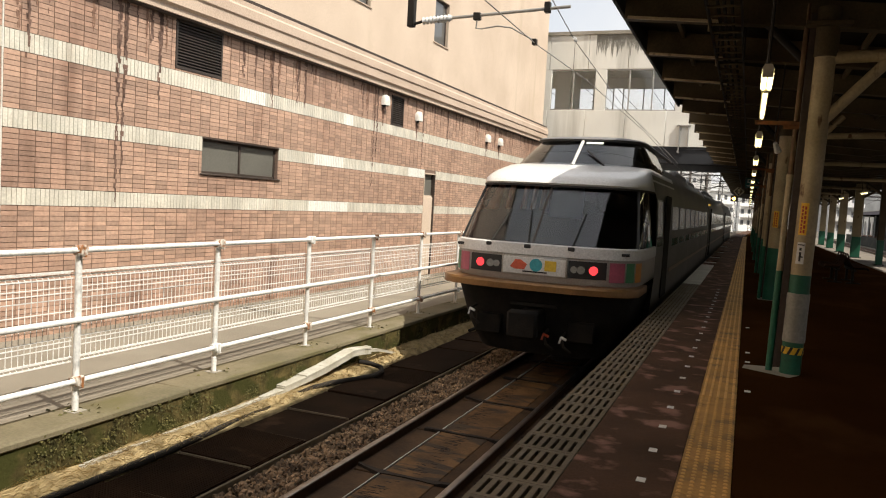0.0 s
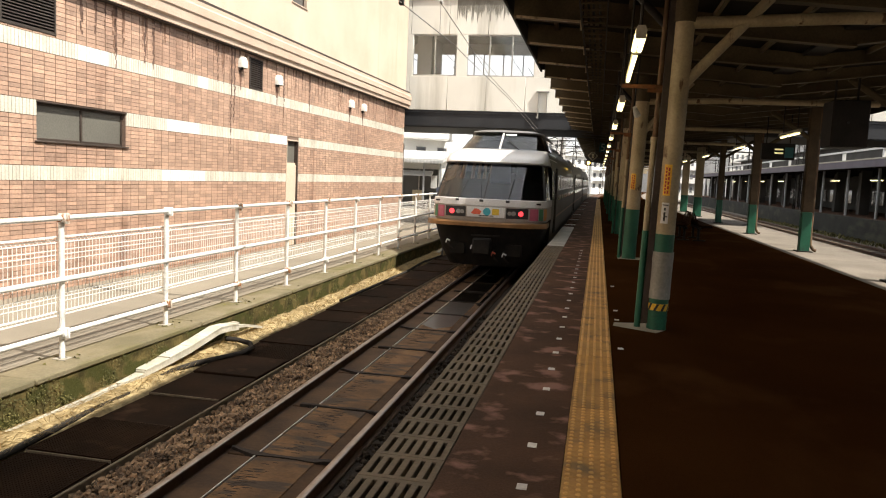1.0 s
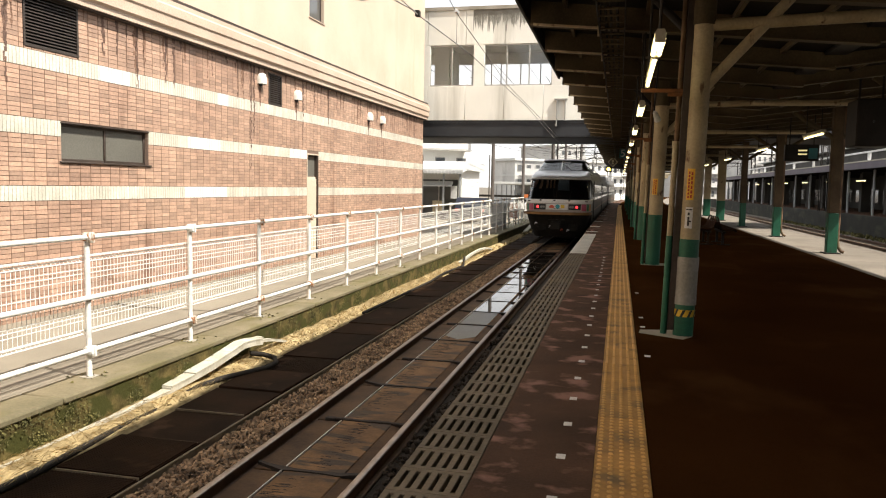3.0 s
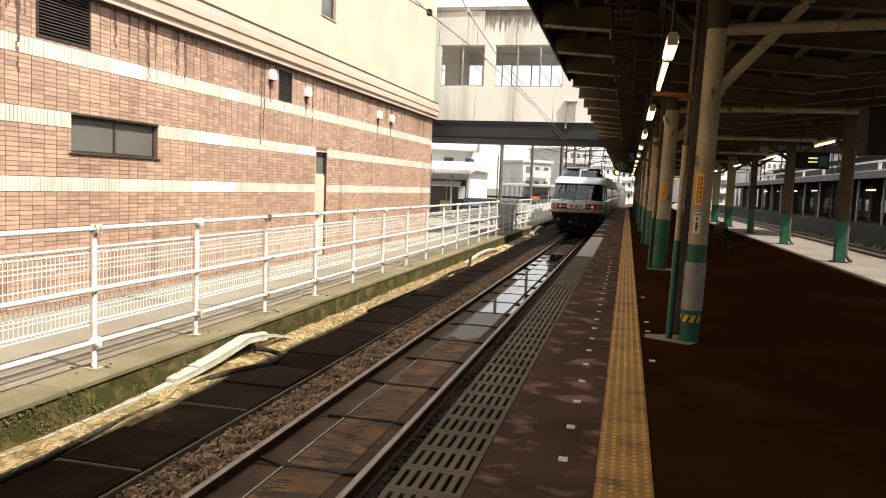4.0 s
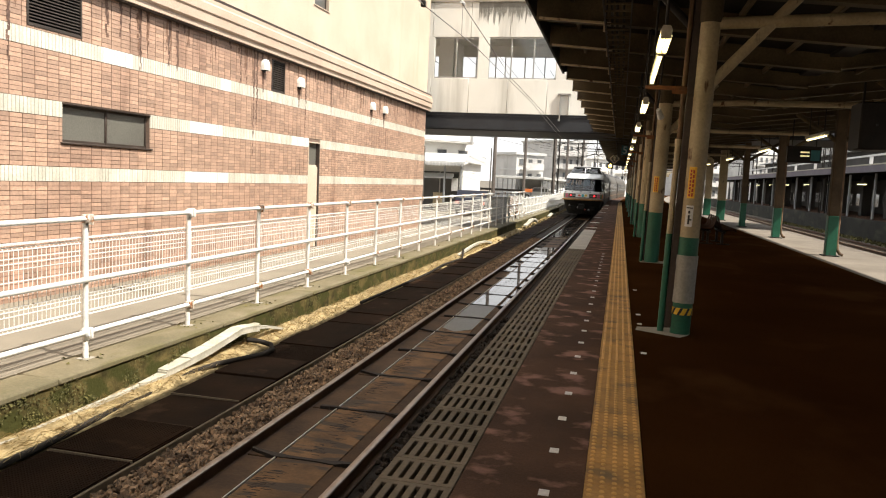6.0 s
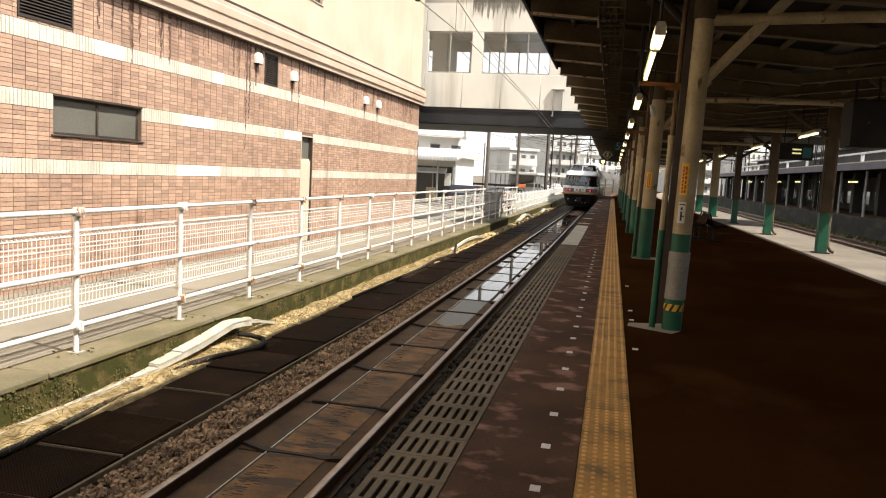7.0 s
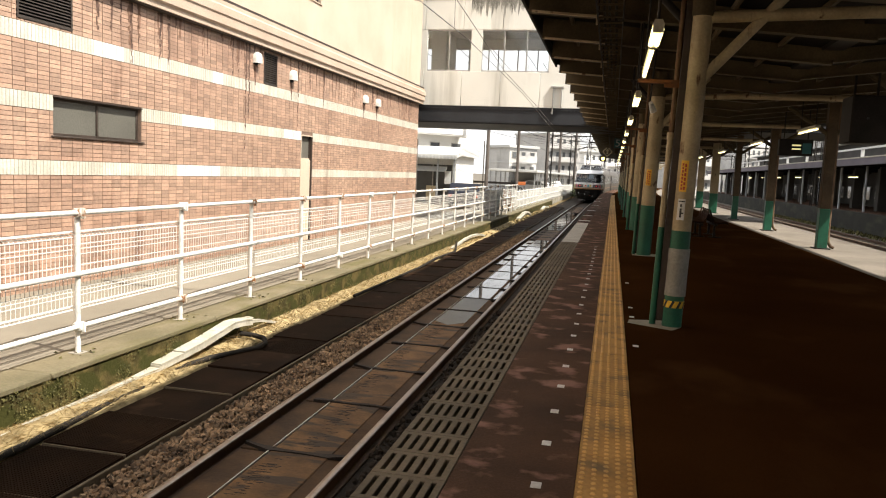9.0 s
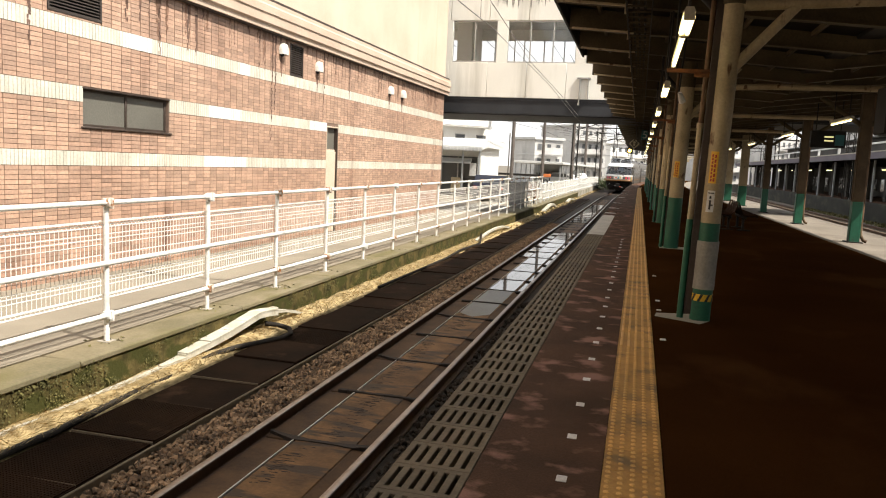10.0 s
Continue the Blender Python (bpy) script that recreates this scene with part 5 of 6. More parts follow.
T_BRICK_REFLECTION = mat("brick_reflection_brown", (0.62, 0.36, 0.22), (0.45, 0.25, 0.15), 4, 0.9, own=True)
T_SKY_REFLECTION = mat("sky_reflection_grey", (0.36, 0.42, 0.50), (0.30, 0.35, 0.43), 2, 0.8, own=True)
T_INSIDE = mat("cab_inside", (0.016, 0.015, 0.015), (0.024, 0.022, 0.021), 3, 0.8, own=True)
TAIL = mat("lit_tail_lamp", (1.0, 0.05, 0.06), (1.0, 0.05, 0.06), 1, 0.3, emit=1.0, own=True)
LENS = mat("lamp_lens", (0.25, 0.25, 0.24), None, 3, 0.15, coat=0.8, own=True)


def nose(z, w, f, d, back, p=0.66, n=22):
    """A ring round the end of the car at one height: side, curved end, side."""
    pts = [(w, back, z)]
    for k in range(n + 1):
        a = math.pi * k / n
        x = w * math.copysign(abs(math.cos(a)) ** p, math.cos(a))
        pts.append((x, f + d * (1 - max(0.0, math.sin(a)) ** p), z))
    return pts + [(-w, back, z)]


def end_y(z, x, w, f, d, p=0.66):
    c = min(1.0, abs(x / w)) ** (1 / p)
    return f + d * (1 - math.sqrt(max(0.0, 1 - c * c)) ** p)


SECTION = [(1.36, 0.62), (1.42, 0.95), (1.45, 1.45), (1.45, 2.1), (1.41, 2.75), (1.30, 3.16), (1.10, 3.45), (0.6, 3.58), (0.0, 3.62)]
SECTION = SECTION + [(-x, z) for x, z in SECTION[-2::-1]]


def bogie(car, y):
    b = part("bogie", Mesh().box(-1.05, -0.95, y - 1.4, y + 1.4, 0.38, 0.62, 0.03).box(0.95, 1.05, y - 1.4, y + 1.4, 0.38, 0.62, 0.03).box(-1, 1, y - 0.25, y + 0.25, 0.4, 0.75), T_DARK, car)
    for yy in (y - 1.05, y + 1.05):
        part("wheelset", Mesh().tube((-0.64, yy, 0.43), (-0.52, yy, 0.43), 0.43, 24).tube((0.52, yy, 0.43), (0.64, yy, 0.43), 0.43, 24).tube((-1.0, yy, 0.43), (1.0, yy, 0.43), 0.07, 10), T_DARK, b)


def side_windows(car, y0, y1, pitch, w):
    k, y = 0, y0
    while y + w < y1:
        for s in (-1, 1):
            x = s * 1.452
            xa, xb = s * 1.456, s * 1.424
            win = part("side_window", Mesh().add([(xa, y, 1.90), (xa, y + w, 1.90), (xb, y + w, 2.68), (xb, y, 2.68), (xa - s * 0.03, y, 1.90), (xa - s * 0.03, y + w, 1.90), (xb - s * 0.03, y + w, 2.68), (xb - s * 0.03, y, 2.68)],
                                                  [(0, 1, 2, 3), (4, 7, 6, 5), (0, 4, 5, 1), (2, 6, 7, 3), (0, 3, 7, 4), (1, 5, 6, 2)]), T_PANE, car, "dark side window")
        y += pitch


def car_body(car, y0, y1):
    part("body", Mesh().loft([[(x, y, z) for x, z in SECTION] for y in (y0, y1)], True), T_SIDE, car, "pale train body side and roof, darkened by painted shade", smooth=30)
    part("roof_unit", Mesh().box(-0.9, 0.9, y0 + 6.5, y0 + 10, 3.45, 3.74, 0.06).box(-0.9, 0.9, y0 + 11.5, y0 + 14, 3.45, 3.70, 0.06), T_ROOF, car)
    part("floor_gear", Mesh().box(-1.3, 1.3, y0 + 5.5, y1 - 5.5, 0.28, 0.66, 0.03), T_DARK, car)
    part("skirt", Mesh().box(-1.38, -1.33, y0 + 0.3, y1 - 0.2, 0.32, 0.75, 0.01).box(1.33, 1.38, y0 + 0.3, y1 - 0.2, 0.32, 0.75, 0.01), T_DARK, car)
    for s in (-1, 1):
        part("stripe", Mesh().box(min(s * 1.452, s * 1.457), max(s * 1.452, s * 1.457), y0 + 0.1, y1 - 0.1, 1.40, 1.47), T_GOLD, car)
    for y in (y0 + 2.6, y1 - 3.2):
        bogie(car, y)


cab_car = thing("train_car", "white leaving train car with wrapped windscreen and raised cab", "train")
LEVELS = [(1.42, 1.40, 0.04, 1.10), (1.50, 1.44, 0.0, 1.10), (1.70, 1.45, 0.0, 1.10), (1.93, 1.445, 0.02, 1.12)]
part("front_panel", Mesh().loft([nose(z, w, f, d, 3.2) for z, w, f, d in LEVELS]), T_PANEL, cab_car, "pale champagne lamp panel under the windscreen")
part("sill_band", Mesh().loft([nose(z, w, f, d, 2.2) for z, w, f, d in ((1.81, 1.45, 0.0, 1.10), (1.82, 1.458, -0.012, 1.10), (1.90, 1.46, -0.012, 1.12), (1.97, 1.455, -0.008, 1.12), (1.985, 1.43, 0.05, 1.14))]), T_WHITE, cab_car)
screen_levels = [(1.96, 1.42, 0.06, 1.15), (2.40, 1.38, 0.46, 1.10), (2.86, 1.33, 0.90, 1.05)]
screen = part("windscreen", Mesh().loft([nose(z, w, f, d, 2.4, n=26) for z, w, f, d in screen_levels]).loft([nose(z, w - 0.02, f + 0.02, d, 2.4, n=26) for z, w, f, d in screen_levels]), T_GLASS, cab_car, "large dark wraparound windscreen")


def screen_y(z, x):
    k = (z - 1.96) / 0.9
    return end_y(z, x, 1.42 - 0.09 * k, 0.06 + 0.84 * k, 1.15 - 0.10 * k)


def on_screen(x0, x1, w, off):
    m = Mesh()
    rows = []
    for k in range(7):
        z = 1.96 + 0.9 * k / 6
        x = x0 + (x1 - x0) * k / 6
        y = screen_y(z, x) - off
        rows.append([(x - w, y, z), (x + w, y, z), (x + w, y + 0.05, z), (x - w, y + 0.05, z)])
    return m.loft(rows, True)


part("mullion", on_screen(-0.07, -0.03, 0.014, 0.012), DARKSTRIP, screen)
for s in (-1, 1):
    part("corner_post", on_screen(s * 1.36, s * 1.22, 0.03, 0.01), BLACK, screen)
for x0, x1 in ((-0.72, -0.55), (-0.12, -0.22), (0.52, 0.60)):
    w = part("wiper", Mesh().tube((x0, screen_y(1.97, x0) - 0.05, 1.95), (x1, screen_y(2.45, x1) - 0.03, 2.45), 0.012, 6).box(x0 - 0.05, x0 + 0.05, screen_y(1.97, x0) - 0.09, screen_y(1.97, x0) - 0.03, 1.91, 1.97, 0.01), BLACK, screen, "black windscreen wiper")
hood_levels = [(2.85, 1.345, 0.88, 1.05), (2.90, 1.35, 0.83, 1.05), (2.97, 1.345, 0.88, 1.05), (3.05, 1.33, 1.1, 1.05), (3.12, 1.31, 1.35, 1.0), (3.19, 1.29, 1.7, 0.95), (3.25, 1.26, 2.0, 0.9), (3.28, 1.2, 2.3, 0.8)]
part("hood", Mesh().loft([nose(z, w, f, d, 6.0) for z, w, f, d in hood_levels]), T_WHITE, cab_car, "white curved hood over the windscreen")
part("brow", Mesh().loft([nose(z, w, f, d, 2.4) for z, w, f, d in ((2.84, 1.33, 0.89, 1.05), (2.845, 1.36, 0.84, 1.05), (2.87, 1.36, 0.84, 1.05))]), BLACK, cab_car)
up = [(3.27, 1.21, 2.2, 1.1), (3.50, 1.10, 2.55, 1.1), (3.76, 0.96, 2.95, 1.1)]
upper_screen = part("upper_windscreen", Mesh().loft([nose(z, w, f, d, 5.2) for z, w, f, d in up]).loft([nose(z, w - 0.02, f + 0.02, d, 5.2) for z, w, f, d in up]), T_GLASS, cab_car, "raised driver's cab windscreen")
part("upper_frame", Mesh().tube((-0.03, 2.19, 3.27), (-0.02, 2.95, 3.77), 0.028, 8), SIGN_WHITE, upper_screen, "white centre post")
part("wiper", Mesh().tube((0.5, 2.24, 3.28), (0.14, 2.56, 3.55), 0.014, 6), BLACK, upper_screen)
part("sticker", Mesh().add([(0.05, 2.88, 3.73), (0.35, 2.90, 3.73), (0.35, 2.84, 3.69), (0.05, 2.82, 3.69)], [(0, 1, 2, 3)]), SIGN_WHITE, upper_screen)
part("upper_roof", Mesh().loft([nose(z, w, f, d, 8.5) for z, w, f, d in ((3.74, 0.98, 2.93, 1.1), (3.78, 1.01, 2.87, 1.1), (3.81, 0.99, 2.93, 1.1), (3.85, 0.84, 3.2, 1.0), (3.87, 0.5, 3.8, 0.8), (3.875, 0.05, 4.6, 0.3))]), T_ROOF, cab_car, "grey roof of the raised cab", smooth=25)
inside = Mesh().box(-1.3, 1.3, 2.5, 2.6, 1.45, 2.9).box(-1.3, 1.3, 0.25, 2.2, 1.88, 1.92).box(-0.9, 0.9, 4.3, 4.4, 3.2, 3.74).box(-1.0, 1.0, 2.9, 4.4, 3.30, 3.32)
part("cab_inside", inside, T_INSIDE, cab_car)
# brown strips behind the glass imitate the brick wall mirrored in it
for k in range(7):
    x = -1.12 + k * 0.135 + (0.05 if k > 3 else 0)
    part("curtain", Mesh().prism([(x, 1.65), (x + 0.035, 1.60), (x + 0.07, 1.66), (x + 0.07, 1.69), (x + 0.035, 1.63), (x, 1.68)], "z", 1.95, 2.82), T_BRICK_REFLECTION, cab_car, "brown strip standing in for the brick wall's reflection in the windscreen")
# grey-blue panel added to imitate the sky mirrored in the glass
part("blind", Mesh().box(-0.05, 0.42, 1.25, 1.265, 2.0, 2.82), T_SKY_REFLECTION, cab_car, "pale grey panel standing in for the sky's reflection in the windscreen")
part("seat", Mesh().box(0.45, 0.95, 1.8, 1.9, 1.92, 2.45, 0.05), T_INSIDE, cab_car)

# lamp panels, head mark, corner squares
for s in (-1, 1):
    x0, x1 = sorted((s * 0.50, s * 1.02))
    lp = part("lamp_panel", Mesh().loft([[(x, end_y(1.6, x, 1.45, 0.0, 1.10) - o, z) for o, z in ((0.012, 1.53), (0.012, 1.78), (-0.02, 1.78), (-0.02, 1.53))] for x in [x0 + (x1 - x0) * k / 6 for k in range(7)]], True), BLACK, cab_car, "dark lamp panel")
    for x, rad, material, nm in ((s * 0.85, 0.062, TAIL, "tail_lamp"), (s * 0.68, 0.058, LENS, "headlight")):
        y = end_y(1.6, x, 1.45, 0.0, 1.10)
        part(nm, Mesh().tube((x, y - 0.03, 1.655), (x, y, 1.655), rad, 18), material, lp, "glowing red tail lamp" if nm == "tail_lamp" else "round unlit headlight")
    xs = s * 0.58
    part("headlight", Mesh().tube((xs, end_y(1.6, xs, 1.45, 0, 1.10) - 0.03, 1.655), (xs, end_y(1.6, xs, 1.45, 0, 1.10), 1.655), 0.05, 16), LENS, lp, "round unlit headlight")
    for n, (a, b, material) in enumerate(((1.06, 1.25, T_PINK), (1.27, 1.36, T_GREEN), (1.375, 1.43, T_ORANGE))):
        pts = [a + (b - a) * k / 6 for k in range(7)]
        part("corner_square", Mesh().loft([[(s * x, end_y(1.6, x, 1.45, 0.0, 1.10) - 0.008, z) for z in (1.50, 1.78)] for x in pts]), material, cab_car, "coloured square on the corner")
board = part("head_mark", Mesh().box(-0.47, 0.47, -0.03, 0.03, 1.535, 1.785, 0.008), SIGN_WHITE, cab_car, "white head mark board with coloured shapes")
part("board_frame", Mesh().box(-0.49, 0.49, -0.025, 0.03, 1.52, 1.80, 0.008), ALU, board)
part("shape", Mesh().add([(x, -0.034, z) for x, z in ((-0.36, 1.63), (-0.28, 1.74), (-0.2, 1.74), (-0.1, 1.68), (-0.14, 1.6), (-0.28, 1.6))], [(0, 1, 2, 3, 4, 5)]), T_RED, board, "red shape")
part("shape", Mesh().tube((0.03, -0.033, 1.675), (0.03, -0.03, 1.675), 0.095, 16), T_BLUE, board, "blue-green disc")
part("shape", Mesh().box(0.16, 0.33, -0.035, -0.03, 1.60, 1.75, 0.001), T_YELLOW, board, "yellow block")
part("handle", Mesh().box(-0.16, 0.2, -0.05, -0.03, 1.565, 1.585), BLACK, board)

# beam, coupler, hoses, dark front skirt
part("buffer_beam", Mesh().loft([[(x, end_y(1.4, x, 1.5, -0.24, 0.70) + o, z) for o, z in ((0, 1.32), (0, 1.40), (0.03, 1.43), (0.9, 1.43), (0.9, 1.32))] for x in [-1.48 + 2.96 * k / 24 for k in range(25)]], True), T_GOLD, cab_car, "bronze-brown ledge across the front")
part("front_skirt", Mesh().loft([nose(z, w, f, d, 2.6) for z, w, f, d in ((0.30, 1.05, 0.42, 0.8), (0.7, 1.22, 0.22, 0.8), (1.34, 1.40, 0.1, 0.8))]), T_DARK, cab_car, "black grimy front skirt")
part("coupler", Mesh().box(-0.16, 0.16, -0.42, 0.4, 0.72, 1.02, 0.03).box(-0.22, 0.22, -0.52, -0.36, 0.66, 1.06, 0.04), T_DARK, cab_car, "black coupler head")
for x, z in ((-0.92, 0.98), (0.48, 0.70), (0.22, 0.72), (-0.3, 0.86)):
    h = part("hose", Mesh().line([(x, 0.2, z), (x, -0.05, z - 0.03), (x + 0.05, -0.10, z - 0.16), (x + 0.14, -0.05, z - 0.24)], 0.022, 8), RUBBER, cab_car)
    part("hose_cock", Mesh().tube((x, -0.08, z - 0.02), (x + 0.08, -0.1, z - 0.05), 0.02, 8).tube((x, -0.08, z - 0.02), (x - 0.02, -0.09, z - 0.11), 0.014, 8), T_RED if x == 0.22 else SIGN_WHITE, h, "painted hose cock")
part("jumper_line", Mesh().box(-0.35, 0.35, 0.06, 0.1, 1.06, 1.10), DARKSTEEL, cab_car)
for x in (-0.7, 0.7):
    part("skirt_box", Mesh().box(x - 0.2, x + 0.2, 0.15, 0.5, 0.58, 0.88, 0.02), T_DARK, cab_car)
car_body(cab_car, 4.6, 19.6)
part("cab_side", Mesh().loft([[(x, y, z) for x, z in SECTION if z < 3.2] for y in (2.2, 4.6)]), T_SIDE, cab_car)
for s in (-1, 1):
    part("side_window", Mesh().add([(s * 1.456, 2.35, 1.96), (s * 1.456, 3.2, 1.96), (s * 1.42, 3.2, 2.75), (s * 1.42, 2.35, 2.75)], [(0, 1, 2, 3)]), T_PANE, cab_car, "dark cab side window")
    part("door", Mesh().box(min(s * 1.44, s * 1.459), max(s * 1.44, s * 1.459), 3.4, 4.3, 1.0, 2.85, 0.01), T_DARK, cab_car, "dark recessed door")
side_windows(cab_car, 5.0, 19.2, 1.75, 1.35)
CARS = [(cab_car, 0.0)]
mid = thing("train_car", "pale long passenger train car with dark windows", "train", "middle train cars")
car_body(mid, 0.3, 19.6)
side_windows(mid, 2.4, 18.4, 1.75, 1.35)
for s in (-1, 1):
    part("door", Mesh().box(min(s * 1.44, s * 1.459), max(s * 1.44, s * 1.459), 0.9, 1.8, 1.0, 2.85, 0.01), T_DARK, mid, "dark recessed door")
part("gangway", Mesh().box(-0.6, 0.6, -0.3, 0.4, 0.9, 3.1, 0.04), T_DARK, mid)
CARS.append((mid, 20.0))
CARS.append((copy_thing(mid, Matrix()), 40.0))

# ---- far side of the station ----
FAR_WALL = mat("far_plaster", (0.84, 0.83, 0.80), (0.78, 0.77, 0.74), 0.5, 0.85, bump=0.1, grime=(0.36, 0.34, 0.30), grime_at=(0.6, 0.85), grime_scale=(0.6, 0.6, 0.15))
FAR_GREY = mat("far_grey", (0.52, 0.51, 0.49), (0.43, 0.42, 0.41), 0.5, 0.85, grime=(0.2, 0.19, 0.17), grime_at=(0.6, 0.85), grime_scale=(0.6, 0.6, 0.15))
FAR_TILE = mat("far_roof", (0.55, 0.55, 0.53), (0.46, 0.46, 0.45), 0.5, 0.7)
PURPLE = mat("far_fascia", (0.12, 0.10, 0.125), (0.09, 0.075, 0.095), 1, 0.6)
CAR_BLUE = mat("car_blue", (0.006, 0.008, 0.018), None, 2, 0.45, coat=0.1, spec=0.2)
CAR_WHITE = mat("car_white", (0.70, 0.70, 0.69), None, 2, 0.25, coat=0.8)
TYRE = mat("tyre", (0.02, 0.02, 0.02), None, 5, 0.8)
ORANGE = mat("orange_board", (0.62, 0.18, 0.05), None, 3, 0.6)
# dark tone carries the shade on the far walls turned from the sun
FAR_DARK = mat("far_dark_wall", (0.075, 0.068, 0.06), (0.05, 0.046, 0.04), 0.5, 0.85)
FAR_PANE = mat("far_pane", (0.13, 0.135, 0.14), (0.09, 0.095, 0.10), 1, 0.2)
# concrete darkened to paint the platform's sunless face
FAR_STONE = mat("far_shaded_concrete", (0.024, 0.023, 0.016), (0.013, 0.013, 0.009), 0.8, 0.9, bump=0.3, grime=(0.05, 0.05, 0.03), grime_at=(0.5, 0.7), grime_scale=(0.8, 0.5, 1.5))
BOX_GREY = mat("cabinet_grey", (0.36, 0.37, 0.37), (0.30, 0.31, 0.31), 2, 0.6, grime=(0.2, 0.17, 0.13), grime_at=(0.62, 0.8), grime_scale=(2, 2, 1))
# dark poles lightened to brown-grey: distance haze put into the colour
POLE = mat("hazed_pole", (0.13, 0.11, 0.095), (0.09, 0.075, 0.065), 2, 0.8, bump=0.2)
LEAF = mat("leaf", (0.07, 0.10, 0.03), (0.045, 0.07, 0.02), 1, 0.8, island=0.4)


def facade(name, label, x0, x1, y0, y1, h, wall_mat, floors, cols, sidecols, base=0.4, roof="flat", turn=42):
    """A building with rows of framed windows on the face to the station and on its side, turned a little towards the line."""
    cx, cy = (x0 + x1) / 2, (y0 + y1) / 2
    b = thing(name, label, "building", at=pose(cx, cy, 0, 0, 0, turn))
    x0, x1, y0, y1 = x0 - cx, x1 - cx, y0 - cy, y1 - cy
    part("wall", Mesh().box(x0, x1, y0, y1, base - 0.8, base + h, 0.02), wall_mat, b)
    part("roof", Mesh().box(x0 - 0.25, x1 + 0.25, y0 - 0.25, y1 + 0.25, base + h, base + h + 0.35, 0.03) if roof == "flat" else
         Mesh().prism([(x0 - 0.5, base + h), (x1 + 0.5, base + h), ((x0 + x1) / 2, base + h + 1.6)], "y", y0 - 0.5, y1 + 0.5), FAR_TILE, b)
    fh = h / floors
    for f in range(floors):
        z = base + f * fh + fh * 0.32
        for face, a, e, n in (("s", x0, x1, cols), ("e", y0, y1, sidecols)):
            step = (e - a) / max(n, 1)
            for k in range(n):
                u0, u1 = a + step * (k + 0.3), a + step * (k + 0.7)
                if face == "s":
                    w = part("window", Mesh().box(u0 - 0.06, u1 + 0.06, y0 - 0.06, y0 + 0.02, z - 0.06, z + fh * 0.4 + 0.06, 0.01), ALU, b)
                    part("pane", Mesh().box(u0, u1, y0 - 0.07, y0 - 0.061, z, z + fh * 0.4), FAR_PANE, w)
                else:
                    w = part("window", Mesh().box(x1 - 0.02, x1 + 0.06, u0 - 0.06, u1 + 0.06, z - 0.06, z + fh * 0.4 + 0.06, 0.01), ALU, b)
                    part("pane", Mesh().box(x1 + 0.061, x1 + 0.07, u0, u1, z, z + fh * 0.4), FAR_PANE, w)
        if f:
            part("balcony", Mesh().box(x0 + 0.6, x1 - 0.6, y0 - 0.95, y0 - 0.85, base + f * fh, base + f * fh + 0.85, 0.01).box(x0 + 0.6, x1 - 0.6, y0 - 0.9, y0, base + f * fh - 0.1, base + f * fh), wall_mat, b)
            part("floor_band", Mesh().box(x0 - 0.05, x1 + 0.05, y0 - 0.05, y1, base + f * fh - 0.08, base + f * fh + 0.08), FAR_TILE, b)
    return b


facade("house", "pale plaster building with two rows of windows", -19.7, -11.8, 58, 68, 7.6, FAR_WALL, 3, 4, 3)
facade("house", "grey concrete block with a flat roof", -12.4, -8.2, 95, 100, 5.4, FAR_GREY, 3, 3, 3)
facade("house", "long pale apartment block with many windows", -13.0, -6.0, 134, 144, 9.3, FAR_GREY, 4, 5, 4)
facade("house", "pale tall apartment block beyond the bend", -3.5, 5.5, 196, 208, 10.5, FAR_WALL, 4, 5, 4, turn=35)
facade("house", "low pale house beyond the line", 7.5, 16.0, 205, 220, 10.0, FAR_WALL, 4, 4, 3)
facade("house", "pale gabled house behind the shelter", -7.5, -2.5, 162, 172, 7.5, FAR_WALL, 3, 3, 3, roof="gable")

facade("house", "grey concrete block beyond the far platform", 13.0, 22.0, 168, 178, 8.5, FAR_GREY, 3, 5, 4)
facade("house", "grey concrete block beyond the far platform", 27.0, 38.0, 190, 202, 11.0, FAR_GREY, 4, 6, 4)
facade("house", "grey concrete block beyond the far platform", 42.0, 52.0, 172, 184, 14.0, FAR_GREY, 5, 5, 4)

# shop with a scalloped awning
shop = thing("shop", "low shop front with a pale scalloped awning over a dark entrance", "shop")
part("wall", Mesh().box(-16, -7.3, 48.2, 53, -0.4, 3.5), FAR_WALL, shop)
part("side_wall", Mesh().box(-7.3, -7.1, 46.9, 53, -0.4, 3.5), FAR_WALL, shop)
part("shopfront", Mesh().box(-15.5, -7.5, 48.1, 48.19, 0.45, 2.9), DARKGLASS, shop, "dark shop window")
for k in range(7):
    part("mullion", Mesh().box(-15.4 + k * 1.3, -15.33 + k * 1.3, 48.02, 48.1, 0.45, 2.9), ALU, shop)
part("roof", Mesh().prism([(45.5, 3.34), (45.5, 3.52), (47.2, 4.05), (53.2, 4.05), (53.2, 3.5), (47, 3.5)], "x", -16.2, -6.75), SIGN_WHITE, shop, "white sloping awning roof")
for k in range(42):
    x = -16.1 + k * 0.222
    part("scallop", Mesh().tube((x + 0.11, 45.46, 3.33), (x + 0.11, 45.52, 3.33), 0.105, 10), FAR_TILE, shop)
part("blind_box", Mesh().prism([(46.5, 2.62), (46.0, 2.45), (46.0, 2.52), (46.5, 2.78)], "x", -12.5, -7.6), FAR_TILE, shop, "grey folded blind under the awning")
for x in (-7.0, -8.05, -10.4):
    part("post", Mesh().box(x - 0.05, x + 0.05, 45.8, 45.9, 0.4, 3.36), BOX_GREY, shop)
part("poster", Mesh().box(-7.75, -7.35, 46.6, 46.65, 1.7, 2.5), SIGN_WHITE, shop)
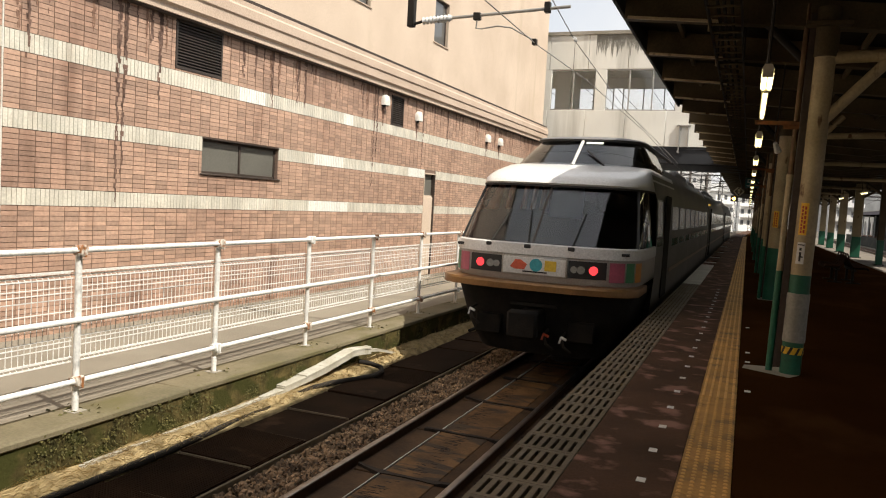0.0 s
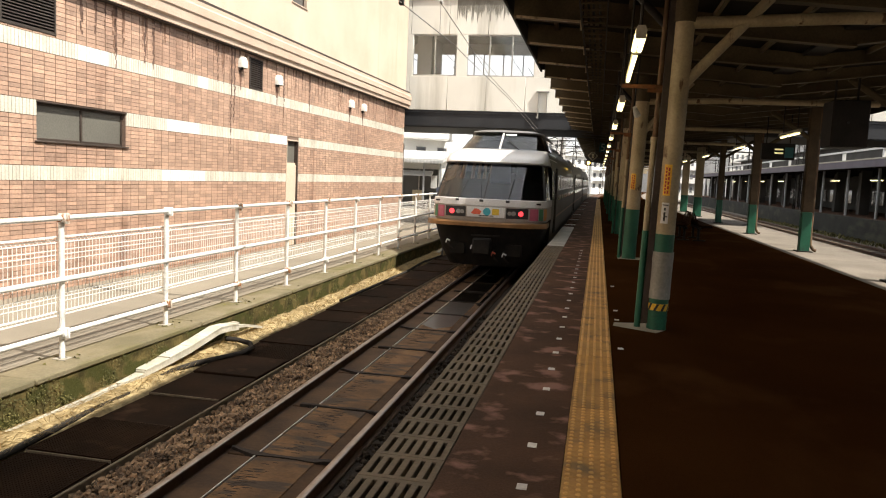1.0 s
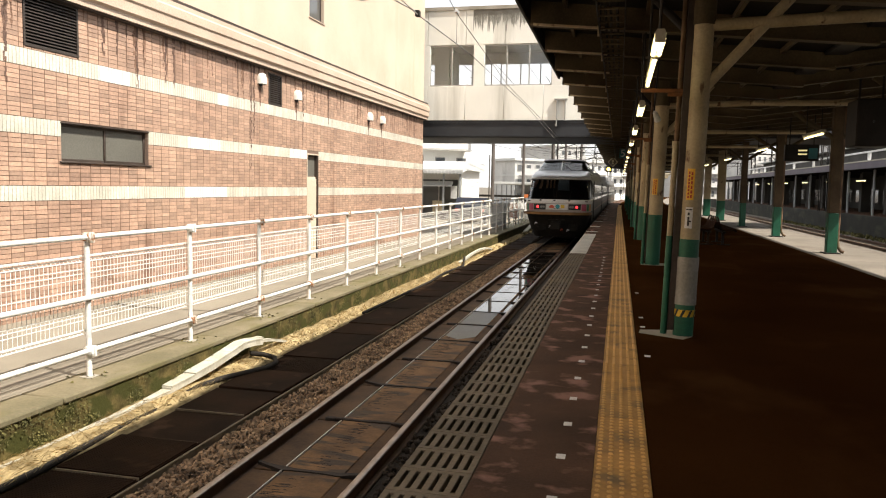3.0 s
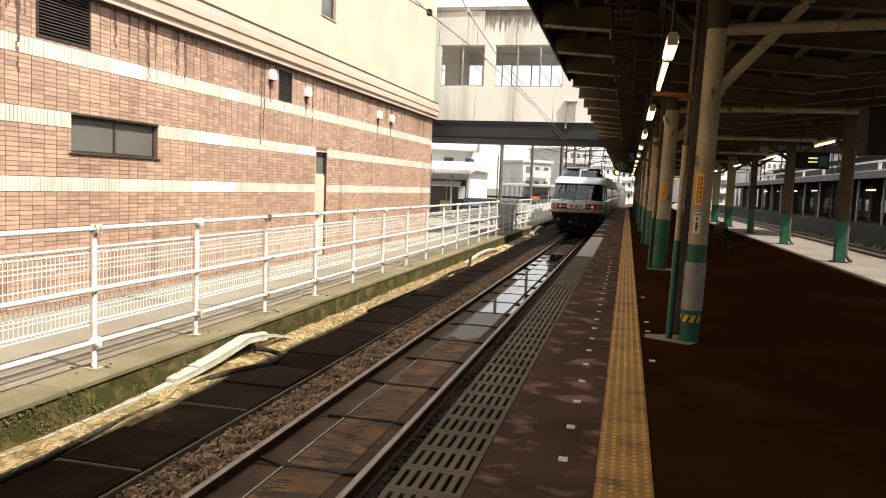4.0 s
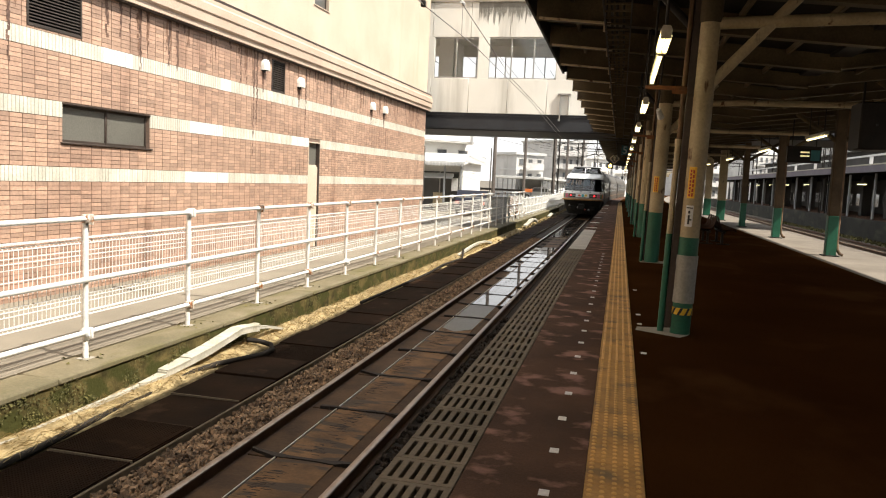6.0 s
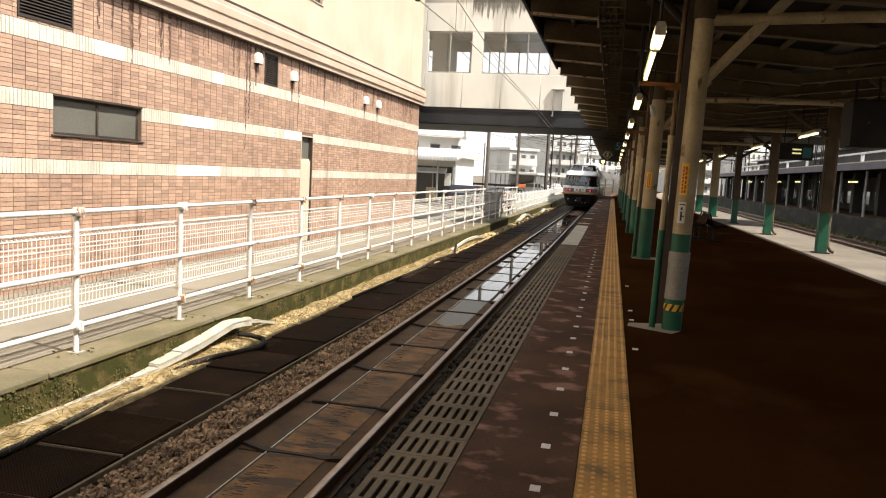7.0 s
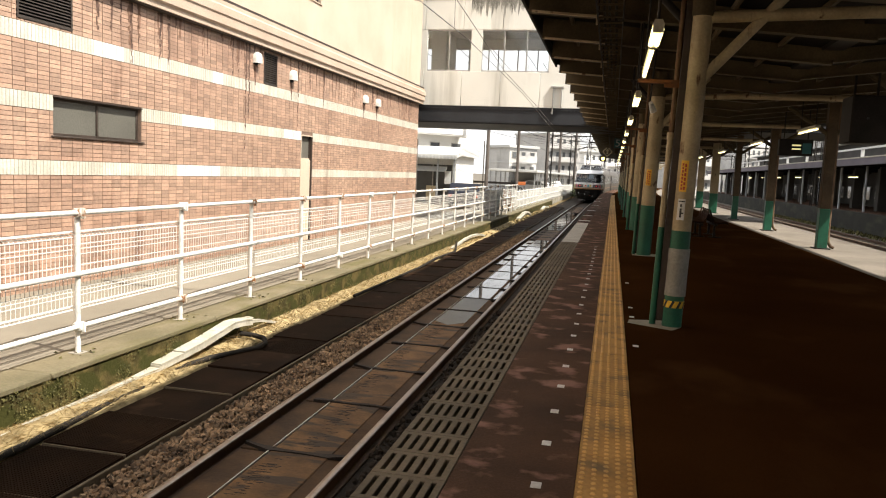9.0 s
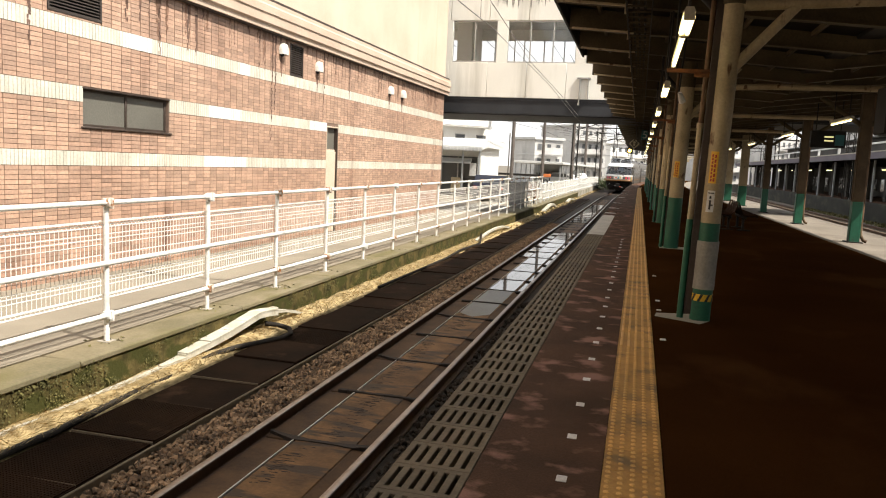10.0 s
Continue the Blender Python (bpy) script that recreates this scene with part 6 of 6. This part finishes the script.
part("sign_board", Mesh().box(-8.9, -8.3, 46.5, 46.55, 0.6, 1.55), CREAM_STEEL, shop)
part("planter", Mesh().box(-8.3, -7.7, 45.2, 45.7, 0.41, 0.9, 0.03), DARKSTRIP, shop)

# long low roof of a cycle shelter
shelter = thing("shelter", "long low open shelter with a pale flat roof", "shelter")
part("roof", Mesh().box(-9.6, -4.6, 74, 128, 2.75, 3.0, 0.03), FAR_TILE, shelter, "pale flat sheet roof")
for k in range(16):
    for x in (-9.3, -4.9):
        part("post", Mesh().box(x - 0.05, x + 0.05, 74.5 + k * 3.5, 74.6 + k * 3.5, 0.4, 2.76), BOX_GREY, shelter)
barrier = thing("barrier", "dark horizontal bar barrier across the lane", "barrier")
part("bar", Mesh().box(-12.5, -5.2, 62.0, 62.12, 1.65, 1.83, 0.01), DARKSTEEL, barrier)
for x in (-12.3, -9.2, -5.4):
    part("post", Mesh().box(x - 0.06, x + 0.06, 61.98, 62.1, 0.41, 1.7, 0.01), DARKSTEEL, barrier)
board_far = thing("orange_board", "small orange notice board on posts", "board")
part("panel", Mesh().box(-5.75, -5.05, 68, 68.1, 1.55, 1.85, 0.02), ORANGE, board_far)
part("post", Mesh().tube((-5.65, 68.05, 0.4), (-5.65, 68.05, 1.5), 0.04, 6).tube((-5.15, 68.05, 0.4), (-5.15, 68.05, 1.5), 0.04, 6), DARKSTEEL, board_far)


def parked_car(x, y, paint, label, rz=0):
    c = thing("car", label, "car", at=pose(x, y, 0.415, 0, 0, rz))
    prof = [(-2.0, 0.32), (2.0, 0.32), (2.08, 0.6), (1.95, 0.86), (1.1, 0.95), (0.45, 1.42), (-1.2, 1.45), (-1.85, 0.98), (-2.06, 0.85)]
    part("body", Mesh().prism(prof, "x", -0.84, 0.84), paint, c)
    part("window", Mesh().prism([(1.0, 0.97), (0.42, 1.38), (-1.15, 1.40), (-1.7, 0.99)], "x", -0.846, 0.846), DARKGLASS, c)
    part("rear_window", Mesh().add([(-0.7, -1.24, 1.41), (0.7, -1.24, 1.41), (0.75, -1.80, 1.02), (-0.75, -1.80, 1.02), (-0.7, -1.22, 1.38), (0.7, -1.22, 1.38), (0.75, -1.76, 1.0), (-0.75, -1.76, 1.0)], [(0, 1, 2, 3), (4, 7, 6, 5), (0, 4, 5, 1), (2, 6, 7, 3), (0, 3, 7, 4), (1, 5, 6, 2)]).box(-0.0, 0.001, -1.3, -1.29, 1.3, 1.31), DARKGLASS, c)
    for s in (-1, 1):
        part("tail_light", Mesh().box(s * 0.72 - 0.1, s * 0.72 + 0.1, -2.08, -1.98, 0.68, 0.84, 0.01), T_RED, c)
        for yy in (-1.25, 1.3):
            w = part("wheel", Mesh().tube((s * 0.70, yy, 0.31), (s * 0.86, yy, 0.31), 0.31, 18), TYRE, c)
            part("rim", Mesh().tube((s * 0.85, yy, 0.31), (s * 0.872, yy, 0.31), 0.19, 14), ALU, w)


parked_car(-5.5, 42.8, CAR_BLUE, "dark blue parked car beyond the railing", 4)
parked_car(-7.2, 96, CAR_WHITE, "white parked car before the shelter", 50)
parked_car(-5.9, 104, CAR_WHITE, "white parked car before the shelter", 40)
parked_car(-6.3, 88, CAR_WHITE, "white parked van before the shelter", 70)


def mast(x, y, h, r, label):
    m = thing("line_pole", label, "pole")
    m.location = (x, y, 0.3)
    part("shaft", Mesh().tube((0, 0, 0), (0, 0, h), r, 12, r * 0.85), POLE, m)
    for z in (h - 0.4,) if y > 80 else ():
        part("arm", Mesh().tube((-1.2, 0, z), (1.5, 0, z), 0.05, 6), DARKSTEEL, m)
        for x2 in (-1.0, 0.8, 1.3):
            part("insulator", Mesh().tube((x2, 0, z), (x2, 0, z + 0.22), 0.06, 8), SIGN_WHITE, m)
    if y > 80:
        part("strut", Mesh().tube((0.1, 0, h - 3.2), (2.4, 0, h - 2.5), 0.045, 6), DARKSTEEL, m)


mast(-7.3, 60, 9.5, 0.15, "tall plain dark pole")
mast(-5.1, 62, 9.0, 0.13, "tall plain dark pole")
mast(-9.3, 45.3, 4.1, 0.08, "slim pole beside the shop")
mast(-8.6, 66, 5.0, 0.06, "slim pole behind the railing")
mast(-4.6, 84, 9.5, 0.2, "tall dark pole with cross arms")
mast(-4.9, 108, 10, 0.2, "tall dark pole with cross arms")
mast(-3.9, 132, 10, 0.2, "tall dark pole with cross arms")


def lattice(x0, x1, y, h):
    g = thing("line_gantry", "steel lattice gantry over the tracks", "gantry")
    for x in (x0, x1):
        leg = Mesh()
        for dx in (-0.25, 0.25):
            for dy in (-0.25, 0.25):
                leg.tube((x + dx, y + dy, -0.4), (x + dx, y + dy, h), 0.045, 5)
        for k in range(int(h / 0.6)):
            s = 1 if k % 2 else -1
            leg.tube((x - 0.25 * s, y - 0.25, k * 0.6), (x + 0.25 * s, y - 0.25, k * 0.6 + 0.6), 0.025, 4)
        part("leg", leg, DARKSTEEL, g)
    top = Mesh()
    for z in (h - 0.7, h):
        for dy in (-0.25, 0.25):
            top.tube((x0, y + dy, z), (x1, y + dy, z), 0.045, 5)
    n = int((x1 - x0) / 0.7)
    for k in range(n):
        s = k % 2
        top.tube((x0 + k * 0.7, y - 0.25, h - 0.7 * s), (x0 + k * 0.7 + 0.7, y - 0.25, h - 0.7 * (1 - s)), 0.025, 4)
    part("beam", top, DARKSTEEL, g)
    for x in (0.3, 4.5, 12.5):
        if x0 < x < x1:
            part("drop_arm", Mesh().tube((x + curve_x(y), y, h - 0.7), (x + curve_x(y), y, 5.2), 0.05, 6).tube((x + curve_x(y), y, 5.3), (x + curve_x(y) - 1.3, y, 5.0), 0.03, 6), DARKSTEEL, g)


for y, h in ((70, 7.4), (96, 7.6), (118, 7.8), (140, 8.0), (162, 8.2)):
    lattice(-3.3 + curve_x(y), 19.5 + curve_x(y), y, h)
far_wires = Mesh()
for k in range(16):
    x, z = -9 + k * 0.9, 6.0 + (k * 5 % 4) * 0.9
    far_wires.line([(x, 36, z + 0.8), (x + 0.4, 60, z + 0.1), (x + 0.9, 84, z + 0.5), (x + 2.2, 108, z), (x + 4, 132, z + 0.4), (x + 8, 170, z)], 0.018, 4)
for k in range(7):
    y = 64 + k * 9
    far_wires.line([(-9, y, 7.5), (-3, y + 3, 6.9), (4, y + 6, 7.2), (14, y + 8, 7.0)], 0.018, 4)
for k in range(8):
    x, z = 10.2 + k * 1.15, 5.6 + (k * 3 % 5) * 0.45
    far_wires.line([(x, 6, z + 0.3), (x, 30, z), (x + 0.1, 54, z + 0.3), (x + 0.4, 78, z), (x + 1.2, 102, z + 0.3), (x + 3, 130, z)], 0.02, 4)
single("overhead_wires", far_wires, DARKSTEEL, "tangle of thin overhead wires beyond the footbridge", "overhead wire", kind="stuff")

# boxes added for the bridge's shade on the railing; finer fence, wall further on
cab = thing("utility_cabinet", "tall grey box standing in for the bridge's shade on the railing", "cabinet")
part("body", Mesh().box(-3.42, -2.80, 36.4, 37.3, 0.42, 1.70, 0.02), BOX_GREY, cab)
part("door", Mesh().box(-3.38, -3.13, 36.38, 36.398, 0.52, 1.62, 0.004).box(-3.09, -2.84, 36.38, 36.398, 0.52, 1.62, 0.004), BOX_GREY, cab)
part("handle", Mesh().box(-3.15, -3.12, 36.35, 36.38, 1.05, 1.2), BLACK, cab)
# second added box, browner, within the same shaded stretch of railing
box2 = thing("meter_box", "brown box on legs standing in for shade on the railing", "box")
part("body", Mesh().box(-3.35, -2.85, 41.6, 42.2, 0.75, 1.62, 0.02), RUST, box2)
for x in (-3.28, -2.92):
    part("leg", Mesh().box(x - 0.03, x + 0.03, 41.7, 41.76, 0.42, 0.76), DARKSTEEL, box2)
fence2 = thing("trackside_fence", "white slatted fence running on beside the line", "fence")
slat_m = Mesh().box(-0.015, 0.015, -0.028, 0.028, 0.5, 1.5, 0.004).data("slat")
post2_m = Mesh().box(-0.04, 0.04, -0.04, 0.04, 0.2, 1.6, 0.006).data("post")
for k in range(134):
    y = 43.2 + k * 0.4
    part("slat", slat_m, WHITE_WIRE, fence2).location = (-2.75 + curve_x(y) * 0.6, y, 0)
for k in range(27):
    y = 43.1 + k * 2.0
    part("post", post2_m, WHITE_WIRE, fence2).location = (-2.78 + curve_x(y) * 0.6, y, 0)
for z in (0.6, 1.0, 1.5):
    part("rail_tube", Mesh().line([(-2.76 + curve_x(y) * 0.6, y, z) for y in (43.1, 50, 60, 70, 80, 90, 96.4)], 0.03, 6), WHITE_WIRE, fence2)
low = thing("low_wall", "pale low concrete wall and litter beside the track", "wall", kind="structure")
part("wall", Mesh().box(-2.5, -2.35, 66, 112, -0.4, 0.5), CONC, low)
m = Mesh()
for k in range(1500):
    y = 26 + 70 * rng.random()
    x = -2.2 + rng.gauss(0, 0.15)
    a, r = rng.uniform(0, 6.28), rng.uniform(0.02, 0.07)
    m.add([(x, y, 0.03), (x + r * math.cos(a), y + r * math.sin(a), 0.06 + r * 0.6), (x + 1.6 * r * math.cos(a + 0.4), y + 1.6 * r * math.sin(a + 0.4), 0.05), (x + r * math.cos(a + 1), y + r * math.sin(a + 1), 0.03)], [(0, 1, 2, 3)])
single("straw", m, STRAW, "pale dry grass tufts farther along the kerb", "dry grass", kind="stuff")
duct([(-2.3, 40.9, 0.03), (-2.3, 42.4, 0.12), (-2.28, 43.8, 0.24), (-2.2, 44.6, 0.26), (-2.12, 45.2, 0.10)], 0.11, "short white cable duct bent over the kerb foot")
duct([(-2.2, 54.0, 0.03), (-2.15, 56.0, 0.18), (-2.05, 57.5, 0.10)], 0.09, "short white cable duct bent over the kerb foot")
m = Mesh()
for k in range(1500):
    y, x = 92 + 26 * rng.random(), -3.0 + rng.gauss(0, 0.9) + 1.0
    z = 0.1 + abs(rng.gauss(0, 0.5))
    r, a = rng.uniform(0.06, 0.16), rng.uniform(0, 6.28)
    m.add([(x, y, z), (x + r, y + r * math.cos(a), z + r * math.sin(a)), (x + 0.4 * r, y + 1.5 * r * math.cos(a + 0.5), z + 1.5 * r * math.sin(a + 0.5)), (x - 0.3 * r, y + r * math.cos(a + 1), z + r * math.sin(a + 1))], [(0, 1, 2, 3)])
single("bushes", m, LEAF, "low green bushes beside the bend", "bush", kind="stuff")

# tracks and platform across the station
for x in (10.6, 15.1):
    far = thing("railway_track", "rusty track on dark ballast across the station", "railway track", kind="structure")
    part("bed", Mesh().box(x - 1.5, x + 1.5, -8, 150, -0.44, -0.14), BED, far)
    for s in (-1, 1):
        c = x + s * 0.566
        part("rail", Mesh().box(c - 0.0325, c + 0.0325, -8, 150, -0.14, 0.0, 0.008), RAILSIDE, far)
    sl = Mesh().box(x - 1.0, x + 1.0, -0.11, 0.11, -0.2, -0.12, 0.01).data("sleeper")
    for k in range(90):
        part("sleeper", sl, EDGE, far).location = (0, 2 + k * 0.9, 0)
m = Mesh()
for k in range(4000):
    y, x = 14 + 60 * rng.random(), rng.choice((12.6, 13.1, 17.2)) + rng.gauss(0, 0.25)
    a, r = rng.uniform(0, 6.28), rng.uniform(0.04, 0.14)
    m.add([(x, y, -0.2), (x + r * math.cos(a), y + r * math.sin(a), -0.1 + r * 0.8), (x + 1.4 * r * math.cos(a + 0.4), y + 1.4 * r * math.sin(a + 0.4), -0.12), (x + r * math.cos(a + 1), y + r * math.sin(a + 1), -0.2)], [(0, 1, 2, 3)])
single("weeds", m, WEED, "weeds between the far tracks", "weeds", kind="stuff")
far = thing("far_platform", "concrete platform across the tracks", "platform", kind="structure")
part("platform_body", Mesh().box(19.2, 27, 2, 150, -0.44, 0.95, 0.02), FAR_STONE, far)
part("paving", Mesh().box(19.7, 26.6, 2, 150, 0.95, 0.965), PLATFORM, far)
far = thing("far_canopy", "long flat canopy with a dull purple fascia over the far platform", "canopy", kind="structure")
part("roof", Mesh().box(18.8, 27.2, 10, 140, 4.35, 4.55, 0.02), ROOFSHEET, far)
part("fascia", Mesh().box(18.7, 18.8, 10, 140, 4.15, 4.62, 0.02), PURPLE, far, "dull purple fascia")
part("edge_rail", Mesh().box(18.66, 18.72, 10, 140, 4.62, 4.70, 0.01), LAMP_BODY, far)
for k in range(22):
    y = 14 + k * 6
    part("column", Mesh().box(21.9, 22.6, y - 0.35, y + 0.35, 0.95, 4.36, 0.02), FAR_DARK, far)
    part("column", Mesh().tube((19.9, y + 2, 0.95), (19.9, y + 2, 4.36), 0.09, 10), BOX_GREY, far)
    part("beam", Mesh().box(18.9, 27, y - 0.1, y + 0.1, 4.1, 4.36), DARKSTEEL, far)
for k in range(12):
    f = thing("fluorescent_lamp", "lit fluorescent batten under the distant canopy", "lamp", "distant platform lamps")
    f.location = (20.8, 18 + k * 9, 3.45)
    part("housing", Mesh().box(-0.06, 0.06, 0, 2.4, 0.03, 0.1), LAMP_BODY, f)
    part("tube", Mesh().tube((0, 0.04, 0), (0, 2.36, 0), 0.025, 6), TUBE_LIGHT, f)
    part("hanger", Mesh().tube((0, 0.3, 0.1), (0, 0.3, 0.9), 0.01, 4).tube((0, 2, 0.1), (0, 2, 0.9), 0.01, 4), DARKSTEEL, f)
far = thing("station_building", "long station building behind the far platform", "building")
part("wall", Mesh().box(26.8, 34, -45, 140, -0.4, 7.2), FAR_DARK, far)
part("roof", Mesh().box(26.0, 35, -45, 141, 7.2, 7.4, 0.02), FAR_TILE, far)
for k in range(30):
    w = part("window", Mesh().box(26.74, 26.8, 8 + k * 4.2, 11 + k * 4.2, 1.5, 2.9, 0.01), DARKSTRIP, far)
    part("pane", Mesh().box(26.72, 26.738, 8.1 + k * 4.2, 10.9 + k * 4.2, 1.6, 2.8), DARKGLASS, w)
for k in range(14):
    part("upper_post", Mesh().box(20.0, 20.2, 12 + k * 8, 12.2 + k * 8, 4.55, 5.5), FAR_WALL, far)
part("upper_rail", Mesh().box(20.02, 20.18, 12, 118, 5.42, 5.55), FAR_WALL, far)

# pale arcade farther along the other platform
arcade = thing("arcade", "pale plaster arcade with rounded dark arches", "building")
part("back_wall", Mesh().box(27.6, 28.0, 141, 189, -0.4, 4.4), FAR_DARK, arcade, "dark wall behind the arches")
for k in range(8):
    y = 141 + k * 6
    bay = [(y, -0.4), (y + 0.9, -0.4), (y + 0.9, 2.2)]
    bay += [(y + 3 - 2.1 * math.cos(math.pi * j / 8), 2.2 + 1.5 * math.sin(math.pi * j / 8)) for j in range(1, 8)]
    bay += [(y + 5.1, 2.2), (y + 5.1, -0.4), (y + 6, -0.4), (y + 6, 4.5), (y, 4.5)]
    part("arch", Mesh().prism(bay, "x", 26.6, 26.9), FAR_WALL, arcade)
part("roof", Mesh().box(26.3, 30, 141, 189, 4.5, 4.7, 0.02), FAR_TILE, arcade)

# unseen wall added behind the camera, which blocks the sky there
end_wall = thing("end_wall", "plain dark wall added out of view behind the platform", "wall", kind="structure")
part("wall", Mesh().box(-5.0, 34, -45.4, -45.0, -0.4, 9.0), FAR_DARK, end_wall)

# ---- single bricks and tiles of the wall ----
bases = {}
for y, z, h, proud in near_bricks:
    key = round(h, 4)
    if key not in bases:
        bases[key] = Mesh().box(-0.013, 0.0008, 0.006, BLEN - 0.007, 0.004, h - 0.004).data("brick", 0)
    part("brick", bases[key], BRICK, house).location = (proud, y, z)
for y, z0, z1 in near_tiles:
    key = ("tile", round(z1 - z0, 4))
    if key not in bases:
        bases[key] = Mesh().box(-0.013, 0.006, 0.004, 0.065, 0.006, z1 - z0 - 0.006).data("band_tile", 0)
    part("band_tile", bases[key], BAND, house).location = (0, y, z0)


# ---- what moves ----
def motions():
    """The train leaves along the line."""
    times = [0, 0.5, 1.0, 1.5, 2.0, 2.5, 3.25, 4.0, 4.5, 5.0, 5.5, 6.25, 7.0, 7.5, 8.0, 8.5, 9.0, 9.5, 10.0]
    for car, ahead in CARS:
        rows = []
        for t in times:
            a = 10.45 + 7.75 * t - 0.028 * t * t + ahead
            b = a + 19.5
            rows.append((t, pose(curve_x(a), a, 0, 0, 0, -math.degrees(math.atan2(curve_x(b) - curve_x(a), b - a)))))
        walk(car, rows)


motions()
